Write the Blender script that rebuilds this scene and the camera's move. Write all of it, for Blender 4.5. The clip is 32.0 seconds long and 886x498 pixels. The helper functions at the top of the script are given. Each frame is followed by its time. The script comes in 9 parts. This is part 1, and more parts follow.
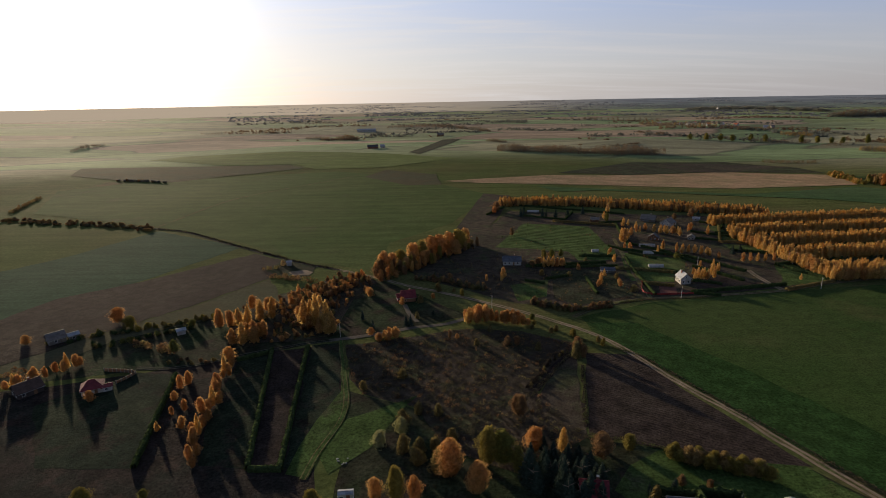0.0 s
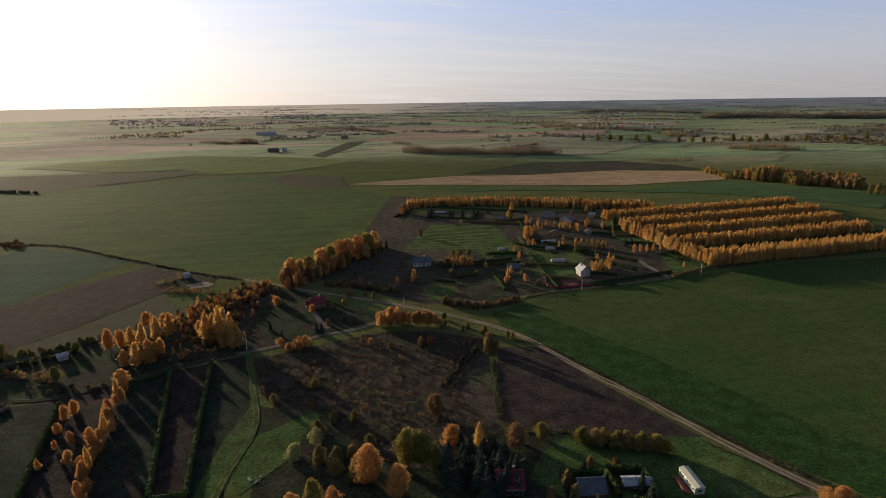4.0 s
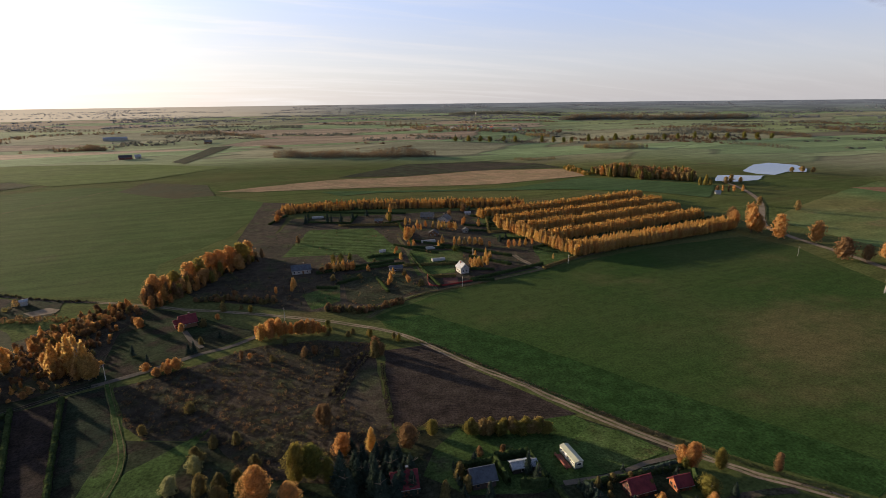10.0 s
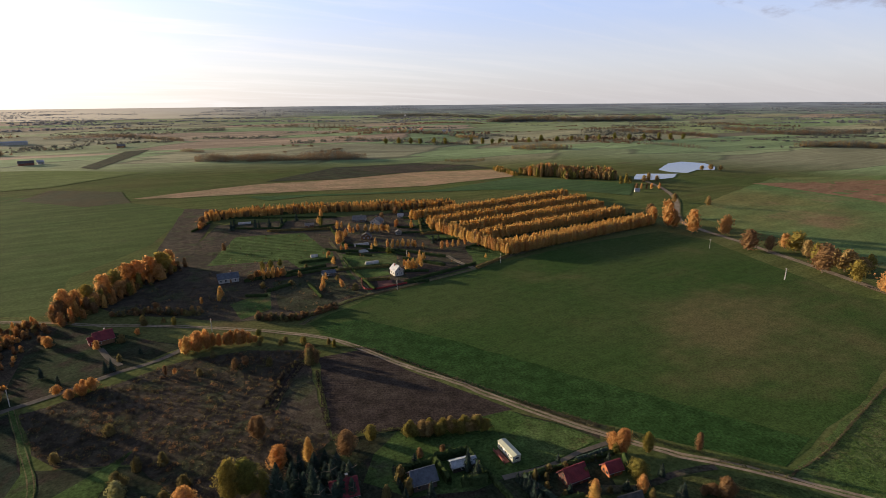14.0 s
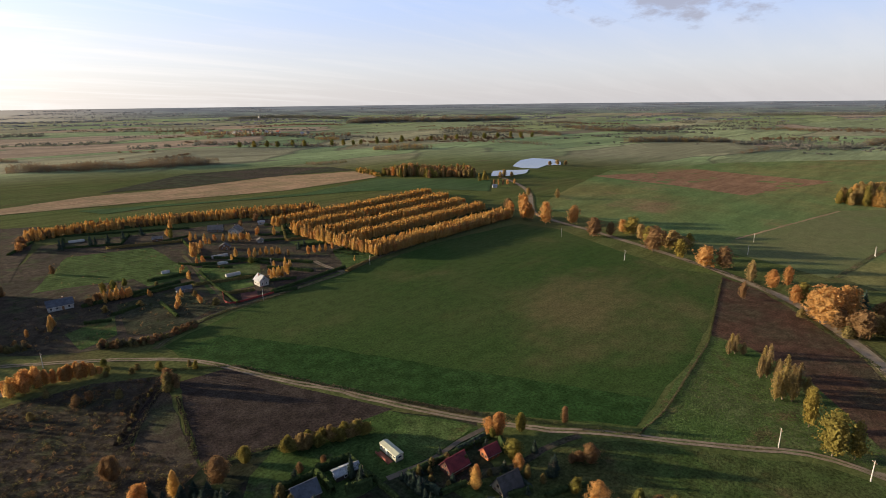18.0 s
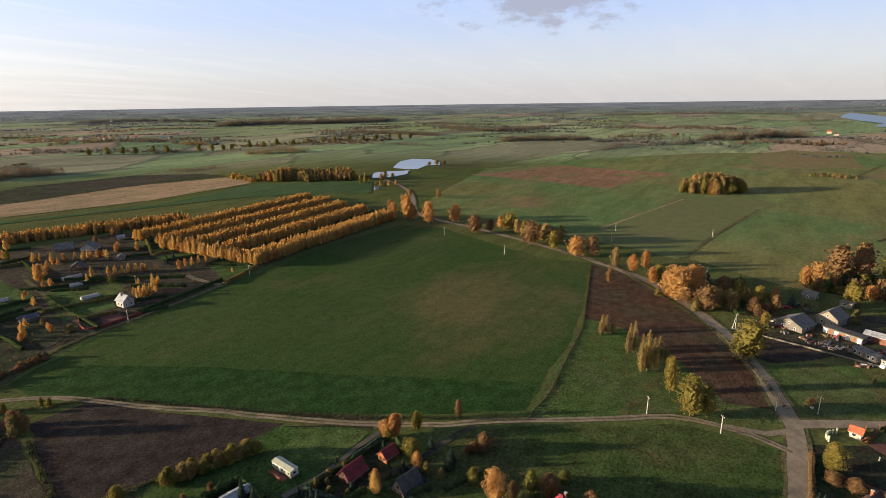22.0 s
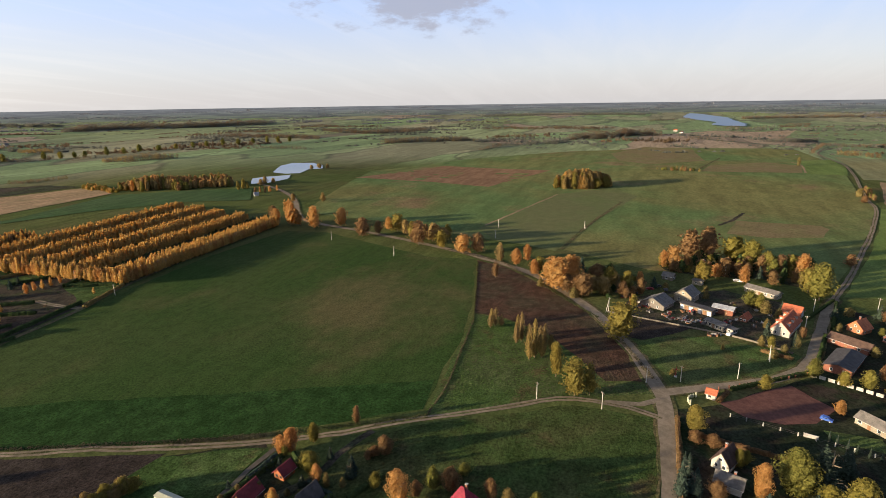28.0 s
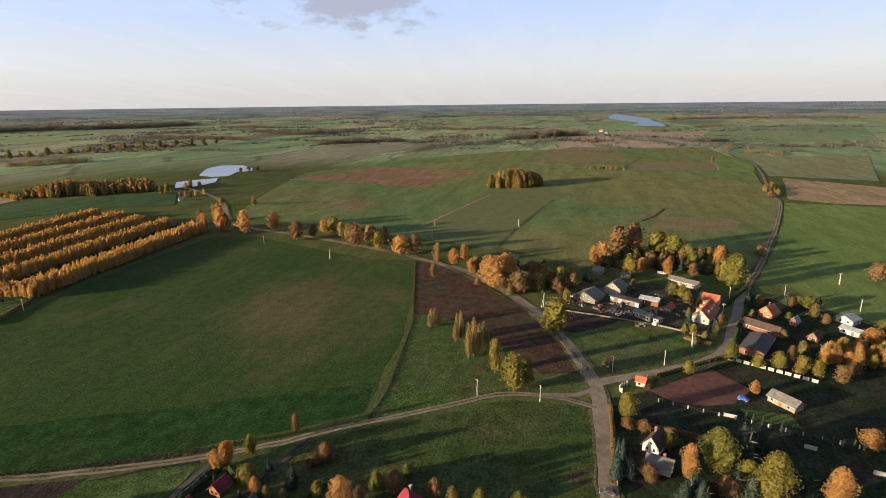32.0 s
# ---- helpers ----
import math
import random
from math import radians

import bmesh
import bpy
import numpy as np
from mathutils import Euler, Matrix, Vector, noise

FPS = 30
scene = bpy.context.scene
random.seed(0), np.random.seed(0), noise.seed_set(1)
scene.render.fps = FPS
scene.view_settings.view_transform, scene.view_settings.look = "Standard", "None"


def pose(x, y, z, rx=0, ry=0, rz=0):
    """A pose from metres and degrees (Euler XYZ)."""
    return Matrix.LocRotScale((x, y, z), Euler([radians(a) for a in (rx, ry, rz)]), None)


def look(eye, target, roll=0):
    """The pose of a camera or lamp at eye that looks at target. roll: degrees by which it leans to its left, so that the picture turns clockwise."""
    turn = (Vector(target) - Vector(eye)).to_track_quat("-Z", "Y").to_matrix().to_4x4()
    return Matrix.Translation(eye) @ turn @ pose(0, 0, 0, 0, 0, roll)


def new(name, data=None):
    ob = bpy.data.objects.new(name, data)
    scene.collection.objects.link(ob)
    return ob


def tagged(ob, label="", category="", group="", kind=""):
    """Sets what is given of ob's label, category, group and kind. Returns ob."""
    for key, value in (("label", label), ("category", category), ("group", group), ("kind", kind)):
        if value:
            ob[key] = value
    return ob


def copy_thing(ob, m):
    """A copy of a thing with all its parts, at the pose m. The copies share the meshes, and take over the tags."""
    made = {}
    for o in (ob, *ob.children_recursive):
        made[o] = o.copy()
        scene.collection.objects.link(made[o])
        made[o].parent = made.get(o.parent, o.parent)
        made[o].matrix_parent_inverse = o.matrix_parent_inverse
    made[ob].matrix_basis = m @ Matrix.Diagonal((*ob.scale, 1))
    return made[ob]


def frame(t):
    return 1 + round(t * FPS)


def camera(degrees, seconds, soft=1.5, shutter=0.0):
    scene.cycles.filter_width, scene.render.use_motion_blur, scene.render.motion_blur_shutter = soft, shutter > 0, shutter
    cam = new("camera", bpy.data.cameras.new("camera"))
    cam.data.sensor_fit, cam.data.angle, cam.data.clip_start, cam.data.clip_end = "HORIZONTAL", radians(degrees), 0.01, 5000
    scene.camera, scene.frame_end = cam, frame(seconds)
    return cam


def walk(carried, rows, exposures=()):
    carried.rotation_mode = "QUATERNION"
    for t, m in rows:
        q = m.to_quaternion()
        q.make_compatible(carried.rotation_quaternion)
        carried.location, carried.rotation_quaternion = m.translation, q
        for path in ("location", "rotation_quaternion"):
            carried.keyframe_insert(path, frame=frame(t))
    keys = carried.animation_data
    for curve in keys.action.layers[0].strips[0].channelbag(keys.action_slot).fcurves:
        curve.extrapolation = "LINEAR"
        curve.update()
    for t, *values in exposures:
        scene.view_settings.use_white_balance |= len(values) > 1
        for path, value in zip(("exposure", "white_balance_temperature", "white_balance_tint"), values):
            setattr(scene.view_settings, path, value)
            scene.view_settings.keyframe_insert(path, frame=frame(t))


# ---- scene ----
FOV, EYE_HEIGHT = 78.83, 100.0
cam = camera(FOV, 32.0, soft=0.8)
# seconds, turn to the left from +y, tilt, lean
ROWS = [
    (0, 0.01, -15.55, -1.08), (0.5, -1.19, -15.55, -1.06), (1, -2.44, -15.54, -1.04), (1.5, -3.58, -15.53, -1.01), (2, -4.89, -15.52, -0.98), (2.5, -6.09,
    -15.52, -0.94), (3, -7.51, -15.51, -0.91), (3.5, -8.73, -15.50, -0.89), (4, -9.94, -15.48, -0.87), (4.5, -11.23, -15.47, -0.86), (6.5, -15.32, -15.46,
    -0.83), (7, -16.34, -15.46, -0.81), (7.5, -17.29, -15.46, -0.79), (8, -18.22, -15.45, -0.77), (8.5, -19.31, -15.44, -0.75), (9, -20.56, -15.42,
    -0.73), (9.5, -21.75, -15.41, -0.72), (10, -23.01, -15.39, -0.70), (10.5, -23.98, -15.37, -0.68), (11, -24.86, -15.35, -0.64), (11.5, -25.46, -15.32,
    -0.61), (12, -26.09, -15.31, -0.57), (12.5, -26.80, -15.29, -0.54), (13, -27.73, -15.28, -0.53), (13.5, -28.99, -15.27, -0.53), (15.5, -34.95, -15.26,
    -0.55), (16, -36.84, -15.27, -0.57), (16.5, -38.59, -15.27, -0.59), (17, -40.57, -15.28, -0.59), (17.5, -42.55, -15.28, -0.61), (18, -44.72, -15.30,
    -0.65), (18.5, -46.67, -15.31, -0.72), (19, -48.69, -15.32, -0.77), (19.5, -50.43, -15.32, -0.80), (20, -52.15, -15.33, -0.80), (20.5, -53.53, -15.33,
    -0.78), (21, -54.92, -15.32, -0.77), (21.5, -56.06, -15.31, -0.77), (22, -57.29, -15.29, -0.78), (22.5, -58.27, -15.26, -0.80), (23, -59.22, -15.24,
    -0.80), (23.5, -60.08, -15.22, -0.81), (24, -60.98, -15.21, -0.81), (24.5, -61.81, -15.22, -0.82), (25, -62.72, -15.23, -0.82), (25.5, -63.73, -15.25,
    -0.83), (27.5, -68.25, -15.26, -0.84), (28, -69.47, -15.26, -0.84), (28.5, -70.48, -15.26, -0.84), (29, -71.13, -15.25, -0.82), (29.5, -71.93, -15.25,
    -0.81), (30, -72.87, -15.25, -0.79), (30.5, -73.73, -15.25, -0.78), (31, -74.82, -15.25, -0.75), (31.5, -75.51, -15.26, -0.70), (32, -76.38, -15.26,
    -0.63)
]


def aim(turn, tilt, lean):
    a, b = radians(turn), radians(tilt)
    way = Vector((-math.sin(a) * math.cos(b), math.cos(a) * math.cos(b), math.sin(b)))
    eye = Vector((0, 0, EYE_HEIGHT))
    return look(eye, eye + way, lean)


walk(cam, [(t, aim(a, b, c)) for t, a, b, c in ROWS],
     exposures=[(0.0, 0.34, 6600, 12), (4.0, 0.55, 6600, 12), (9.0, 0.82, 6620, 12), (13.0, 1.0, 6640, 12), (19.0, 1.12, 6700, 10.5), (32.0, 1.2, 6780, 9.5)])

# ---- sky and sun ----
SUN_TURN, SUN_UP = 35.0, 8.0


def sun_way():
    a, e = radians(SUN_TURN), radians(SUN_UP)
    return Vector((-math.sin(a) * math.cos(e), math.cos(a) * math.cos(e), math.sin(e)))


sun = new("sun", bpy.data.lights.new("sun", "SUN"))
sun.data.energy, sun.data.angle, sun.data.color = 5.0, radians(1.2), (1.0, 0.82, 0.58)
sun.matrix_world = look(sun_way() * 500, (0, 0, 0))

world = bpy.data.worlds.new("sky")
scene.world = world
world.use_nodes = True


class Nodes:
    """Short forms for wiring a node tree."""

    def __init__(self, tree):
        self.tree = tree
        tree.nodes.clear()

    def add(self, kind, **inputs):
        n = self.tree.nodes.new(kind)
        for key, value in inputs.items():
            self.put(n, key.replace("_", " "), value)
        return n

    def put(self, n, key, value):
        slot = n.inputs[int(key[1:])] if key[0] == "i" and key[1:].isdigit() else n.inputs[key]
        if isinstance(value, bpy.types.NodeSocket):
            self.tree.links.new(value, slot)
        else:
            slot.default_value = value

    def math(self, op, a, b=0.0, clamp=False):
        n = self.add("ShaderNodeMath", i0=a, i1=b)
        n.operation, n.use_clamp = op, clamp
        return n.outputs[0]

    def mix(self, f, a, b, mode="MIX"):
        n = self.tree.nodes.new("ShaderNodeMix")
        n.data_type, n.blend_type = "RGBA", mode
        for slot, value in ((n.inputs[0], f), (n.inputs[6], a), (n.inputs[7], b)):
            if isinstance(value, bpy.types.NodeSocket):
                self.tree.links.new(value, slot)
            elif slot.type == "RGBA":
                slot.default_value = (*value[:3], 1)
            else:
                slot.default_value = value
        return n.outputs[2]

    def ramp(self, f, lo, hi):
        n = self.add("ShaderNodeMapRange", Value=f)
        n.interpolation_type = "SMOOTHSTEP"
        n.inputs[1].default_value, n.inputs[2].default_value = lo, hi
        return n.outputs[0]

    def noise(self, vec, scale, detail=3.0, rough=0.55, distortion=0.0):
        n = self.add("ShaderNodeTexNoise", Vector=vec, Scale=scale, Detail=detail, Roughness=rough, Distortion=distortion)
        return n.outputs[0]

    def mapped(self, vec, scale=(1, 1, 1), turn=0.0, loc=(0, 0, 0)):
        n = self.add("ShaderNodeMapping", Vector=vec, Scale=scale, Rotation=(0, 0, radians(turn)), Location=loc)
        return n.outputs[0]


def build_sky():
    n = Nodes(world.node_tree)
    way = n.add("ShaderNodeTexCoord").outputs["Generated"]
    sky = n.add("ShaderNodeTexSky")
    sky.sky_type, sky.sun_disc = "NISHITA", False
    sky.sun_elevation, sky.sun_rotation = radians(SUN_UP), radians(-SUN_TURN)
    sky.altitude, sky.air_density, sky.dust_density, sky.ozone_density = 100, 1.0, 0.8, 1.0
    low = n.add("ShaderNodeSeparateXYZ", Vector=way)
    up = low.outputs[2]
    # thin high cloud drawn out in streaks
    flat = n.add("ShaderNodeVectorMath", i0=way)
    flat.operation = "DIVIDE"
    lift = n.math("ADD", n.math("MAXIMUM", up, 0.0), 0.12)
    both = n.add("ShaderNodeCombineXYZ", X=lift, Y=lift, Z=1.0)
    n.put(flat, "i1", both.outputs[0])
    streak = n.noise(n.mapped(flat.outputs[0], (0.5, 2.6, 0.2), 28), 1.1, 6, 0.6, 0.6)
    to_sun = n.add("ShaderNodeVectorMath", i0=way, i1=tuple(sun_way()))
    to_sun.operation = "DOT_PRODUCT"
    share = n.math("ADD", n.math("MULTIPLY", n.ramp(to_sun.outputs["Value"], 0.1, 0.95), 0.5), 0.14)
    veil = n.math("MULTIPLY", n.ramp(streak, 0.40, 0.74), share)
    high = n.mix(n.ramp(up, 0.0, 0.07), (3.0, 3.0, 3.2), (3.2, 3.4, 3.85))
    high = n.mix(n.ramp(up, 0.04, 0.18), high, (2.35, 3.1, 4.9))
    high = n.mix(n.ramp(up, 0.17, 0.40), high, (0.46, 0.72, 1.42))
    base = n.mix(0.9, sky.outputs[0], high)
    hazed = n.mix(n.math("MULTIPLY", veil, n.math("SUBTRACT", 1.0, n.ramp(up, 0.2, 0.4))), base, (4.1, 4.05, 4.15))
    # one small grey cloud
    c = Vector((math.sin(radians(67.6)) * 0.985, math.cos(radians(67.6)) * 0.985, 0.171)).normalized()
    off = n.add("ShaderNodeVectorMath", i0=way, i1=tuple(c))
    off.operation = "SUBTRACT"
    wide = n.mapped(off.outputs[0], (8.0, 8.0, 22.0))
    size = n.add("ShaderNodeVectorMath", i0=wide)
    size.operation = "LENGTH"
    puff = n.noise(n.mapped(way, (1, 1, 2.6)), 13, 6, 0.62)
    body = n.math("SUBTRACT", puff, n.math("MULTIPLY", size.outputs["Value"], 0.26))
    cloud = n.math("MULTIPLY", n.ramp(body, 0.15, 0.34), 0.68)
    clouded = n.mix(cloud, hazed, (1.75, 1.75, 2.1))
    # the bright air round the sun
    toward = n.add("ShaderNodeVectorMath", i0=way, i1=tuple(sun_way()))
    toward.operation = "DOT_PRODUCT"
    near = n.math("MAXIMUM", toward.outputs["Value"], 0.0)
    glow = n.math("ADD", n.math("MULTIPLY", n.math("POWER", near, 70.0), 14.0), n.math("ADD", n.math("MULTIPLY", n.math("POWER", near, 14.0), 2.0), n.math("MULTIPLY", n.math("POWER", n.math("MULTIPLY", n.math("ADD", toward.outputs["Value"], 1.0), 0.5), 6.0), 2.9)))
    warm = n.mix(1.0, clouded, (0, 0, 0), "ADD")
    tint = n.add("ShaderNodeVectorMath", i0=(1.0, 0.95, 0.82))
    tint.operation = "SCALE"
    n.put(tint, "Scale", glow)
    full = n.mix(1.0, warm, (0, 0, 0), "ADD")
    add = n.add("ShaderNodeVectorMath", i0=full, i1=tint.outputs[0])
    add.operation = "ADD"
    back = n.add("ShaderNodeBackground", Color=add.outputs[0], Strength=0.10)
    out = n.add("ShaderNodeOutputWorld")
    n.put(out, "Surface", back.outputs[0])


build_sky()


# ---- materials ----
def material(name):
    m = bpy.data.materials.new(name)
    m.use_nodes = True
    n = Nodes(m.node_tree)
    place = n.add("ShaderNodeNewGeometry").outputs["Position"]
    return m, n, place


def finish(n, colour, rough=0.9, bump=None, strength=0.4, depth=0.2, metal=0.0, spec=0.2):
    b = n.add("ShaderNodeBsdfPrincipled", Base_Color=colour if isinstance(colour, bpy.types.NodeSocket) else (*colour, 1), Roughness=rough, Metallic=metal)
    n.put(b, "Specular IOR Level", spec)
    if bump is not None:
        k = n.add("ShaderNodeBump", Height=bump, Strength=strength, Distance=depth)
        n.put(b, "Normal", k.outputs[0])
    n.put(n.add("ShaderNodeOutputMaterial"), "Surface", b.outputs[0])


def soil(name, a, b, c=None, big=0.012, fine=0.9, furrow=None, furrow_deep=0.5, bump_deep=0.35, patch=(0.4, 0.65), lines=None, soft=False):
    """Ground cover: two colours in broad drifts, a third in patches, fine tufts, and drill lines or furrows (turn, metres apart)."""
    m, n, p = material(name)
    a, b, c = [(v[0], v[1], v[2] * (1.22 if v[1] >= v[0] else 1.0)) if v else v for v in (a, b, c)]
    drift = n.ramp(n.noise(p, big, 4, 0.6, 0.4), 0.36, 0.64)
    col = n.mix(drift, a, b)
    if c:
        col = n.mix(n.ramp(n.noise(n.mapped(p, loc=(310, 90, 0)), big * 2.3, 5, 0.62), *patch), col, c)
    mid = n.noise(p, fine * 0.16, 4, 0.6)
    tuft = n.noise(p, fine, 4, 0.78)
    lo, hi = ((0.70, 0.70, 0.70), (1.26, 1.26, 1.26)) if soft else ((0.40, 0.40, 0.40), (1.48, 1.48, 1.48))
    dark = n.mix(n.ramp(tuft, 0.25, 0.75), lo, hi)
    col = n.mix(1.0, col, dark, "MULTIPLY")
    col = n.mix(1.0, col, n.mix(n.ramp(mid, 0.3, 0.7), (0.90, 0.90, 0.90) if soft else (0.70, 0.70, 0.70), (1.08, 1.08, 1.08) if soft else (1.26, 1.26, 1.26)), "MULTIPLY")
    bump = n.math("MULTIPLY", tuft, 1.0)
    if lines:
        run = n.noise(n.mapped(p, (0.012, 1.0 / lines[1], 1), lines[0]), 1.0, 3, 0.6)
        col = n.mix(1.0, col, n.mix(n.ramp(run, 0.3, 0.7), (0.84, 0.84, 0.84) if soft else (0.80, 0.80, 0.80), (1.13, 1.13, 1.13) if soft else (1.16, 1.16, 1.16)), "MULTIPLY")
    if furrow:
        w = n.add("ShaderNodeTexWave", Vector=n.mapped(p, turn=furrow[0]), Scale=math.pi / 10 / furrow[1] * 2, Distortion=1.6, Detail=3.0)
        w.inputs["Detail Scale"].default_value = 0.4
        band, d = w.outputs["Fac"], furrow_deep
        col = n.mix(1.0, col, n.mix(band, (1 - d, 1 - d, 1 - d), (1 + d * 0.5, 1 + d * 0.5, 1 + d * 0.5)), "MULTIPLY")
        bump = n.math("ADD", bump, n.math("MULTIPLY", band, 1.2))
    finish(n, col, 1.0, bump, 0.7, bump_deep, spec=0.010 if soft else 0.016)
    return m


def plain(name, colour, rough=0.8, vary=0.25, scale=0.8, bump=0.02, metal=0.0, streak=False):
    """Paint, render, roofing or timber, stained at two scales."""
    m, n, p = material(name)
    q = n.mapped(p, (1, 1, 0.25)) if streak else p
    f = n.math("ADD", n.math("MULTIPLY", n.noise(q, scale, 4), 0.6), n.math("MULTIPLY", n.noise(p, scale * 7, 3), 0.4))
    lo, hi = [min(1, v * (1 - vary)) for v in colour], [min(1, v * (1 + vary)) for v in colour]
    col = n.mix(n.ramp(f, 0.3, 0.7), lo, hi)
    rnd = n.add("ShaderNodeObjectInfo").outputs["Random"]
    col = n.mix(1.0, col, n.mix(rnd, (0.93, 0.93, 0.93), (1.07, 1.07, 1.07)), "MULTIPLY")
    finish(n, col, rough, n.noise(p, scale * 9, 3), 0.4, bump, metal, 0.3)
    return m


def tiles(name, colour, rows=3.2):
    """Ridged roof covering: courses run level across the slope."""
    m, n, p = material(name)
    w = n.add("ShaderNodeTexWave", Vector=p, Scale=rows)
    w.bands_direction = "Z"
    f = n.noise(p, 0.7, 4)
    col = n.mix(n.ramp(f, 0.3, 0.7), [v * 0.72 for v in colour], [min(1, v * 1.22) for v in colour])
    col = n.mix(n.ramp(n.noise(p, 3.5, 4), 0.55, 0.75), col, [v * 0.5 for v in colour])
    finish(n, col, 0.75, n.math("ADD", w.outputs["Fac"], f), 0.6, 0.05, 0.0, 0.3)
    return m


def leaves(name, a, b, c, through_light=0.4):
    """Foliage: colour varies from tree to tree and from spray to spray; light comes through."""
    m, n, p = material(name)
    g = n.add("ShaderNodeNewGeometry")
    rnd = n.add("ShaderNodeObjectInfo").outputs["Random"]
    col = n.mix(g.outputs["Random Per Island"], a, b)
    col = n.mix(n.math("MULTIPLY", n.ramp(rnd, 0.1, 1.0), 0.6), col, c)
    col = n.mix(1.0, col, n.mix(n.noise(p, 0.16, 3), (0.70, 0.70, 0.70), (1.30, 1.30, 1.30)), "MULTIPLY")
    col = n.mix(1.0, col, n.mix(n.ramp(n.noise(p, 1.3, 3, 0.7), 0.3, 0.7), (0.66, 0.66, 0.66), (1.28, 1.28, 1.28)), "MULTIPLY")
    d = n.add("ShaderNodeBsdfDiffuse", Color=col)
    t = n.add("ShaderNodeBsdfTranslucent", Color=col)
    s = n.add("ShaderNodeMixShader", Fac=through_light)
    n.put(s, "i1", d.outputs[0])
    n.put(s, "i2", t.outputs[0])
    n.put(n.add("ShaderNodeOutputMaterial"), "Surface", s.outputs[0])
    return m


def wheat_material():
    """Short wheat, thin and brownish over one dry rise."""
    m, n, p = material("winter_wheat")
    col = n.mix(n.ramp(n.noise(p, 0.010, 4, 0.6, 0.4), 0.36, 0.64), (0.040, 0.073, 0.019), (0.056, 0.080, 0.025))
    patchy = n.noise(n.mapped(p, (0.85, 1.15, 1), 25), 0.018, 5, 0.6)
    d = n.add("ShaderNodeVectorMath", i0=p, i1=(238.0, 116.0, 0.0))
    d.operation = "DISTANCE"
    rise = n.math("SUBTRACT", 1.0, n.ramp(d.outputs["Value"], 8.0, 75.0))
    thin = n.ramp(n.math("ADD", patchy, n.math("MULTIPLY", rise, 0.32)), 0.50, 0.84)
    col = n.mix(thin, col, (0.112, 0.098, 0.042))
    run = n.noise(n.mapped(p, (0.012, 0.28, 1), 58), 1.0, 3, 0.6)
    col = n.mix(1.0, col, n.mix(n.ramp(run, 0.3, 0.7), (0.93, 0.93, 0.93), (1.05, 1.05, 1.05)), "MULTIPLY")
    tuft = n.noise(p, 1.1, 4, 0.78)
    col = n.mix(1.0, col, n.mix(n.ramp(tuft, 0.25, 0.75), (0.54, 0.54, 0.54), (1.40, 1.40, 1.40)), "MULTIPLY")
    col = n.mix(1.0, col, n.mix(n.ramp(n.noise(p, 0.22, 4, 0.7), 0.3, 0.7), (0.84, 0.84, 0.84), (1.14, 1.14, 1.14)), "MULTIPLY")
    finish(n, col, 1.0, tuft, 0.7, 0.35, spec=0.02)
    return m


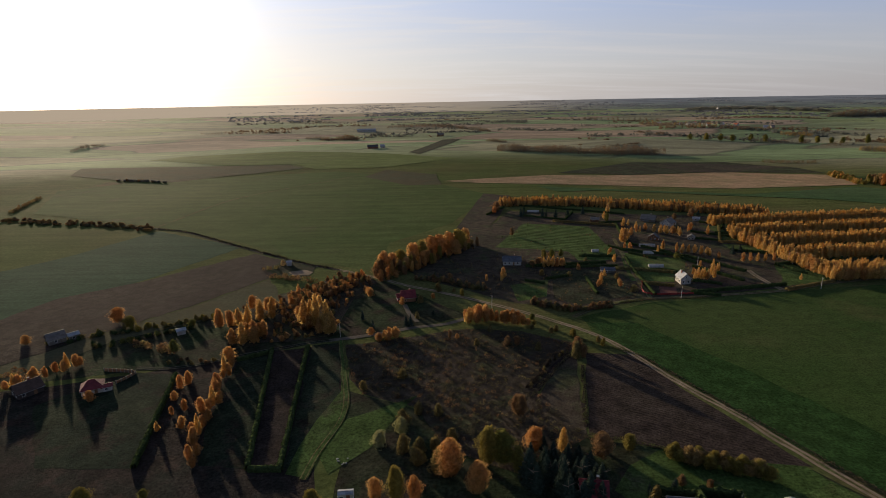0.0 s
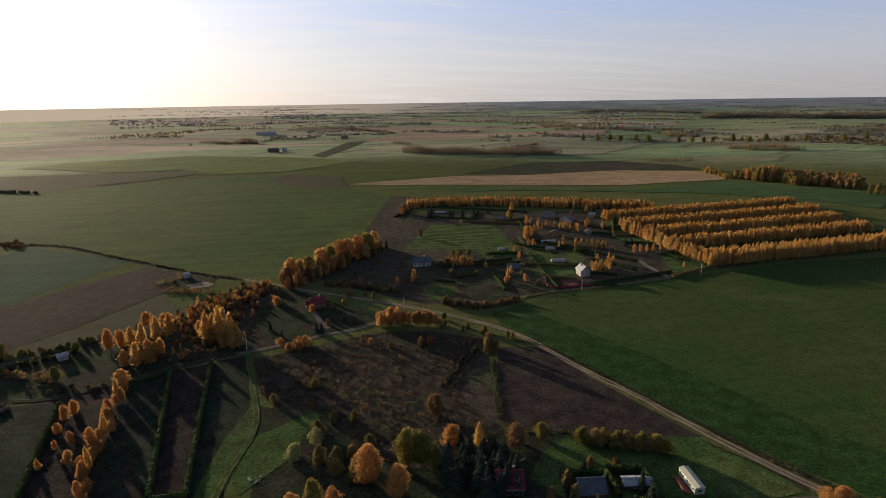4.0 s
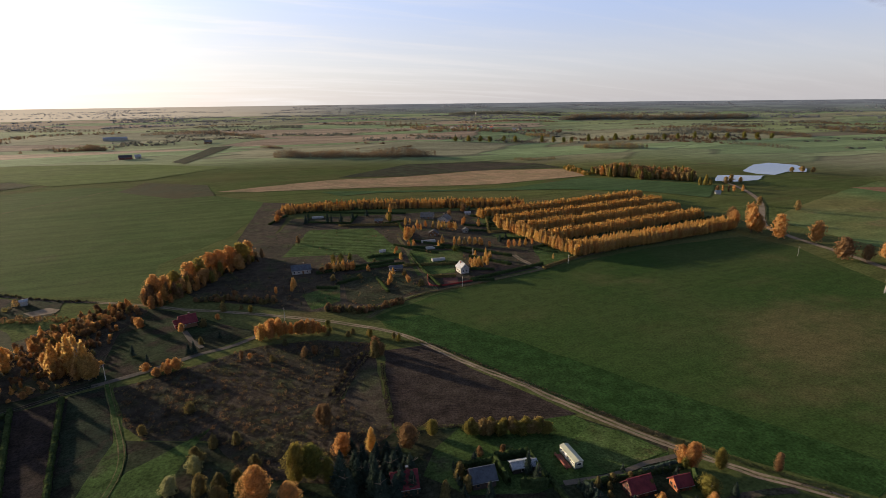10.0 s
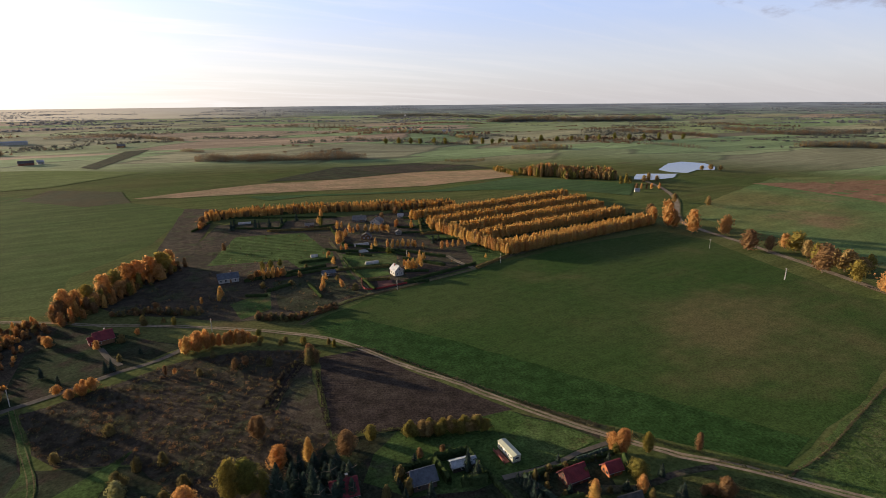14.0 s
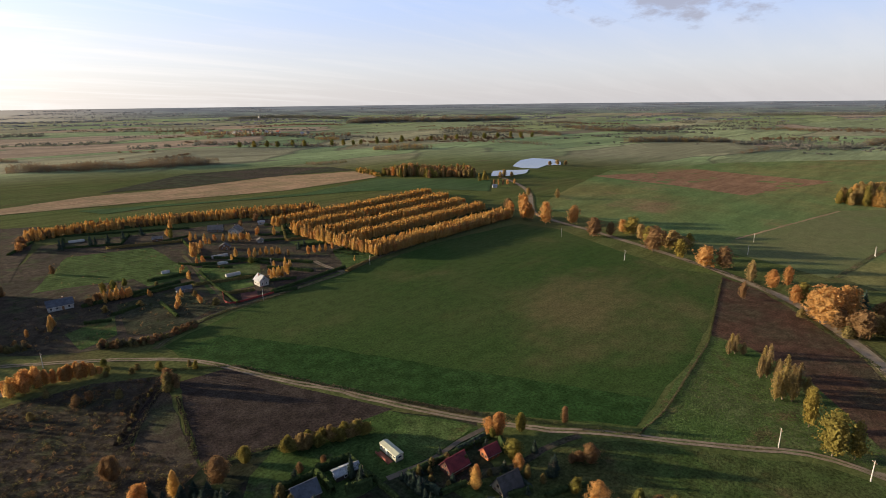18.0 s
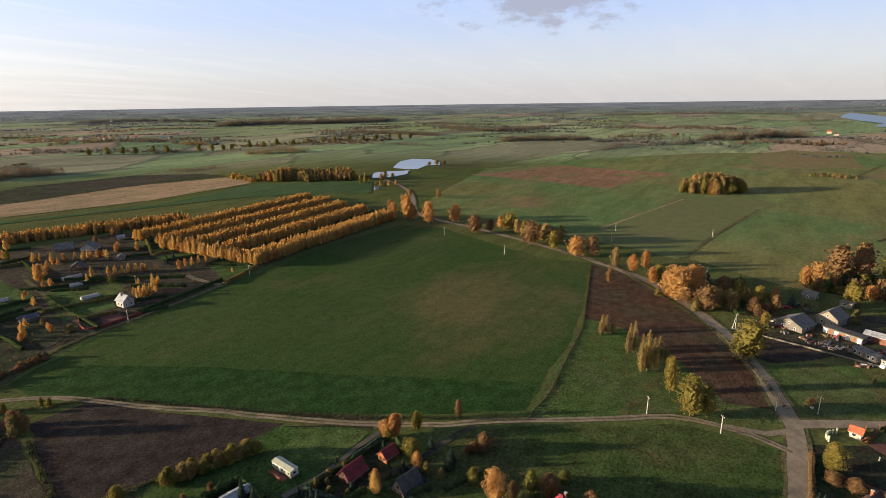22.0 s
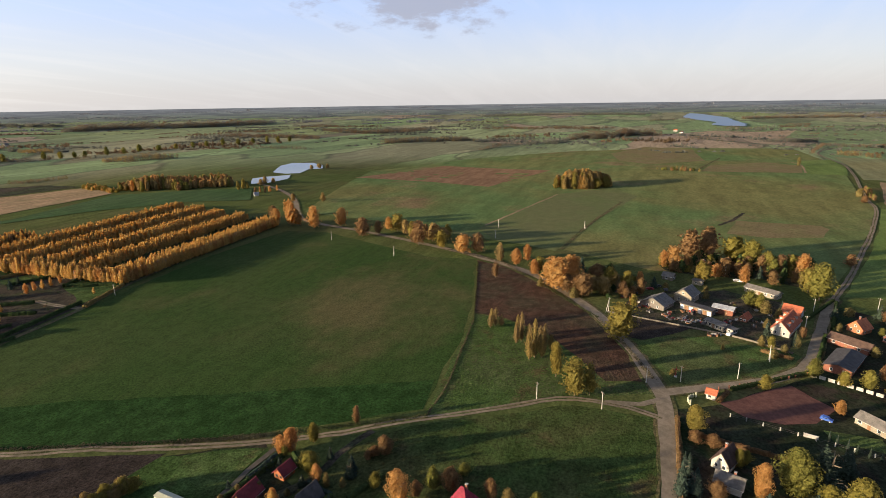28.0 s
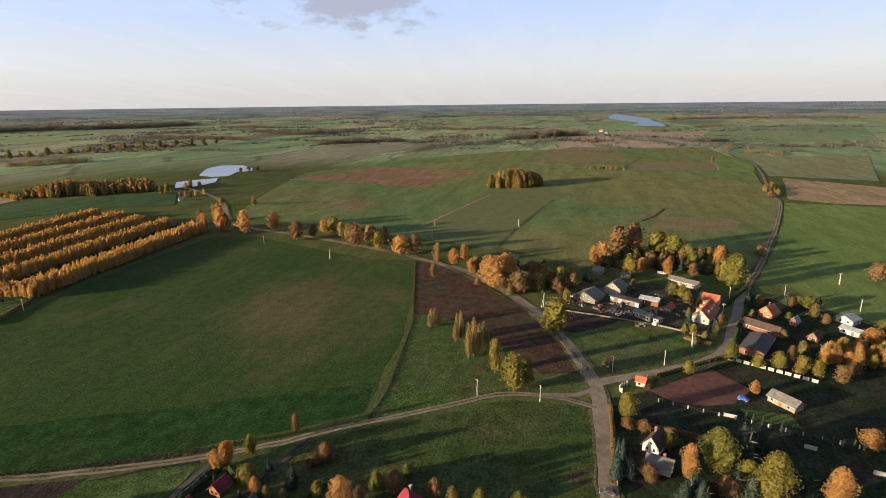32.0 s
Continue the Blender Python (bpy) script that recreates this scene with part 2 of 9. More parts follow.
M = {
    "meadow": soil("meadow_grass", (0.115, 0.168, 0.050), (0.172, 0.162, 0.062), (0.215, 0.150, 0.080), 0.0045, 0.35, patch=(0.54, 0.74), lines=(35, 14.0), soft=True),
    "wheat": wheat_material(),
    "headland": soil("dense_wheat", (0.027, 0.060, 0.0135), (0.032, 0.065, 0.0155), None, 0.02, 1.0, bump_deep=0.3),
    "olive": soil("rough_pasture", (0.076, 0.082, 0.025), (0.048, 0.078, 0.018), (0.09, 0.068, 0.033), 0.025, 1.0, patch=(0.54, 0.72), bump_deep=0.4),
    "weeds": soil("tall_green_weeds", (0.068, 0.110, 0.026), (0.088, 0.108, 0.034), (0.10, 0.086, 0.038), 0.03, 1.2, patch=(0.52, 0.68), bump_deep=0.6),
    "plough": soil("ploughed_earth", (0.052, 0.039, 0.032), (0.043, 0.033, 0.028), (0.060, 0.047, 0.037), 0.02, 1.3, bump_deep=0.4),
    "plough_east": soil("ridged_earth", (0.092, 0.051, 0.034), (0.074, 0.043, 0.030), (0.072, 0.058, 0.036), 0.02, 1.3, bump_deep=0.5),
    "plough_far": soil("red_brown_tilth", (0.25, 0.145, 0.085), (0.22, 0.130, 0.075), None, 0.008, 0.3, lines=(20, 6.0), soft=True),
    "scrub": soil("withered_weeds", (0.080, 0.063, 0.047), (0.056, 0.049, 0.036), (0.064, 0.068, 0.030), 0.03, 1.5, patch=(0.5, 0.66), bump_deep=0.9),
    "stubble": soil("dry_stubble", (0.36, 0.24, 0.145), (0.31, 0.21, 0.125), (0.25, 0.19, 0.105), 0.015, 0.3, lines=(-8, 6.0), soft=True),
    "bright": soil("bright_crop", (0.135, 0.188, 0.044), (0.150, 0.194, 0.049), None, 0.008, 0.5, lines=(70, 12.0), soft=True),
    "green_west": soil("west_crop", (0.064, 0.098, 0.024), (0.078, 0.104, 0.028), (0.092, 0.098, 0.036), 0.006, 0.5, patch=(0.56, 0.75), lines=(20, 9.0), soft=True),
    "deep": soil("deep_green_crop", (0.058, 0.100, 0.032), (0.066, 0.102, 0.036), None, 0.008, 0.5, lines=(60, 7.0), soft=True),
    "lined": soil("drilled_earth", (0.138, 0.158, 0.052), (0.152, 0.154, 0.057), None, 0.02, 0.8, (-22, 4.0), 0.16, 0.1, soft=True),
    "bright_west": soil("sunlit_crop", (0.115, 0.150, 0.036), (0.125, 0.155, 0.042), None, 0.008, 0.5, lines=(10, 12.0), soft=True),
    "yard_grass": soil("cabin_grass", (0.052, 0.088, 0.020), (0.060, 0.092, 0.024), (0.066, 0.066, 0.030), 0.03, 0.9, patch=(0.55, 0.7)),
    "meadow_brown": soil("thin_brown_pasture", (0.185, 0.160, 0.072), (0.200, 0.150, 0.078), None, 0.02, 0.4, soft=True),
    # sage and pale green are lightened in place of distance haze
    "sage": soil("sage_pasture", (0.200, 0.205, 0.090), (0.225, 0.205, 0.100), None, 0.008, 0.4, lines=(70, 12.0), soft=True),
    "pale_green": soil("hazed_far_crop", (0.165, 0.215, 0.085), (0.180, 0.215, 0.095), None, 0.008, 0.4, lines=(70, 12.0), soft=True),
    "mown": soil("swathed_grass", (0.074, 0.112, 0.028), (0.064, 0.098, 0.025), (0.085, 0.094, 0.033), 0.03, 0.9, (-70, 9.0), 0.11, 0.3, patch=(0.56, 0.7)),
    "field_stone": plain("rough_field_stone", (0.17, 0.145, 0.115), 0.9, 0.35, 2.0),
    "lawn": soil("mown_grass", (0.080, 0.118, 0.030), (0.066, 0.102, 0.026), (0.09, 0.098, 0.034), 0.03, 0.9, patch=(0.56, 0.7), lines=(-6, 5.0)),
    # garden, rank and holding are darkened to paint in shade
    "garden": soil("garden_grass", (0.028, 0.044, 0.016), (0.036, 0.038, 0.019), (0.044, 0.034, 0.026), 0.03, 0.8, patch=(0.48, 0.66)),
    "rank": soil("shade_withered_grass", (0.034, 0.027, 0.024), (0.028, 0.030, 0.020), (0.046, 0.034, 0.028), 0.04, 1.1, patch=(0.5, 0.66), bump_deep=0.7),
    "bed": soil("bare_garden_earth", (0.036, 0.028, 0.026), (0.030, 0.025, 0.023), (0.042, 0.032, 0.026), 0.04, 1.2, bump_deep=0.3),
    "holding": soil("shade_holding_grass", (0.021, 0.031, 0.017), (0.028, 0.038, 0.018), (0.032, 0.027, 0.021), 0.04, 1.0, patch=(0.5, 0.66), bump_deep=0.5),
    "teal": soil("blue_green_crop", (0.042, 0.078, 0.036), (0.048, 0.082, 0.039), None, 0.008, 0.5, lines=(-62, 6.0), soft=True),
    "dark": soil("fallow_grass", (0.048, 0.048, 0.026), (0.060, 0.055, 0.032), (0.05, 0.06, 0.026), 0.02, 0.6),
    "dull_field": soil("dull_fallow", (0.078, 0.080, 0.038), (0.088, 0.076, 0.042), None, 0.02, 0.6, soft=True),
    "court": soil("red_clay", (0.155, 0.074, 0.060), (0.132, 0.066, 0.055), None, 0.05, 0.4, bump_deep=0.03, soft=True),
    "yard": soil("trodden_earth", (0.085, 0.068, 0.05), (0.065, 0.055, 0.038), (0.05, 0.062, 0.025), 0.05, 0.8),
    "dirt": soil("pale_dirt", (0.29, 0.225, 0.16), (0.245, 0.19, 0.135), (0.20, 0.16, 0.11), 0.05, 0.5, bump_deep=0.05, soft=True),
    "asphalt": soil("worn_asphalt", (0.25, 0.20, 0.145), (0.225, 0.18, 0.13), (0.27, 0.215, 0.155), 0.03, 0.2, bump_deep=0.02, soft=True),
    "lane": soil("grey_lane", (0.125, 0.110, 0.090), (0.105, 0.092, 0.075), (0.14, 0.12, 0.095), 0.05, 0.3, bump_deep=0.02, soft=True),
    "verge": soil("rank_verge", (0.115, 0.105, 0.045), (0.085, 0.105, 0.032), (0.15, 0.115, 0.06), 0.06, 0.9, bump_deep=0.6),
    "white": plain("white_render", (0.40, 0.375, 0.335), 0.85, 0.2, 0.5, streak=True),
    "beige": plain("cream_render", (0.25, 0.215, 0.165), 0.85, 0.25, 0.5, streak=True),
    "grey_wall": plain("grey_boards", (0.17, 0.15, 0.13), 0.85, 0.3, 0.8, streak=True),
    "orange_wall": plain("orange_render", (0.36, 0.135, 0.065), 0.85, 0.15, 0.5, streak=True),
    "brick": plain("red_brickwork", (0.22, 0.085, 0.055), 0.85, 0.3, 2.0),
    "timber": plain("brown_timber", (0.20, 0.105, 0.055), 0.8, 0.3, 1.5, streak=True),
    "dark_timber": plain("dark_tarred_boards", (0.055, 0.042, 0.036), 0.85, 0.3, 1.5, streak=True),
    "deck_wood": plain("red_brown_planks", (0.19, 0.062, 0.046), 0.7, 0.3, 1.5),
    "maroon_wood": plain("maroon_boards", (0.075, 0.026, 0.021), 0.75, 0.3, 1.5, streak=True),
    "cabin_wood": plain("orange_stained_timber", (0.36, 0.12, 0.045), 0.7, 0.25, 1.5, streak=True),
    "ochre": plain("ochre_boards", (0.33, 0.19, 0.07), 0.8, 0.25, 1.5, streak=True),
    "cream": plain("cream_metal_siding", (0.44, 0.44, 0.32), 0.5, 0.1, 0.6, streak=True),
    "roof_red": tiles("red_clay_tiles", (0.43, 0.125, 0.062)),
    "roof_orange": tiles("orange_clay_tiles", (0.42, 0.14, 0.066)),
    "roof_maroon": tiles("maroon_metal_tiles", (0.175, 0.030, 0.036)),
    "roof_magenta": tiles("crimson_metal_tiles", (0.27, 0.03, 0.055)),
    "roof_grey": tiles("weathered_grey_sheeting", (0.165, 0.148, 0.132)),
    "roof_pale": tiles("pale_grey_sheeting", (0.34, 0.35, 0.37)),
    "roof_dark": tiles("dark_felt_roof", (0.075, 0.068, 0.066)),
    "roof_slate": tiles("slate_blue_roofing", (0.085, 0.096, 0.116)),
    "roof_brown": tiles("brown_tiles", (0.090, 0.054, 0.040)),
    "roof_white": tiles("white_metal_roof", (0.29, 0.31, 0.335)),
    "concrete": plain("concrete", (0.46, 0.43, 0.38), 0.85, 0.2, 1.0),
    "metal": plain("galvanised_metal", (0.45, 0.45, 0.45), 0.5, 0.15, 1.0, metal=0.6),
    "dark_metal": plain("dark_scrap_metal", (0.10, 0.09, 0.085), 0.6, 0.4, 1.0, metal=0.3),
    "red_paint": plain("red_paint", (0.24, 0.03, 0.026), 0.55, 0.25),
    "blue_paint": plain("blue_paint", (0.05, 0.12, 0.42), 0.4, 0.15),
    "white_paint": plain("white_paint", (0.78, 0.77, 0.74), 0.45, 0.08),
    "bark": plain("grey_bark", (0.16, 0.125, 0.09), 0.9, 0.4, 2.0),
    "birch_bark": plain("birch_bark", (0.34, 0.31, 0.26), 0.85, 0.4, 2.0),
    "gold": leaves("golden_leaves", (0.61, 0.40, 0.140), (0.48, 0.285, 0.098), (0.58, 0.40, 0.145), 0.60),
    "amber_leaf": leaves("amber_leaves", (0.52, 0.29, 0.11), (0.39, 0.195, 0.072), (0.50, 0.31, 0.12), 0.58),
    "yellow": leaves("yellow_leaves", (0.255, 0.205, 0.055), (0.17, 0.145, 0.042), (0.28, 0.205, 0.05), 0.45),
    "olive_leaf": leaves("olive_leaves", (0.18, 0.17, 0.045), (0.125, 0.13, 0.038), (0.26, 0.19, 0.045)),
    "rust": leaves("russet_leaves", (0.25, 0.145, 0.070), (0.175, 0.105, 0.055), (0.23, 0.15, 0.070), 0.45),
    "spruce": leaves("spruce_needles", (0.042, 0.060, 0.042), (0.060, 0.080, 0.060), (0.042, 0.062, 0.054), 0.15),
    "willow": leaves("pale_willow_leaves", (0.34, 0.33, 0.16), (0.27, 0.27, 0.12), (0.36, 0.33, 0.14)),
    "weed_green": leaves("green_weed_leaves", (0.105, 0.165, 0.042), (0.080, 0.130, 0.034), (0.13, 0.15, 0.05), 0.3),
    "bare": leaves("thin_brown_leaves", (0.27, 0.19, 0.085), (0.20, 0.145, 0.07), (0.30, 0.22, 0.07)),
    "bush": leaves("dull_shrub_leaves", (0.19, 0.15, 0.065), (0.12, 0.12, 0.045), (0.22, 0.16, 0.06)),
    "hedge": leaves("dark_hedge_leaves", (0.036, 0.058, 0.022), (0.055, 0.076, 0.028), (0.045, 0.064, 0.025), 0.15),
    "ochre_leaf": leaves("ochre_leaves", (0.34, 0.235, 0.095), (0.25, 0.165, 0.07), (0.30, 0.22, 0.09), 0.45),
    # far leaves are paled, greyed and blued to stand in for haze
    "far_wood": leaves("hazed_mixed_leaves", (0.14, 0.15, 0.125), (0.19, 0.172, 0.135), (0.14, 0.148, 0.13), 0.45),
    "far_brown": leaves("hazed_autumn_leaves", (0.215, 0.145, 0.085), (0.16, 0.118, 0.08), (0.19, 0.135, 0.085), 0.45),
    "far_blue": leaves("hazed_grey_leaves", (0.17, 0.18, 0.195), (0.20, 0.20, 0.205), (0.17, 0.175, 0.195), 0.45),
    "stalk": leaves("dry_grey_stalks", (0.125, 0.105, 0.065), (0.085, 0.078, 0.045), (0.11, 0.10, 0.055), 0.3),
    "dull": leaves("dull_green_growth", (0.075, 0.092, 0.035), (0.10, 0.095, 0.045), (0.07, 0.08, 0.035), 0.3),
    "dead": leaves("withered_stalks", (0.088, 0.068, 0.050), (0.058, 0.048, 0.036), (0.074, 0.062, 0.044), 0.35),
}


def glass_material():
    m, n, p = material("window_glass")
    b = n.add("ShaderNodeBsdfPrincipled", Base_Color=(0.03, 0.035, 0.04, 1), Roughness=0.08)
    n.put(n.add("ShaderNodeOutputMaterial"), "Surface", b.outputs[0])
    return m


def water_material(name="still_water", rough=0.06, tint=(0.02, 0.03, 0.035, 1)):
    m, n, p = material(name)
    b = n.add("ShaderNodeBsdfPrincipled", Base_Color=tint, Roughness=rough, IOR=1.33)
    k = n.add("ShaderNodeBump", Height=n.noise(p, 0.8, 3), Strength=0.08, Distance=0.05)
    n.put(b, "Normal", k.outputs[0])
    n.put(n.add("ShaderNodeOutputMaterial"), "Surface", b.outputs[0])
    return m


M["glass"], M["water"], M["lake"] = glass_material(), water_material(), water_material("rippled_lake", 0.32, (0.10, 0.16, 0.24, 1))


# ---- the lie of the land ----
def land(x, y):
    """Height of the ground: level near by, gently rolling further off, rising slowly to the far horizon."""
    r = math.hypot(x, y)
    u = min(max((r - 1100) / 3800, 0), 1)
    s = min(max((r - 450) / 400, 0), 1)
    s = s * s * (3 - 2 * s)
    roll = 3.0 * math.sin(x * 0.0085 + 1.0) * math.cos(y * 0.0075 + 0.4) + 2.0 * math.sin(x * 0.0043 - y * 0.006 + 2.0)
    s *= 1 - min(max((r - 2300) / 900, 0), 1)
    return 74 * u * u + s * roll


def lifted(x, y, layer):
    return land(x, y) + 0.03 * layer + 0.3 * min(max((math.hypot(x, y) - 430) / 250, 0), 1)


def mesh_object(name, verts, faces, mat, parent=None, label="", smooth=False):
    me = bpy.data.meshes.new(name)
    me.from_pydata(verts, [], faces)
    me.update()
    if smooth:
        me.shade_smooth()
    if mat:
        me.materials.append(mat)
    ob = new(name, me)
    if parent:
        ob.parent = parent
    if label:
        ob["label"] = label
    return ob


def part(name, bm, mat, parent=None, label=""):
    me = bpy.data.meshes.new(name)
    bm.to_mesh(me)
    bm.free()
    me.materials.append(mat)
    ob = new(name, me)
    if parent:
        ob.parent = parent
    if label:
        ob["label"] = label
    return ob


def build_ground():
    rings = [0, 40, 80, 120, 160, 200, 250, 300, 350, 400, 450]
    while rings[-1] < 1200:
        rings.append(rings[-1] + 24)
    while rings[-1] < 4850:
        rings.append(rings[-1] * 1.04)
    count = 288
    verts, faces = [(0, 0, 0)], []
    for r in rings[1:]:
        for k in range(count):
            a = 2 * math.pi * k / count
            x, y = r * math.cos(a), r * math.sin(a)
            verts.append((x, y, land(x, y)))
    for k in range(count):
        faces.append((0, 1 + k, 1 + (k + 1) % count))
    for j in range(len(rings) - 2):
        b = 1 + j * count
        for k in range(count):
            k2 = (k + 1) % count
            faces.append((b + k, b + count + k, b + count + k2, b + k2))
    m, n, p = material("open_country")
    # a patchwork of fields: cells drawn out across the land, each of one crop
    warp = n.add("ShaderNodeVectorMath", i0=p)
    warp.operation = "ADD"
    bend = n.add("ShaderNodeTexNoise", Vector=p, Scale=0.002, Detail=2.0)
    sc = n.add("ShaderNodeVectorMath", i0=bend.outputs["Color"])
    sc.operation = "SCALE"
    n.put(sc, "Scale", 260.0)
    n.put(warp, "i1", sc.outputs[0])
    v = n.add("ShaderNodeTexVoronoi", Vector=n.mapped(warp.outputs[0], (0.0016, 0.0042, 0.0), 24), Scale=1.0)
    v.distance = "CHEBYCHEV"
    cell = n.add("ShaderNodeSeparateColor", Color=v.outputs["Color"])
    ramp = n.add("ShaderNodeValToRGB", Fac=cell.outputs[0])
    cr = ramp.color_ramp
    cr.interpolation = "CONSTANT"
    # far crop colours are lightened and blued to stand in for haze
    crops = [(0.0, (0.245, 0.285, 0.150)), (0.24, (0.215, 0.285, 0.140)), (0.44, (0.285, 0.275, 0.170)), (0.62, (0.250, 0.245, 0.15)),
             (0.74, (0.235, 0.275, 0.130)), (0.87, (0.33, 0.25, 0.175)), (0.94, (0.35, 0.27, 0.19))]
    while len(cr.elements) < len(crops):
        cr.elements.new(0.5)
    for e, (at, col) in zip(cr.elements, crops):
        e.position, e.color = at, (*col, 1)
    second = n.add("ShaderNodeTexVoronoi", Vector=n.mapped(warp.outputs[0], (0.0016, 0.0042, 0.0), 24), Scale=1.0)
    second.distance, second.feature = "CHEBYCHEV", "F2"
    gap = n.math("SUBTRACT", second.outputs["Distance"], v.outputs["Distance"])
    rough_edge = n.math("ADD", gap, n.math("MULTIPLY", n.noise(p, 0.02, 3), 0.04))
    bank = n.math("SUBTRACT", 1.0, n.ramp(rough_edge, 0.022, 0.05))
    strips = n.add("ShaderNodeTexVoronoi", Vector=n.mapped(warp.outputs[0], (0.0034, 0.019, 0.0), 24), Scale=1.0)
    strips.distance = "CHEBYCHEV"
    tone = n.add("ShaderNodeSeparateColor", Color=strips.outputs["Color"])
    crop = n.mix(1.0, ramp.outputs[0], n.mix(tone.outputs[1], (0.74, 0.74, 0.74), (1.16, 1.14, 1.10)), "MULTIPLY")
    crop = n.mix(n.math("MULTIPLY", bank, 0.75), crop, (0.10, 0.105, 0.07))
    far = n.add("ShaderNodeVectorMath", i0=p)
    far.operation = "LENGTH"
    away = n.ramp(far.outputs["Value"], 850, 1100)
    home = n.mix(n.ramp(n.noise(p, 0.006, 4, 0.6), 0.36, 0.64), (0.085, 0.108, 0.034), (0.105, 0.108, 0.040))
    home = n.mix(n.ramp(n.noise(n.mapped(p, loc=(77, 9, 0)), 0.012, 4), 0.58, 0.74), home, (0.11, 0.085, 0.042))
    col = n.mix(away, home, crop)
    tuft = n.noise(p, 0.6, 4, 0.65)
    col = n.mix(1.0, col, n.mix(n.ramp(tuft, 0.25, 0.75), (0.6, 0.6, 0.6), (1.3, 1.3, 1.3)), "MULTIPLY")
    col = n.mix(1.0, col, n.mix(n.noise(p, 0.03, 4), (0.75, 0.75, 0.75), (1.25, 1.25, 1.25)), "MULTIPLY")
    run = n.noise(n.mapped(p, (0.006, 0.12, 1), 33), 1.0, 3, 0.6)
    col = n.mix(1.0, col, n.mix(n.ramp(run, 0.3, 0.7), (0.84, 0.84, 0.84), (1.14, 1.14, 1.14)), "MULTIPLY")
    # sheen grows with distance, adding to the painted haze
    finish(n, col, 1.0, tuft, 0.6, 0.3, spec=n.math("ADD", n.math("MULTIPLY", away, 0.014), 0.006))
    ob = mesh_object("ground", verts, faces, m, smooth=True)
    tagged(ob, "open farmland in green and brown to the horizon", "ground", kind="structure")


build_ground()


def smooth_line(points, step):
    """Points every step metres along a soft curve through the given ones."""
    pts = [Vector((p[0], p[1])) for p in points]
    if len(pts) == 2:
        pts = [pts[0], (pts[0] + pts[1]) / 2, pts[1]]
    ext = [pts[0] * 2 - pts[1], *pts, pts[-1] * 2 - pts[-2]]
    out = []
    for i in range(1, len(ext) - 2):
        a, b, c, d = ext[i - 1:i + 3]
        k = max(1, int((c - b).length / step))
        for j in range(k):
            t = j / k
            out.append(0.5 * (2 * b + (c - a) * t + (2 * a - 5 * b + 4 * c - d) * t * t + (3 * b - a - 3 * c + d) * t ** 3))
    out.append(pts[-1])
    return out


def ragged(points, step=7.0, amount=0.8, seed=1):
    """The outline of a field: its corners joined by slightly uneven edges."""
    rng = random.Random(seed)
    out = []
    for i, a in enumerate(points):
        a, b = Vector(a), Vector(points[(i + 1) % len(points)])
        k = max(1, int((b - a).length / step))
        side = Vector((-(b - a).y, (b - a).x)).normalized()
        for j in range(k):
            out.append(a.lerp(b, j / k) + side * (rng.uniform(-amount, amount) if j else 0))
    return out


def sheet(name, points, mat, layer, label, category, kind="structure", amount=0.8):
    """A piece of ground with its own cover, laid on the land."""
    size = max(math.hypot(*p) for p in points)
    outline = ragged(points, 7.0 if size < 500 else 14.0, amount, len(points) + int(abs(points[0][0])))
    bm = bmesh.new()
    f = bm.faces.new([bm.verts.new((p.x, p.y, 0)) for p in outline])
    bmesh.ops.triangulate(bm, faces=[f])
    if size > 440:
        xs, ys = [p[0] for p in points], [p[1] for p in points]
        cell = 30.0
        for axis, lo, hi in ((0, min(xs), max(xs)), (1, min(ys), max(ys))):
            at = math.ceil(lo / cell) * cell
            while at < hi:
                co, no = [0, 0, 0], [0, 0, 0]
                co[axis], no[axis] = at, 1
                bmesh.ops.bisect_plane(bm, geom=bm.verts[:] + bm.edges[:] + bm.faces[:], plane_co=co, plane_no=no)
                at += cell
    for v in bm.verts:
        v.co.z = lifted(v.co.x, v.co.y, layer)
    bmesh.ops.recalc_face_normals(bm, faces=bm.faces[:])
    if bm.faces[0].normal.z < 0:
        bmesh.ops.reverse_faces(bm, faces=bm.faces[:])
    ob = part(name, bm, mat)
    for p in ob.data.polygons:
        p.use_smooth = True
    return tagged(ob, label, category, kind=kind)


def ribbon(name, points, width, mat, layer, label="", parent=None, side=0.0, wobble=0.25, seed=3):
    """A strip of road or verge along a soft line."""
    rng = random.Random(seed)
    line = smooth_line(points, 5.0)
    verts, faces = [], []
    for i, p in enumerate(line):
        d = (line[min(i + 1, len(line) - 1)] - line[max(i - 1, 0)]).normalized()
        s = Vector((-d.y, d.x))
        for e in (-1, 0, 1):
            q = p + s * (side + e * (width / 2 + (rng.uniform(-wobble, wobble) if e else 0)))
            verts.append((q.x, q.y, lifted(q.x, q.y, layer) + (0.02 if e == 0 else 0)))
        if i:
            k = 3 * i
            faces += [(k - 3, k - 2, k + 1, k), (k - 2, k - 1, k + 2, k + 1)]
    ob = mesh_object(name, verts, faces, mat, parent, smooth=True)
    if ob.data.polygons[0].normal.z < 0:
        ob.data.flip_normals()
    if not parent:
        tagged(ob, label, "road", kind="structure")
    return ob

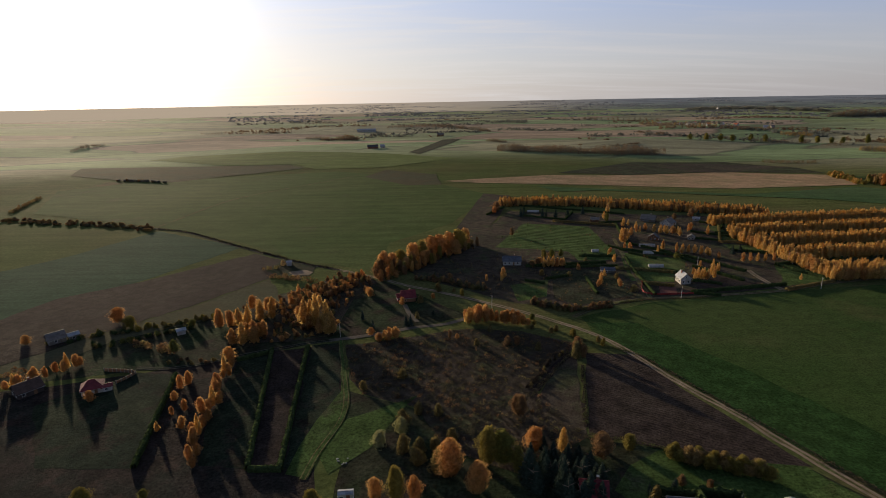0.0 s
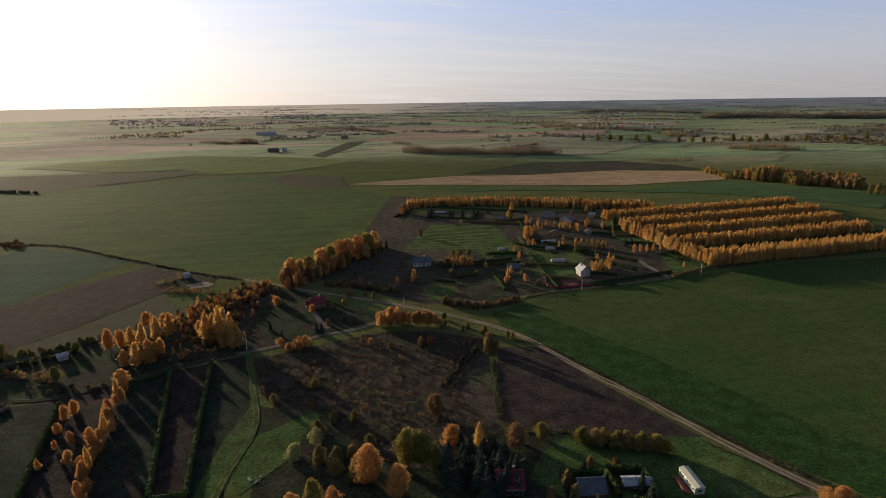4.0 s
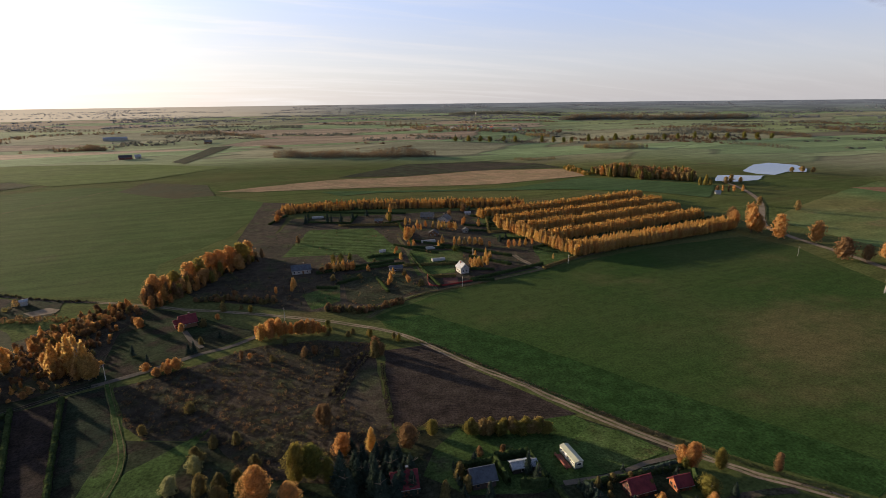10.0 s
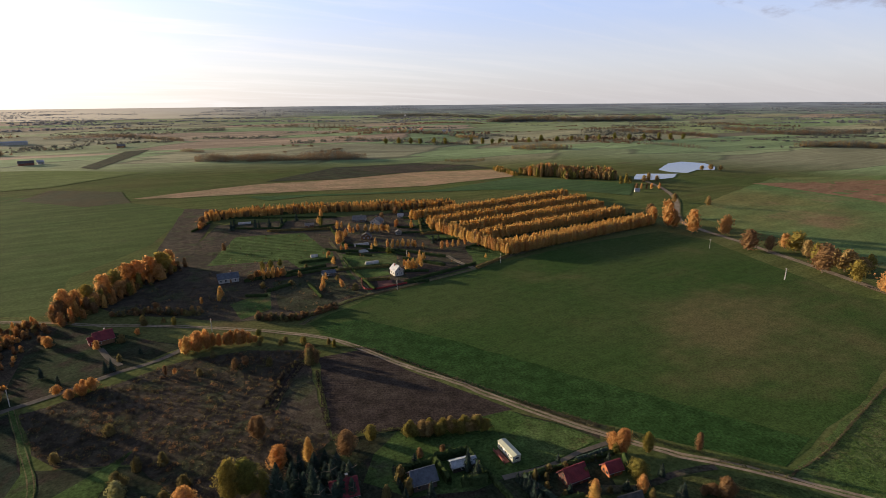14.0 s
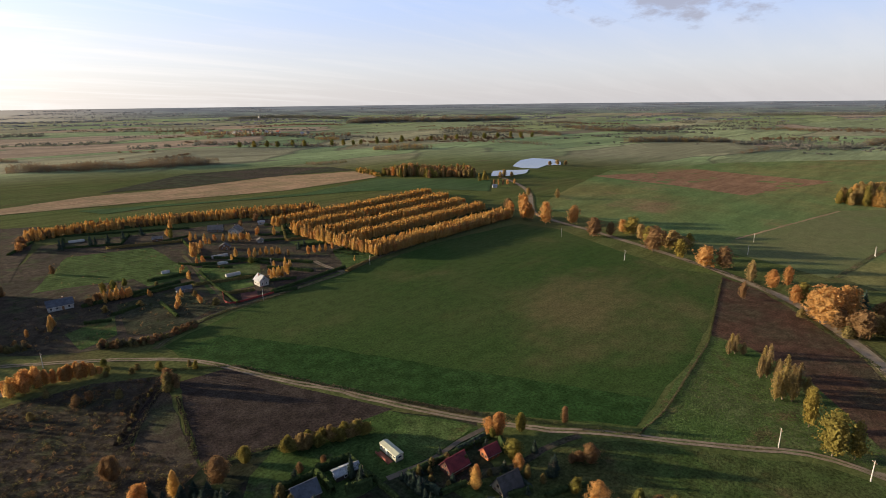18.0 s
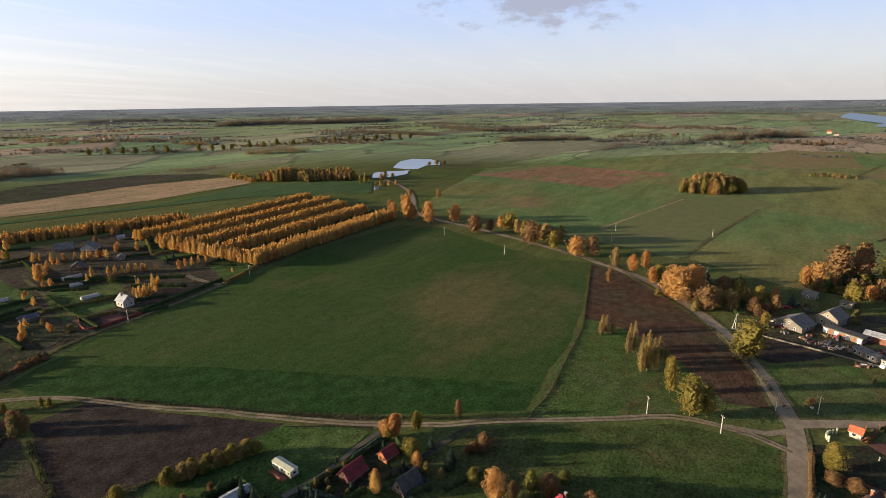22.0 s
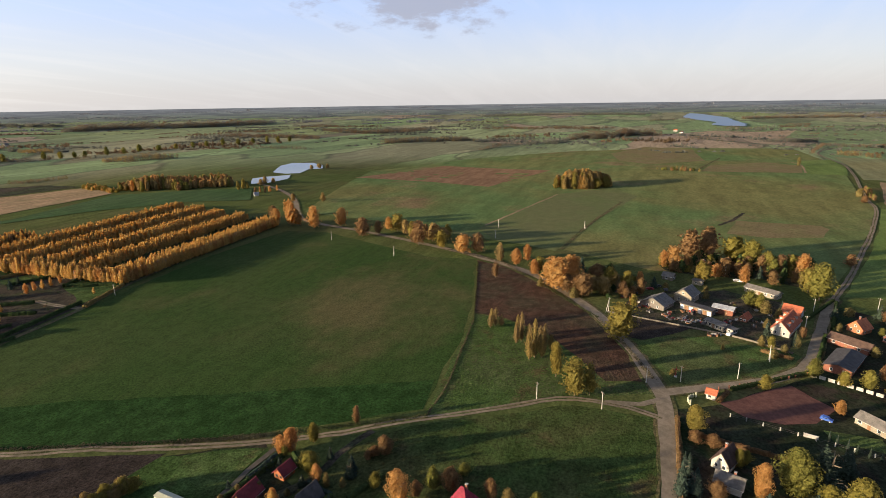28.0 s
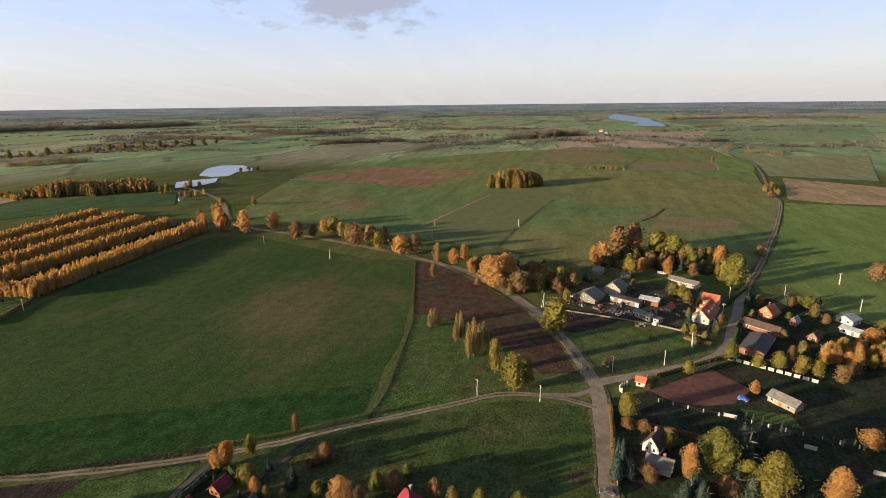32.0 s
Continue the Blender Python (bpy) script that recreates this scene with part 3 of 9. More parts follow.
# ---- the plan, in metres from the point under the camera ----
FIELDS = {
    "WHEAT": [(64.0, 235.3), (98.8, 250.6), (158.4, 261.6), (214.3, 269.3), (279.3, 275.8), (357, 270.9), (363, 235.3), (340, 177.2), (322, 131.8), (325, 99.5), (249.0, 77.8), (203.2, 68.4), (170.6, 66.2), (148.3, 63.7), (128.2, 92.3), (115.6, 113.8), (101.0, 137.9), (86.7, 172.7), (72.7, 207.3), (65.0, 220.2)],
    "HEADLAND": [(64.7, 228.2), (88.2, 227.1), (110.4, 187.2), (131.6, 141.3), (151.0, 101.2), (168.6, 67.4), (148.6, 63.8), (128.4, 92.5), (115.8, 114.0), (101.3, 138.2), (86.9, 173.1), (72.9, 207.8)],
    "PLOUGH_EAST": [(324, 97.4), (316, 78.3), (293.9, 53.8), (267.5, 29.7), (244.7, 14.8), (221.1, 2.7), (202.3, -5.1), (192.1, -7.9), (187.7, 7.2), (203.5, 18.4), (222.8, 34.4), (234.6, 56.5), (236.0, 72.3)],
    "WEEDS": [(235.3, 72.0), (233.3, 56.2), (221.7, 34.1), (202.5, 18.3), (186.9, 7.1), (190.9, -8.8), (184.0, -10.0), (171.2, 17.4), (153.3, 45.8), (144.3, 61.9), (163.0, 63.6), (192.6, 67.1)],
    "MEADOW": [(86.7, 88.4), (102.2, 79.0), (123.0, 75.6), (137.7, 64.0), (151.1, 41.8), (167.2, 17.6), (168.2, -9.9), (143.9, -10.1), (122.6, -10.7), (102.7, -10.2), (87.0, 32.3)],
    "PLOUGH_SOUTH": [(56.6, 198.8), (74.6, 196.2), (83.2, 170.0), (92.5, 147.8), (101.2, 127.1), (82.2, 130.6), (62.9, 136.0), (43.7, 143.6), (49.0, 166.5)],
    "SCRUB": [(-42.5, 210.0), (-27.3, 213.3), (9.8, 224.4), (33.5, 220.9), (55.3, 207.0), (44.4, 191.8), (32.1, 169.2), (43.5, 142.7), (19.6, 126.8), (-0.5, 137.2), (-9.2, 160.5), (-29.2, 170.1), (-36.1, 181.4)],
    "FALLOW": [(54.2, 203.3), (46.6, 167.5), (43.2, 143.8), (35.6, 144.3), (30.5, 162.0), (43.3, 187.2)],
    "GREEN_WEST": [(-42.9, 312), (-98.9, 343), (-148.3, 387), (-240.9, 446), (-393, 511), (-463, 645), (-378, 748), (-151.1, 796), (-30.6, 697), (52.2, 575), (7.9, 440), (-38.6, 379)],
    "STUBBLE": [(2.0, 678), (136.9, 712), (246.8, 708), (386, 739), (497, 679), (459, 590), (320, 583), (175.4, 629), (45.6, 658)],
    "PLOUGH_WEST": [(-220.7, 230.2), (-208.5, 273.2), (-176.8, 299.2), (-129.4, 356), (-96.2, 332), (-101.9, 303), (-131.2, 257.0), (-156.3, 227.2), (-178.8, 196.8), (-184.8, 182.8)],
    "CROP_WEST": [(-291.6, 306), (-258.4, 357), (-232.4, 429), (-143.7, 374), (-177.9, 301), (-226.1, 230.4)],
    "PLOUGH_FAR": [(660, 377), (777, 342), (853, 315), (813, 131.3), (705, 160.7), (630, 175.7), (651, 262.3)],
    "STUBBLE_EAST": [(773, -261.7), (702, -361), (589, -306), (594, -251.5), (614, -216.1)],
    "GREEN_EAST": [(593, -205.9), (577, -300), (254.9, -151.1), (285.6, -121.9), (320, -119.4), (316, -101.3), (403, -138.7), (494, -173.2)],
    "LAWN_GARDEN": [(67.1, 433), (115.5, 418), (113.6, 347), (94.3, 344), (35.8, 361)],
    "PLOT_NEAR": [(200.3, 310), (216.0, 316), (214.2, 280.8), (182.3, 271.4)],
    "STRIP_DARK": [(-72.0, 205.4), (-58.8, 207.5), (-49.3, 149.6), (-47.8, 130.1), (-56.5, 130.3), (-61.7, 156.3)],
    "STRIP_GREEN": [(-56.5, 210.1), (-45.4, 212.3), (-36.9, 169.4), (-42.2, 154.0), (-43.4, 130.4), (-46.9, 130.5), (-48.9, 152.7)],
    "STRIP_LAWN": [(-32.2, 154.7), (-9.7, 168.5), (-16.6, 154.8), (-22.2, 140.1), (-33.3, 127.8), (-38.7, 137.9), (-35.5, 147.6)],
    "STRIP_OLIVE": [(-83.5, 196.8), (-72.6, 204.4), (-62.8, 156.3), (-57.6, 130.9), (-71.5, 132.5), (-78.3, 156.8)],
    "GARDEN_LEFT": [(-104.0, 187.5), (-89.7, 131.8), (-118.5, 132.6), (-142.7, 165.9), (-120.0, 189.0)],
    "CABIN_LAWN": [(51.4, 129.3), (64.9, 137.8), (99.4, 127.1), (113.8, 100.0), (110.0, 97.4), (89.0, 100.1), (68.6, 100.8), (51.8, 107.5), (43.9, 119.3)],
    "VILLAGE_GREEN": [(194.3, -15.2), (217.5, -5.2), (231.4, -0.2), (241.1, -30.2), (235.6, -62.2), (231.8, -65.8), (217.0, -57.1), (203.3, -39.1), (195.3, -23.9)],
    "COURT": [(184.7, -29.8), (205.5, -55.7), (192.7, -65.9), (181.3, -57.5), (177.4, -47.8), (177.9, -37.2)],
    "YARD": [(280.5, 0.8), (298.5, -17.4), (309, -45.7), (296.0, -72.5), (263.5, -70.7), (238.5, -61.7), (248.2, -38.3), (249.5, -5.2), (258.1, 7.2)],
    "DARK_FIELD": [(302, 864), (446, 855), (504, 766), (500, 697), (389, 746), (249.0, 714), (156.8, 733)],
}
ROAD_ASPHALT = [(115.4, -13.6), (125.8, -13.6), (153.3, -13.4), (177.0, -12.6), (188.1, -10.9), (216.7, -1.7), (228.6, 4.2), (249.1, 13.6), (274.3, 30.4), (304, 55.9), (321, 79.8), (336, 106.1)]
ROAD_GRAVEL = [(336, 106.1), (356, 155.5), (377, 215.6), (388, 256.4), (405, 289.0), (469, 340), (504, 374), (535, 415), (560, 458)]
ROAD_LANE = [(185.9, -12.9), (192.6, -23.7), (202.3, -41.0), (212.5, -55.1), (227.9, -66.0), (257.8, -76.7), (290.5, -87.5), (312, -96.5)]
ROAD_TRACK_EAST = [(312, -96.5), (357, -116.1), (419, -140.0), (480, -163.6), (586, -200.1), (643, -210.5), (724, -228.3), (831, -252.9), (956, -275.8), (1046, -278.4), (1136, -286.5), (1251, -325)]
ROAD_TRACK = [(168.6, -11.9), (171.8, -1.4), (172.3, 10.3), (169.7, 21.9), (162.4, 32.7), (154.0, 44.5), (146.6, 55.9), (138.9, 68.4), (132.4, 76.9), (127.8, 82.1), (116.6, 100.7), (110.1, 114.0), (97.8, 142.4), (95.7, 149.4), (82.0, 178.2), (69.4, 209.5), (50.2, 232.0), (23.7, 254.1), (-4.4, 274.4), (-18.8, 283.2), (-41.6, 301), (-64.2, 316)]
ROAD_TRACK_WEST = [(-62.0, 314.6), (-88.5, 330), (-121.5, 355), (-159.9, 385), (-206.6, 423), (-242.5, 440)]
ROAD_SPUR = [(180.7, -11.5), (175.3, -5.2), (173.1, 6.4)]
ROAD_LEFT_ROAD = [(11.7, 237.5), (0.9, 230.0), (-12.1, 227.4), (-26.9, 221.4), (-45.3, 215.7), (-50.0, 214.6)]
ROAD_LEFT_TRACK = [(-48.0, 215.0), (-59.9, 211.9), (-79.1, 204.1), (-100.2, 193.7), (-113.0, 191.4), (-121.0, 192.6)]
ROAD_FARM_TRACK = [(-45.1, 214.6), (-39.7, 190.3), (-35.1, 169.4), (-33.9, 157.0), (-35.7, 146.8), (-38.4, 136.6), (-39.8, 125.7)]
ROAD_GARDEN_LANE = [(258.7, 284.5), (210.3, 275.5), (178.4, 265.5), (137.2, 259.9), (101.2, 256.5), (79.6, 249.8), (60.6, 235.5)]
ROAD_GARDEN_PATH = [(178.4, 300), (177.1, 282.7), (178.4, 265.5)]
ROAD_GARDEN_PATH_B = [(123.9, 378), (116.1, 330), (109.8, 292.1), (105.6, 257.6)]
ROAD_CABIN_LANE = [(114.1, 97.6), (103.2, 98.5), (89.4, 98.6), (77.5, 101.0)]
ROAD_CABIN_LANE_B = [(131.7, 73.9), (127.5, 75.6), (117.9, 77.9), (105.6, 79.6), (96.7, 84.7)]
ROAD_DRIVE = [(-20.1, 255.6), (-16.7, 242.7), (-12.6, 233.0)]
WATER_LAKE = [(2783, -147.9), (3185, -197.8), (3051, -260.7), (2687, -329), (2443, -318), (2215, -333), (2066, -302), (2144, -205.9), (2310, -242.2), (2500, -192.0)]
CABIN_TREES = [
    ("gold", 0.9, 126.0, 12.2, 4.7),
    ("gold", 7.7, 119.0, 10.4, 3.9),
    ("olive", 15.6, 130.4, 11.8, 4.3),
    ("yellow", 11.2, 130.1, 13.2, 3.8),
    ("gold", 25.5, 136.8, 7.8, 3.6),
    ("gold", 33.8, 135.2, 8.6, 2.2),
    ("rust", 44.3, 133.1, 8.5, 4.0),
    ("yellow", 53.1, 135.7, 6.0, 2.8),
    ("rust", 24.1, 154.5, 8.1, 3.3),
    ("willow", -20.6, 141.0, 5.5, 3.6),
    ("willow", -14.2, 147.4, 5.8, 3.2),
    ("bush", -16.3, 183.4, 3.4, 2.4),
    ("gold", 114.1, 92.2, 8.2, 3.2),
    ("gold", 112.5, 94.3, 6.7, 2.2),
    ("olive", 120.6, 88.1, 7.3, 2.3),
    ("rust", 133.9, 80.8, 6.6, 1.6),
    ("olive", 108.4, 81.2, 6.8, 3.5),
    ("gold", 105.5, 77.3, 5.8, 2.2),
    ("gold", 104.2, 52.0, 11.3, 3.9),
    ("gold", 91.4, 80.8, 7.2, 2.0),
]
CABIN_TREES_B = [
    ("spruce", 29.9, 117.9, 12.1, 2.6),
    ("spruce", 36.2, 120.2, 9.8, 2.9),
    ("spruce", 40.1, 118.7, 8.9, 2.5),
    ("spruce", 30.8, 113.1, 10.2, 2.6),
    ("spruce", 36.2, 115.5, 9.6, 2.6),
    ("spruce", 29.0, 123.1, 7.2, 2.4),
    ("spruce", 22.0, 123.4, 10.5, 3.4),
    ("spruce", 27.2, 128.8, 7.3, 2.6),
    ("rust", 122.2, 64.8, 6.7, 2.9),
    ("rust", 118.4, 68.4, 3.4, 1.4),
    ("spruce", 110.2, 69.6, 5.9, 1.7),
    ("bush", 105.0, 74.0, 4.9, 1.5),
    ("spruce", 132.5, -15.5, 13.0, 2.1),
    ("spruce", 134.5, -19.1, 7.9, 2.1),
    ("spruce", 145.1, -49.9, 14.7, 4.8),
    ("olive", 142.4, -43.5, 14.3, 5.6),
    ("olive", 131.5, -52.8, 15.4, 5.2),
    ("gold", 137.3, -34.7, 11.2, 3.3),
]
LANE_TREES = [
    ("gold", 133.8, -68.8, 14.2, 5.3),
    ("gold", 163.2, -89.5, 7.6, 5.3),
    ("yellow", 165.1, -20.7, 10.2, 4.3),
    ("olive", 199.3, -46.1, 7.3, 2.9),
    ("gold", 189.6, -65.9, 6.4, 2.6),
    ("olive", 214.5, -64.2, 9.5, 3.6),
    ("olive", 210.7, -72.8, 7.4, 3.1),
    ("olive", 210.9, -80.1, 9.1, 3.9),
    ("yellow", 207.7, -86.3, 9.6, 3.9),
    ("yellow", 207.7, -92.3, 8.4, 3.6),
    ("gold", 138.5, -59.7, 6.2, 1.9),
    ("rust", 134.6, -24.7, 5.6, 4.3),
    ("rust", 132.1, -43.2, 7.4, 3.6),
    ("olive", 150.1, -31.3, 6.5, 2.7),
    ("spruce", 126.3, -31.2, 9.0, 3.4),
    ("spruce", 130.2, -48.7, 10.4, 3.9),
    ("rust", 204.1, -98.7, 8.6, 4.2),
    ("rust", 212.0, -105.6, 6.6, 3.8),
]
AVENUE_TREES = [
    ("gold", 373.1, 275.9, 23.4, 6.0),
    ("gold", 370.3, 252.0, 19.4, 5.3),
    ("gold", 386.3, 235.3, 15.7, 4.9),
    ("rust", 359.7, 201.6, 14.9, 5.8),
    ("rust", 368.8, 192.4, 11.0, 3.6),
    ("yellow", 382.8, 182.3, 14.3, 5.9),
    ("rust", 348.0, 149.4, 17.9, 5.7),
    ("olive", 361.9, 143.7, 13.6, 5.9),
    ("yellow", 344.1, 130.2, 13.3, 4.4),
    ("gold", 336.2, 111.6, 13.6, 5.4),
    ("rust", 340.9, 102.6, 13.9, 4.7),
    ("bare", 326.2, 83.6, 11.7, 5.5),
    ("gold", 319.9, 70.5, 11.0, 3.9),
    ("gold", 331.5, 66.1, 11.2, 3.0),
    ("yellow", 309.0, 54.5, 10.1, 3.5),
    ("gold", 283.2, 40.2, 18.3, 7.6),
    ("gold", 294.5, 33.6, 16.8, 5.9),
    ("rust", 275.9, 25.2, 13.1, 5.6),
    ("rust", 296.9, 20.2, 12.3, 4.6),
    ("yellow", 227.3, 4.5, 16.3, 5.7),
]
FIELD_TREES = [
    ("bare", 224.0, 58.7, 9.4, 2.6),
    ("bare", 211.4, 43.8, 13.7, 3.0),
    ("bare", 198.1, 35.5, 16.8, 3.3),
    ("bare", 206.0, 32.9, 12.0, 2.9),
    ("yellow", 185.4, 25.1, 14.1, 3.1),
    ("yellow", 173.5, 16.7, 15.0, 4.8),
    ("yellow", 175.8, 11.8, 12.7, 3.2),
    ("rust", 292.4, 76.8, 10.0, 2.7),
    ("spruce", 317.5, 30.4, 9.9, 2.8),
    ("olive", 295.8, 13.4, 12.1, 4.6),
    ("olive", 291.7, 4.1, 11.7, 3.9),
    ("gold", 271.5, 0.3, 5.2, 2.4),
    ("rust", 372.4, 153.5, 11.0, 4.4),
    ("rust", 287.2, -3.4, 10.0, 3.2),
    ("olive", 367.4, 163.0, 13.2, 5.2),
    ("olive", 372.1, 135.3, 11.6, 4.3),
]
VILLAGE_TREES = [
    ("rust", 366.5, -31.0, 24.0, 9.6),
    ("rust", 376.3, -43.4, 23.6, 9.0),
    ("olive", 368.8, -56.3, 19.9, 10.5),
    ("olive", 362.6, -65.9, 19.9, 8.8),
    ("gold", 344.3, -21.2, 16.7, 6.8),
    ("gold", 343.1, -15.6, 13.0, 4.5),
    ("yellow", 319.9, -34.9, 13.1, 7.1),
    ("gold", 330.6, -43.4, 10.6, 5.1),
    ("rust", 343.9, -49.8, 10.9, 5.7),
    ("olive", 348.4, -72.0, 16.2, 6.2),
    ("rust", 349.8, -78.8, 14.4, 5.5),
    ("gold", 324.4, -56.9, 13.0, 4.3),
    ("olive", 351.0, -84.6, 14.4, 5.1),
    ("gold", 345.8, -88.6, 17.7, 5.4),
    ("olive", 306.7, -88.3, 23.9, 8.1),
    ("yellow", 317.8, -85.9, 16.4, 5.8),
    ("spruce", 335.4, -66.5, 8.8, 4.5),
    ("rust", 325.2, -70.9, 10.2, 5.1),
]
VILLAGE_TREES_B = [
    ("gold", 308.8, -2.5, 8.3, 3.4),
    ("yellow", 267.8, -0.3, 8.3, 3.0),
    ("gold", 242.6, -125.7, 9.0, 6.1),
    ("olive", 282.0, -115.6, 8.6, 7.4),
    ("olive", 283.5, -111.7, 7.2, 4.0),
    ("spruce", 286.4, -107.1, 8.2, 3.0),
    ("spruce", 283.1, -121.0, 6.6, 3.1),
    ("bush", 260.6, -57.1, 5.7, 3.0),
    ("bush", 292.6, -56.5, 6.3, 4.0),
    ("rust", 335.1, -168.3, 14.4, 6.5),
    ("rust", 378.1, -122.0, 9.4, 5.2),
    ("bush", 228.1, -54.0, 5.1, 3.2),
    ("olive", 250.9, -132.5, 10.0, 4.4),
    ("bush", 661.1, -209.2, 12.5, 7.3),
    ("rust", 624.9, -202.3, 8.9, 5.6),
    ("bush", 926.6, -211.5, 17.5, 5.0),
]
WEST_TREES = [
    ("gold", 10.9, 229.5, 8.5, 2.4),
    ("gold", 15.0, 229.1, 10.1, 2.9),
    ("gold", 19.2, 230.0, 9.4, 2.9),
    ("gold", 27.6, 229.2, 6.8, 2.6),
    ("gold", 31.6, 227.5, 7.1, 2.6),
    ("yellow", 36.2, 227.7, 4.1, 2.1),
    ("gold", 54.5, 201.5, 5.9, 2.2),
    ("gold", -28.3, 213.2, 3.7, 2.2),
    ("gold", -24.3, 213.5, 4.7, 2.5),
    ("gold", -21.4, 218.5, 3.4, 2.0),
    ("gold", -38.8, 267.5, 5.3, 3.0),
    ("rust", 2.2, 214.3, 4.5, 1.2),
    ("bush", 20.1, 221.4, 3.4, 1.8),
    ("bush", 55.4, 216.5, 3.3, 1.5),
    ("bush", 64.8, 208.8, 3.2, 1.5),
    ("spruce", -38.6, 236.5, 5.0, 1.6),
    ("spruce", -32.1, 222.8, 6.0, 1.5),
    ("spruce", -17.5, 229.0, 4.6, 1.6),
]
WEST_TREES_B = [
    ("gold", -103.2, 229.8, 10.1, 3.1),
    ("gold", -99.0, 230.9, 8.8, 2.8),
    ("gold", -94.4, 230.7, 10.1, 2.8),
    ("gold", -90.9, 231.8, 11.0, 2.5),
    ("gold", -86.8, 236.8, 11.2, 3.1),
    ("gold", -82.4, 240.0, 11.4, 3.1),
    ("gold", -90.7, 211.5, 8.2, 2.4),
    ("gold", -86.3, 211.4, 11.2, 3.1),
    ("gold", -82.7, 215.1, 10.1, 3.2),
    ("gold", -79.5, 219.0, 8.5, 2.7),
    ("gold", -86.2, 196.9, 6.8, 3.2),
    ("gold", -64.1, 229.2, 15.0, 3.2),
    ("gold", -58.5, 227.7, 17.4, 3.5),
    ("gold", -52.8, 222.5, 16.0, 3.1),
    ("gold", -49.5, 221.2, 11.2, 2.1),
    ("gold", -96.3, 175.5, 6.1, 1.9),
    ("gold", -94.6, 178.6, 6.0, 1.9),
    ("gold", -94.7, 167.8, 4.2, 1.8),
]
WEST_TREES_C = [
    ("gold", -88.3, 161.2, 4.7, 1.5),
    ("gold", -91.4, 158.9, 3.5, 1.1),
    ("gold", -84.4, 150.7, 4.9, 1.7),
    ("gold", -91.7, 149.4, 3.9, 1.1),
    ("gold", -155.2, 238.8, 8.1, 4.4),
    ("olive", -146.7, 233.1, 6.0, 4.3),
    ("gold", -183.0, 216.7, 4.6, 2.8),
    ("gold", -124.5, 168.1, 4.6, 2.2),
    ("olive", -112.6, 205.5, 6.2, 2.7),
    ("gold", -21.2, 255.2, 4.6, 2.0),
    ("yellow", -95.7, 118.5, 4.5, 3.8),
    ("olive", -79.8, 119.1, 3.3, 1.8),
    ("yellow", -13.1, 115.4, 12.3, 3.2),
    ("gold", -18.6, 116.1, 8.0, 2.6),
    ("gold", -8.4, 115.2, 9.0, 2.6),
    ("gold", -39.6, 272.7, 3.8, 2.2),
    ("olive", -35.2, 115.9, 5.1, 3.3),
    ("olive", -117.1, 231.7, 4.1, 2.9),
]
CLUMP_TREES = [
    ("gold", -34.9, 309.9, 22.0, 4.8),
    ("gold", -30.9, 314.1, 18.0, 4.9),
    ("yellow", -26.0, 319.0, 19.0, 4.9),
    ("olive", -19.6, 330.7, 20.8, 5.8),
    ("yellow", -13.5, 334.8, 21.5, 5.9),
    ("gold", -7.7, 340.7, 23.4, 6.0),
    ("olive", -2.2, 343.6, 23.7, 6.0),
    ("olive", 3.6, 352.7, 23.5, 6.1),
    ("yellow", 10.9, 357.8, 23.3, 6.2),
    ("gold", 15.9, 373.3, 18.8, 4.9),
    ("olive", -23.2, 312.6, 13.7, 4.1),
    ("olive", -11.3, 326.0, 14.5, 5.0),
    ("rust", -37.9, 307.2, 14.6, 4.1),
    ("olive", 8.4, 343.7, 17.3, 5.3),
    ("rust", -39.0, 299.3, 12.8, 3.3),
    ("gold", 46.7, 475.5, 11.5, 3.6),
]
ROW_BIRCH_WEST = [(-82.7, 189.8), (-82.2, 179.0), (-80.3, 165.5), (-79.1, 155.3), (-76.1, 143.1), (-72.8, 132.5)]
ROW_BIRCH_LEFT = [(-165.6, 174.8), (-156.9, 179.7), (-150.9, 189.3), (-144.8, 196.9)]
ROW_ORANGE_SCRUB = [(-83.5, 266.5), (-71.9, 288.2), (-48.6, 304), (-42.0, 291.3), (-56.5, 273.6), (-67.3, 242.8)]
ROW_YELLOW_HEDGE = [(63.5, 132.2), (85.8, 123.3)]
PLANT_BACK = [(56.7, 507), (87.3, 507), (128.0, 501), (197.2, 473), (232.5, 458), (272.9, 440)]
GOLD_HEDGE = [(219.3, -97.2), (216.5, -105.6), (219.6, -119.7), (235.9, -127.3), (234.1, -106.8)]
FENCE_WHITE = [(216.3, -63.4), (202.3, -90.8)]
FENCE_POSTS = [(176.9, -32.5), (162.4, -86.3)]
FENCE_COURT = [(194.2, -30.9), (212.2, -58.1), (218.7, -64.8)]
SHACK_LINE = [(257.2, 11.4), (246.1, -38.1), (234.4, -61.9)]
POLES_A = [(167.5, 28.8), (191.4, -6.8), (196.0, -18.5), (205.3, -38.4), (168.0, 7.0)]
POLES_B = [(318, 154.6), (384, 101.5), (435, 41.3), (421, 108.6), (209.8, 313), (151.7, 307)]
POLES_C = [(225.5, -52.0), (334, -48.6), (328, -72.0), (289.3, -81.9), (263.9, -72.8), (327, -146.9), (283.1, -138.3), (299.7, -110.9)]
TOWER = [(1045, 2091)]
POLES_D = [(120.4, 256.5), (198.6, 267.0), (298.1, 292.8), (-45.9, 218.4), (343, 218.8), (23.6, 249.2)]
FIELD_GARDENS = [(65.5, 242.9), (36.8, 254.8), (-13.6, 295.8), (-36.1, 342), (23.1, 386), (60.7, 484), (222.9, 448), (222.3, 344), (212.6, 278.6), (181.0, 269.4), (108.2, 257.5)]
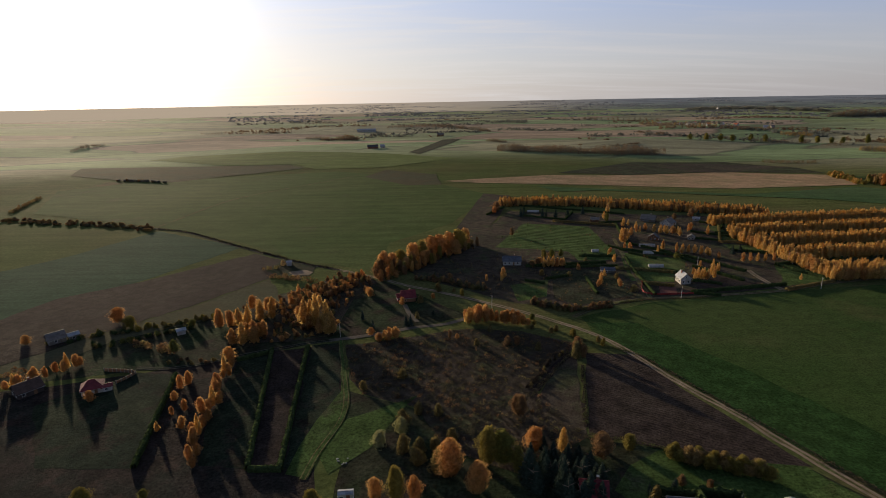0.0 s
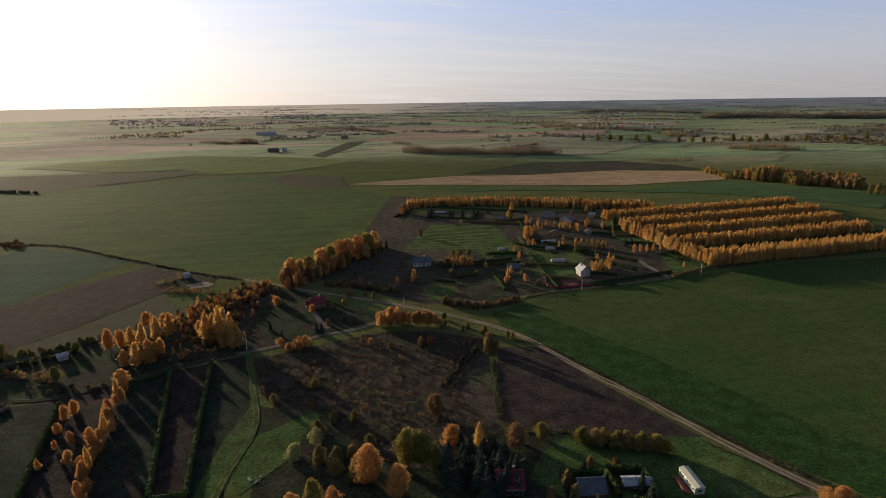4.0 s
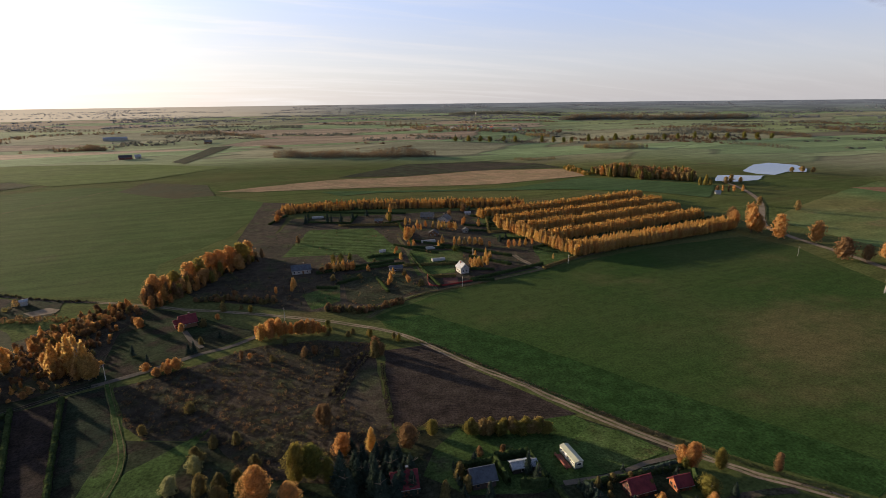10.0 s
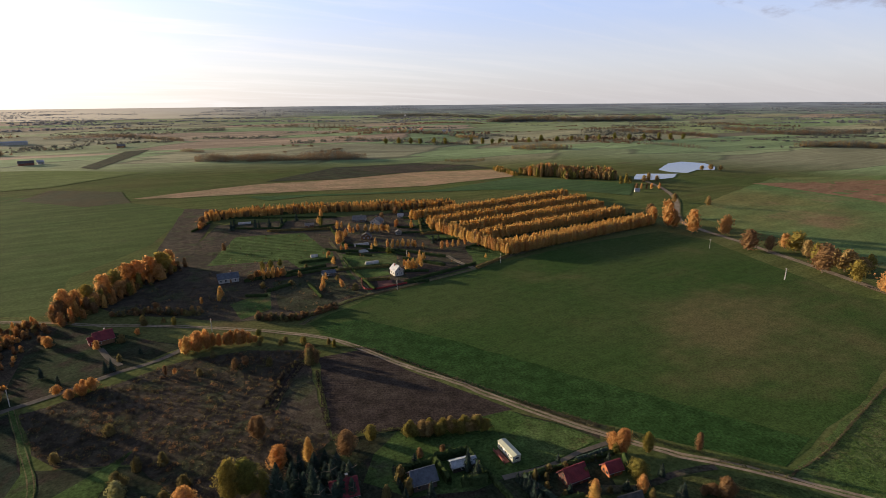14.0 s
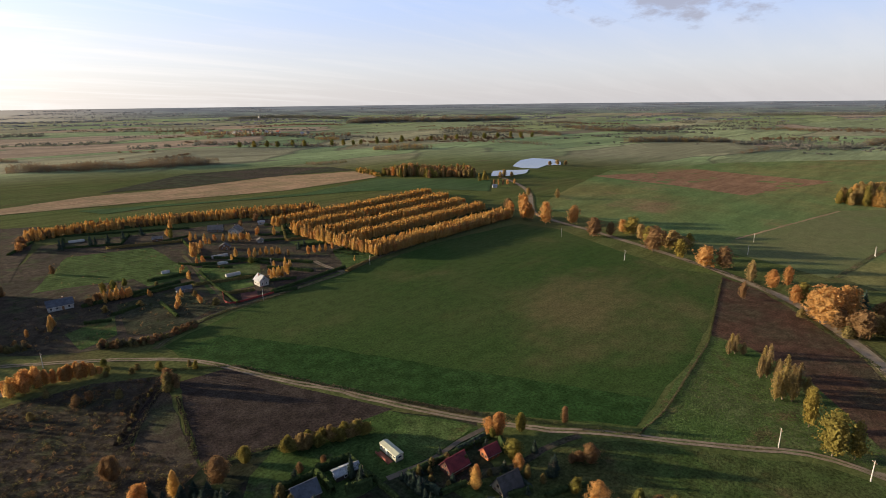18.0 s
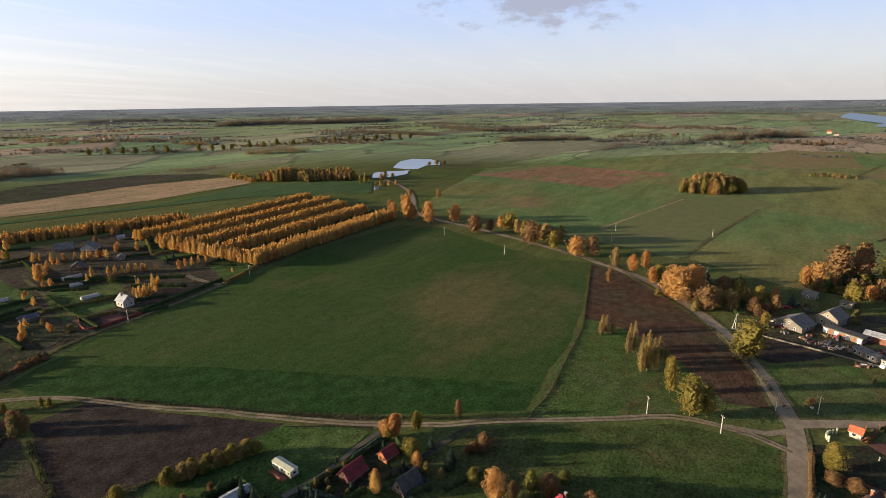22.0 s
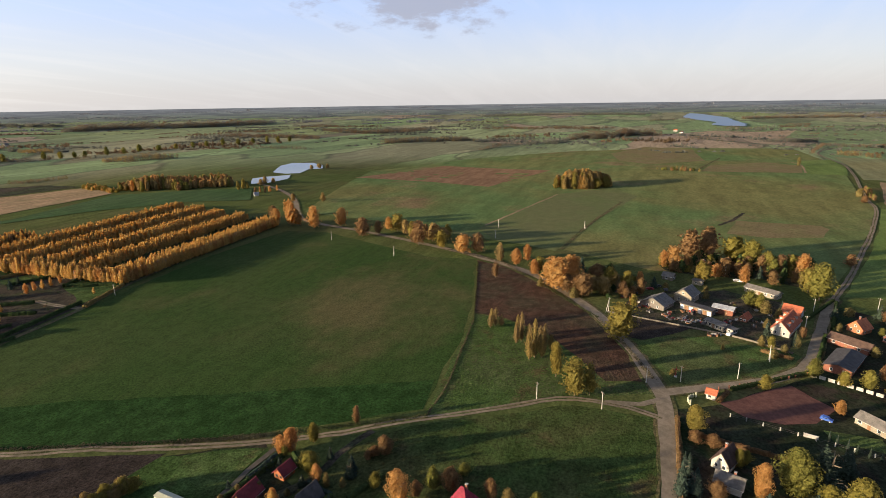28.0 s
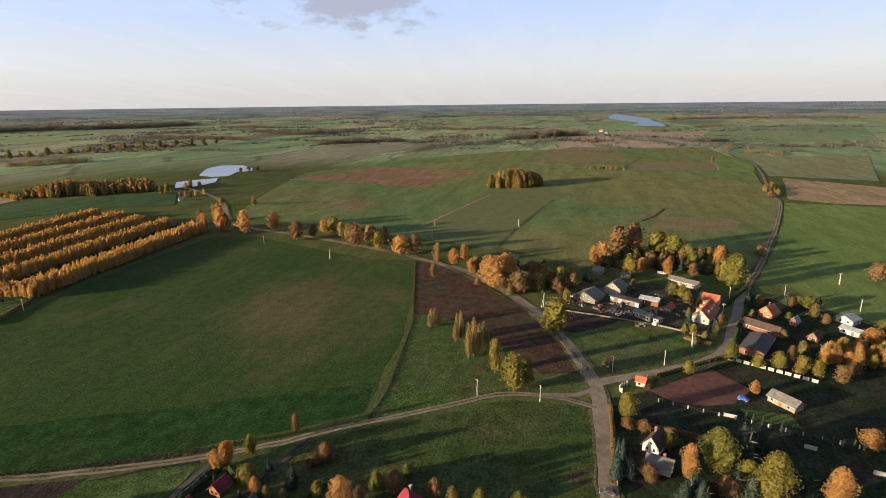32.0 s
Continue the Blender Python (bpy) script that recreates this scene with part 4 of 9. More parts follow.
GARDEN_TREES = [
    ("gold", 125.8, 367.4, 11.6, 2.5),
    ("gold", 132.2, 374.0, 8.8, 2.6),
    ("gold", 148.8, 403.8, 7.1, 1.9),
    ("gold", 155.1, 401.0, 6.1, 1.9),
    ("gold", 159.9, 396.7, 6.1, 1.8),
    ("gold", 167.4, 395.6, 6.1, 1.8),
    ("gold", 170.9, 389.7, 6.5, 2.3),
    ("gold", 174.6, 388.1, 6.1, 1.8),
    ("gold", 189.2, 399.7, 6.3, 2.4),
    ("gold", 146.4, 346.1, 7.1, 1.6),
    ("gold", 122.2, 349.7, 5.0, 1.6),
    ("gold", 125.7, 346.5, 4.1, 1.6),
    ("gold", 135.8, 442.9, 7.0, 2.0),
    ("gold", 145.2, 421.5, 5.4, 1.9),
    ("gold", 85.9, 279.3, 7.8, 1.6),
    ("gold", 80.2, 307.1, 4.3, 1.0),
    ("gold", 33.8, 292.7, 7.3, 1.6),
    ("gold", 95.5, 275.3, 4.7, 1.9),
    ("gold", 106.6, 322.4, 5.0, 1.5),
    ("gold", 106.6, 334.1, 5.1, 1.1),
]
GARDEN_TREES_B = [
    ("gold", 155.6, 345.6, 5.5, 1.6),
    ("gold", 157.6, 341.2, 5.9, 1.6),
    ("gold", 161.0, 339.8, 5.4, 1.6),
    ("gold", 163.6, 336.9, 6.3, 1.6),
    ("gold", 166.3, 334.1, 6.2, 1.6),
    ("gold", 169.6, 332.7, 5.8, 1.6),
    ("gold", 170.7, 330.5, 5.4, 1.2),
    ("gold", 184.2, 316.5, 6.5, 2.0),
    ("gold", 189.3, 317.5, 6.1, 2.0),
    ("gold", 193.6, 317.3, 6.1, 1.6),
    ("gold", 198.1, 317.0, 6.2, 1.6),
    ("gold", 204.1, 317.8, 5.0, 1.6),
    ("gold", 140.6, 285.2, 6.2, 1.4),
    ("gold", 144.0, 285.1, 6.9, 1.4),
    ("gold", 147.4, 284.9, 6.9, 1.4),
    ("gold", 152.0, 286.8, 7.3, 1.8),
    ("gold", 153.2, 306.8, 5.0, 1.5),
    ("gold", 159.9, 299.7, 5.3, 1.1),
    ("gold", 197.0, 281.1, 3.8, 1.1),
]
GARDEN_TREES_C = [
    ("gold", 64.1, 313.8, 7.2, 1.4),
    ("gold", 67.2, 315.0, 7.6, 1.4),
    ("gold", 69.8, 313.9, 6.5, 1.4),
    ("gold", 72.7, 314.0, 5.5, 1.4),
    ("gold", 61.1, 312.7, 5.8, 1.4),
    ("gold", 58.8, 318.6, 5.1, 1.4),
    ("rust", 68.9, 335.6, 3.1, 3.0),
    ("spruce", 67.6, 455.8, 8.3, 2.5),
    ("spruce", 86.4, 454.8, 8.9, 2.0),
    ("spruce", 96.7, 450.2, 7.9, 2.5),
    ("spruce", 108.0, 455.3, 8.1, 2.5),
    ("spruce", 123.3, 464.4, 7.3, 2.6),
    ("spruce", 176.7, 396.1, 6.7, 1.9),
    ("spruce", 194.0, 337.9, 5.6, 2.5),
    ("spruce", 186.2, 332.3, 6.3, 2.1),
    ("spruce", 218.1, 450.1, 5.4, 3.2),
    ("olive", 134.2, 431.2, 8.9, 2.4),
    ("rust", 209.9, 445.1, 8.0, 4.2),
    ("rust", 190.8, 434.1, 6.2, 3.0),
]
SHADE_TREES = [
    ("spruce", 154.6, -57.6, 9.9, 3.2),
    ("spruce", 130.2, -34.6, 7.5, 3.2),
    ("spruce", 126.3, -35.9, 8.1, 3.1),
    ("spruce", 136.8, -63.8, 7.2, 3.0),
    ("spruce", 132.6, -45.3, 7.9, 2.9),
    ("olive", 137.9, -49.4, 8.0, 4.1),
    ("spruce", 141.7, -17.9, 5.5, 1.6),
    ("spruce", 145.8, -18.5, 4.7, 1.5),
    ("bush", 149.3, -28.1, 3.8, 1.9),
    ("rust", 157.6, -25.8, 4.5, 3.9),
    ("rust", 158.6, -20.9, 4.0, 3.2),
    ("olive", 151.9, -33.2, 4.7, 1.9),
    ("rust", 113.9, 41.2, 7.7, 3.3),
    ("olive", 113.3, 46.5, 7.0, 2.7),
    ("rust", 109.2, 49.5, 5.2, 2.3),
    ("rust", 114.3, 30.5, 6.9, 2.3),
    ("bush", 114.3, 26.0, 6.0, 2.6),
    ("olive", 115.9, 18.8, 4.8, 2.6),
    ("olive", 118.2, 8.9, 3.4, 2.3),
    ("olive", 108.4, 61.2, 5.2, 2.3),
]
CABIN_SHRUBS = [
    ("spruce", 58.8, 117.9, 4.6, 2.1),
    ("bush", 52.7, 114.5, 6.3, 2.0),
    ("bush", 52.8, 109.4, 5.3, 2.3),
    ("spruce", 70.9, 108.6, 7.3, 1.7),
    ("spruce", 71.1, 104.5, 6.3, 1.7),
    ("bush", 84.6, 95.9, 4.4, 1.4),
    ("spruce", 81.1, 94.0, 4.9, 2.0),
    ("spruce", 80.4, 90.8, 5.1, 2.0),
    ("bush", 90.2, 96.8, 2.7, 1.7),
    ("bush", 95.2, 95.4, 2.7, 1.4),
    ("bush", 96.7, 89.4, 4.4, 1.7),
    ("spruce", 115.4, 79.2, 4.3, 1.6),
    ("spruce", 102.4, 80.1, 4.2, 1.7),
    ("bush", 105.8, 87.0, 3.0, 1.4),
    ("rust", 62.0, 120.5, 3.8, 1.6),
    ("rust", 69.1, 119.6, 2.7, 1.4),
    ("spruce", 56.5, 103.8, 6.0, 1.6),
    ("bush", 45.8, 108.4, 6.9, 2.3),
]
VILLAGE_SHRUBS = [
    ("bush", 295.6, -3.6, 5.0, 3.3),
    ("spruce", 301.9, -9.8, 6.7, 2.7),
    ("bush", 303.3, -16.1, 4.0, 2.7),
    ("olive", 287.7, -54.3, 8.4, 4.5),
    ("bush", 280.4, -59.9, 6.9, 4.5),
    ("bush", 273.3, -63.9, 5.9, 3.1),
    ("bush", 292.6, -35.0, 4.8, 2.6),
    ("spruce", 249.8, -55.2, 7.4, 2.0),
    ("bush", 242.2, -64.8, 6.6, 2.3),
    ("rust", 252.9, -69.5, 5.4, 2.1),
    ("spruce", 282.5, -88.6, 5.9, 2.6),
    ("bush", 288.1, -96.1, 4.5, 3.4),
    ("rust", 282.8, -108.5, 5.8, 2.7),
    ("bush", 272.9, -114.8, 6.9, 3.9),
    ("rust", 262.8, -115.7, 5.4, 2.5),
    ("olive", 264.4, -101.2, 4.4, 1.9),
    ("bush", 228.8, -94.6, 6.0, 3.4),
    ("rust", 219.6, -87.4, 7.0, 2.2),
    ("bush", 277.5, -45.9, 4.6, 2.2),
]
SCRUB_TREES = [
    ("rust", 23.2, 155.9, 7.5, 2.9),
    ("bush", -16.2, 180.9, 4.3, 2.8),
    ("bush", 52.2, 194.6, 8.3, 3.1),
    ("bush", -13.8, 151.9, 5.7, 3.1),
    ("gold", -5.6, 262.8, 3.5, 1.8),
    ("bush", -2.7, 273.6, 4.5, 2.7),
    ("bush", 39.0, 223.2, 2.7, 1.6),
    ("bush", 46.9, 218.7, 3.2, 1.5),
    ("olive", 40.8, 232.7, 3.6, 2.2),
    ("rust", 44.5, 137.6, 4.0, 1.5),
    ("bush", -9.2, 157.4, 4.8, 2.3),
    ("bush", -2.6, 156.4, 4.9, 2.3),
    ("bush", -29.5, 173.6, 3.9, 2.1),
    ("bush", -13.0, 137.3, 6.9, 2.9),
    ("bush", -7.9, 137.7, 5.3, 2.9),
    ("bush", -3.4, 138.4, 4.5, 2.5),
    ("bush", -2.6, 128.1, 8.2, 3.4),
    ("bush", -8.3, 131.9, 5.6, 3.1),
    ("bush", 1.6, 142.1, 4.9, 2.6),
]
GARDEN_HEDGES_PART_A = [
    (118.2, 348.1, 155.4, 328.8, 2.2, 2.2),
    (103.1, 307.5, 134.5, 296.9, 2.2, 2.2),
    (206.8, 424.3, 251.8, 391.4, 2.2, 2.2),
    (202.7, 389.1, 238.1, 378.2, 2.2, 2.2),
    (192.5, 363.5, 227.2, 352.4, 2.2, 2.2),
    (189.1, 341.8, 213.8, 331.1, 2.2, 2.2),
    (129.3, 264.3, 183.6, 273.4, 2.2, 2.2),
    (179.4, 265.1, 212.5, 277.3, 2.2, 2.2),
    (198.7, 307.1, 214.3, 313.4, 2.2, 2.2),
    (139.4, 424.0, 128.0, 357.5, 2.2, 2.2),
    (223.0, 425.1, 195.0, 366.4, 2.2, 2.2),
    (50.4, 314.7, 100.6, 319.4, 2.2, 2.2),
]
GARDEN_HEDGES_PART_B = [
    (87.8, 334.7, 111.5, 332.0, 2.2, 2.2),
    (91.6, 438.1, 137.4, 417.9, 2.2, 2.2),
    (156.1, 328.5, 175.4, 297.4, 2.2, 2.2),
    (149.8, 308.3, 165.9, 280.9, 2.2, 2.2),
    (110.5, 280.0, 124.3, 274.2, 2.2, 2.2),
    (39.3, 468.3, 57.7, 499.7, 2.2, 2.2),
    (200.3, 309.6, 213.3, 278.4, 2.2, 2.2),
    (214.2, 316.8, 217.3, 283.8, 2.2, 2.2),
    (65.6, 519.9, 138.5, 498.9, 2.2, 2.2),
    (138.5, 498.9, 235.5, 473.4, 2.2, 2.2),
]
GARDEN_HEDGES = GARDEN_HEDGES_PART_A + GARDEN_HEDGES_PART_B
STRIP_HEDGES = [
    (-72.3, 206.5, -56.5, 130.3, 1.8, 1.8),
    (-57.9, 208.5, -47.3, 130.1, 1.8, 1.8),
    (-56.3, 129.9, -46.4, 129.6, 1.8, 1.8),
    (-102.9, 186.1, -89.5, 131.8, 1.8, 1.8),
    (-83.5, 196.8, -73.0, 203.4, 1.8, 1.8),
]
VILLAGE_HEDGES = [
    (184.7, -29.8, 193.1, -33.7, 1.6, 1.6),
    (195.1, -35.0, 218.7, -64.8, 1.6, 1.6),
    (134.9, -15.6, 170.4, -16.4, 1.6, 1.6),
    (258.3, -79.2, 231.6, -70.1, 1.6, 1.6),
    (233.1, -50.4, 228.4, -60.6, 1.6, 1.6),
    (275.9, -76.1, 308.1, -94.9, 1.6, 1.6),
    (162.5, -19.4, 155.9, -51.2, 1.6, 1.6),
    (266.3, -83.7, 305.4, -95.6, 1.6, 1.6),
]
WEST_HEDGES = [
    (-420.8, 518.4, -451.6, 600.0, 5.0, 4.0),
    (-101.9, 303.0, -73.0, 293.2, 5.0, 4.0),
    (-109.5, 316.5, -102.2, 327.7, 5.0, 4.0),
    (-133.3, 213.4, -114.3, 205.7, 4.0, 2.6),
    (-178.9, 186.0, -164.5, 189.8, 5.0, 4.0),
]
TRACK_SCRUB = [
    (105.2, 129.3, 119.6, 103.1, 2.4, 1.6),
    (119.6, 103.1, 144.7, 61.1, 2.4, 1.6),
    (144.7, 61.1, 165.2, 61.2, 2.4, 1.6),
    (165.2, 61.2, 227.1, 70.2, 1.1, 0.7),
    (227.1, 70.2, 319.6, 95.9, 1.1, 0.7),
]
ROAD_SCRUB = [
    (222.9, 2.4, 194.2, -9.5, 2.0, 1.6),
    (246.7, 15.0, 222.9, 2.4, 2.0, 1.6),
    (280.0, 42.5, 248.0, 15.2, 2.0, 1.6),
    (342.3, 124.2, 323.8, 80.4, 2.0, 1.6),
    (323.8, 80.4, 280.0, 42.5, 2.0, 1.6),
]
LANE_SCRUB = [
    (66.2, 245.1, 100.9, 255.7, 2.0, 1.5),
    (100.9, 255.7, 136.3, 258.1, 2.0, 1.5),
    (50.4, 251.7, 63.5, 246.2, 2.0, 1.5),
    (54.4, 213.0, 77.2, 196.3, 2.0, 1.5),
    (77.2, 196.3, 98.1, 147.6, 2.0, 1.5),
    (98.1, 147.6, 116.8, 105.7, 2.0, 1.5),
    (43.7, 143.6, 88.5, 127.4, 2.0, 1.5),
    (50.2, 197.5, 43.3, 187.2, 2.0, 1.5),
    (43.3, 187.2, 30.8, 167.7, 2.0, 1.5),
    (52.8, 188.4, 44.2, 149.2, 2.0, 1.5),
]
THUJA_ROW = [(172.1, -58.2), (165.2, -69.3), (161.3, -87.2)]
FIELD_VEG = [(177.9, -58.4), (177.9, -73.5), (169.9, -74.0), (171.5, -60.0)]
PLOT_A = [(36.7, 281.5), (59.6, 290.3), (53.5, 263.3), (37.7, 256.9)]
PLOT_B = [(83.9, 347), (116.2, 351), (109.3, 326), (85.4, 326)]
PLOT_C = [(117.4, 342), (152.8, 325), (141.9, 302), (109.0, 310)]
PLOT_D = [(109.6, 309), (135.8, 302), (127.8, 282.1), (104.9, 285.8)]
PLOT_E = [(202.7, 416), (241.1, 399), (241.1, 377), (204.7, 393)]
PLOT_F = [(201.1, 383), (232.8, 371), (227.2, 352), (194.1, 365)]
PLOT_G = [(192.7, 359), (222.2, 348), (214.7, 333), (190.7, 343)]
PLOT_H = [(64.0, 305), (97.5, 310), (98.9, 263.4), (67.7, 250.4), (56.7, 260.2)]
PLOT_I = [(149.4, 306), (164.0, 279.1), (180.7, 278.6), (134.0, 267.9)]
PLOT_J = [(117.2, 277.2), (125.2, 273.8), (121.5, 264.3), (113.0, 264.7)]
COPSE_MID = [(656, 68.4)]
MORE_AVENUE = [
    ("olive", 373.7, 170.6, 12.1, 4.9),
    ("amber", 385.1, 191.0, 10.8, 4.2),
    ("olive", 363.3, 152.0, 11.7, 5.1),
    ("olive", 362.3, 136.0, 10.6, 5.0),
    ("spruce", 375.3, 147.8, 11.0, 3.5),
    ("bare", 324.2, 82.3, 11.6, 3.3),
    ("amber", 303.7, 55.9, 10.0, 3.1),
    ("amber", 302.4, 48.0, 9.8, 3.4),
    ("rust", 279.9, 34.2, 10.5, 4.4),
    ("olive", 282.4, 21.3, 10.3, 4.4),
    ("olive", 281.6, 14.8, 10.2, 4.4),
    ("rust", 283.7, 6.2, 8.1, 3.2),
    ("olive", 297.2, 10.9, 9.1, 3.9),
    ("amber", 375.4, 271.5, 15.0, 4.0),
    ("amber", 374.9, 292.8, 14.3, 4.1),
    ("bush", 286.1, 49.3, 4.7, 2.6),
    ("bush", 273.6, 29.3, 5.9, 3.1),
    ("rust", 399.8, 315.2, 10.9, 4.9),
    ("olive", 477.2, 311.4, 10.3, 3.0),
    ("olive", 468.4, 342.1, 9.2, 3.1),
]
BASE_WEST = [(-210.7, 202.0), (-196.7, 219.5), (-155.6, 226.0), (-126.0, 245.7), (-87.4, 275.3), (-48.3, 302), (-27.0, 285.6), (11.7, 238.9), (-12.1, 228.1), (-45.4, 216.3), (-100.2, 193.7), (-120.8, 190.4), (-186.0, 174.8)]
BASE_SOUTHWEST = [(-189.0, 169.3), (-119.1, 187.2), (-82.6, 200.7), (-44.8, 212.9), (-34.0, 155.4), (-38.7, 137.9), (-31.1, 103.9), (-104.4, 102.4), (-146.0, 117.8)]
BASE_CABINS = [(-34.6, 172.3), (-9.2, 159.0), (19.0, 140.3), (43.5, 142.7), (81.7, 129.8), (100.4, 126.0), (115.3, 102.0), (103.9, 87.6), (93.5, 67.8), (-29.9, 116.2)]
BASE_VILLAGE = [(175.9, -16.3), (184.1, -30.7), (214.3, -63.3), (250.7, -74.9), (299.0, -95.2), (280.4, -122.4), (253.9, -146.5), (123.0, -85.1), (106.4, -12.6)]
EAST_HILL = [(428, 301), (497, 324), (749, 397), (952, 309), (1127, 144.5), (1248, -41.6), (1249, -270.4), (921, -262.5), (701, -217.9), (592, -200.6), (476, -160.4), (386, -125.9), (320, -95.7), (338, -78.0), (335, -8.5), (367, 47.6), (382, 116.8), (411, 201.3), (422, 265.8)]
PATH_A = [(424, 120.8), (498, 106.5), (597, 87.5)]
PATH_B = [(366, 49.2), (441, 40.8), (569, 18.9)]
PATH_C = [(478, -60.3), (505, -73.9), (541, -86.7)]
PATH_D = [(-240.9, 446), (-219.4, 588), (-136.7, 717), (-76.6, 802)]
PATH_E = [(830, -68.8), (1041, -121.6)]
PATH_F = [(971, -212.6), (927, -215.8), (837, -201.0)]
BASE_BROWN = [(230.9, 2.3), (252.8, 7.0), (255.4, -5.2), (254.0, -19.7), (249.6, -25.9), (237.9, -15.2), (229.3, -5.2)]
PLOT_K = [(101.4, 120.2), (113.1, 100.1), (91.7, 100.0), (87.0, 114.2)]
DITCH_A = [(50.3, 198.0), (41.4, 186.0), (31.9, 170.1)]
DITCH_B = [(52.8, 188.4), (48.1, 166.9), (44.1, 147.5)]
EXTRA_SHRUBS = [
    ("bush", 239.3, -51.5, 5.3, 2.5),
    ("olive", 236.9, -54.5, 6.0, 2.2),
    ("bush", 235.0, -59.4, 4.1, 2.2),
    ("spruce", 242.1, -64.0, 7.4, 1.4),
    ("bush", 230.0, -36.1, 3.1, 1.3),
    ("olive", 284.2, -57.9, 8.5, 3.9),
    ("spruce", 281.9, -66.9, 6.0, 1.9),
    ("bush", 302.4, -35.9, 4.3, 2.4),
    ("rust", 279.9, 3.7, 6.4, 3.1),
    ("rust", 285.2, 0.3, 5.8, 2.9),
    ("spruce", 343.9, -49.8, 7.3, 3.0),
    ("rust", 335.4, -55.3, 9.2, 3.3),
    ("olive", 339.2, -73.5, 11.6, 4.5),
    ("rust", 347.7, -68.6, 11.6, 4.2),
    ("spruce", 331.9, -76.8, 8.6, 3.3),
    ("amber", 345.6, -27.9, 8.6, 4.2),
    ("amber", 338.6, -24.1, 8.1, 3.7),
    ("rust", 362.0, -43.2, 11.5, 4.8),
    ("bush", 266.8, -86.3, 4.2, 2.2),
    ("bush", 242.0, -91.6, 5.1, 2.6),
]
WOODS_A = [
    ([(113.0, 1066), (184.8, 1019), (297.5, 974), (393, 962)], 36, 23.0, "olive gold rust olive far_wood", 1.0, "long wood with golden olive tops"),
    ([(110.7, 1309), (149.9, 1264)], 14, 15.0, "gold amber", 1.0, "orange trees behind the long wood"),
    ([(474, 596), (499, 523), (535, 480)], 30, 24.0, "amber ochre_leaf olive ochre_leaf rust", 1.0, "autumn wood of orange and olive trees beside the pond"),
    ([(486, 673), (464, 590)], 12, 12.5, "yellow gold", 1.0, "low yellow edge of the pond wood"),
    ([(515, 453), (526, 446)], 8, 21.9, "yellow", 1.0, "tall yellow trees at the end of the pond"),
    ([(501, 416), (520, 403)], 6, 12.5, "amber rust", 1.0, "russet trees on the pond bank"),
    ([(728, 944), (736, 902), (789, 830)], 18, 19.6, "spruce yellow olive", 1.0, "dark spruces and yellow poplars round a farm"),
    ([(744, 1065), (807, 1081)], 10, 9.7, "rust", 1.0, "russet hedge behind fields"),
    ([(682, 1249), (742, 1155), (792, 1172)], 16, 13.3, "far_wood olive", 1.0, "dark wood in a field hollow"),
]
WOODS_B = [
    ([(846, 1367), (882, 1303)], 10, 16.7, "yellow", 1.0, "yellow poplars beside the hollow wood"),
    ([(501, 844), (515, 816), (557, 805)], 12, 12.3, "rust olive bush", 1.0, "small group of russet trees in open field"),
    ([(678, 1881), (726, 1668), (821, 1527)], 50, 25.3, "olive far_wood rust yellow", 0.55, "trees round the far hamlet"),
    ([(450, 1893), (544, 1854), (664, 1841)], 10, 10.2, "far_wood", 1.0, "low dark hedge along a far road"),
    ([(536, 2239), (670, 2215), (852, 2174)], 40, 24.3, "far_wood olive", 0.4, "hazy trees beyond the hamlet"),
    ([(1251, 633), (1333, 549), (1404, 423)], 40, 22.6, "far_wood olive yellow far_wood", 1.0, "wooded hollow between pastures"),
    ([(1095, 326), (1213, 307)], 14, 12.6, "far_wood olive", 1.0, "dark thicket on the slope"),
    ([(1238, 325), (1295, 220.0), (1412, 183.9)], 24, 12.7, "far_wood spruce", 1.0, "dark wood along the valley"),
    ([(1430, 186.3), (1463, 92.6), (1550, 34.8), (1564, -33.8)], 46, 30.0, "rust olive rust far_wood far_wood", 1.0, "brown and orange wood along the valley"),
]
WOODS_C = [
    ([(1383, 1272), (1356, 1056), (1356, 949), (1347, 878)], 40, 19.8, "far_wood olive rust", 1.0, "far mixed wood"),
    ([(1058, 893), (1048, 702)], 18, 9.7, "far_wood olive", 1.0, "low far thicket"),
    ([(1712, 1092), (1598, 830), (1858, 757)], 40, 22.5, "far_wood rust olive", 1.0, "far brown wood"),
    ([(2163, 895), (2162, 812)], 30, 22.0, "far_wood", 1.0, "far clump of trees"),
    ([(2234, 574), (2260, 545)], 20, 19.4, "far_wood", 1.0, "far clump of trees"),
    ([(1243, 2825), (1544, 2791), (1644, 2338)], 200, 25.5, "far_wood", 1.0, "dark forest on the far rise"),
    ([(1440, 2052), (1652, 2008), (1792, 1821), (2081, 1606)], 160, 37.8, "far_wood far_wood olive", 1.0, "dark forest on the far rise"),
    ([(1494, -66.9), (1423, -140.5), (1385, -180.9)], 10, 12.1, "olive rust", 0.45, "scattered trees on a pasture ridge"),
    ([(2443, -8.4), (2598, -118.3)], 40, 15.9, "far_wood rust", 1.0, "trees on the lake shore"),
]
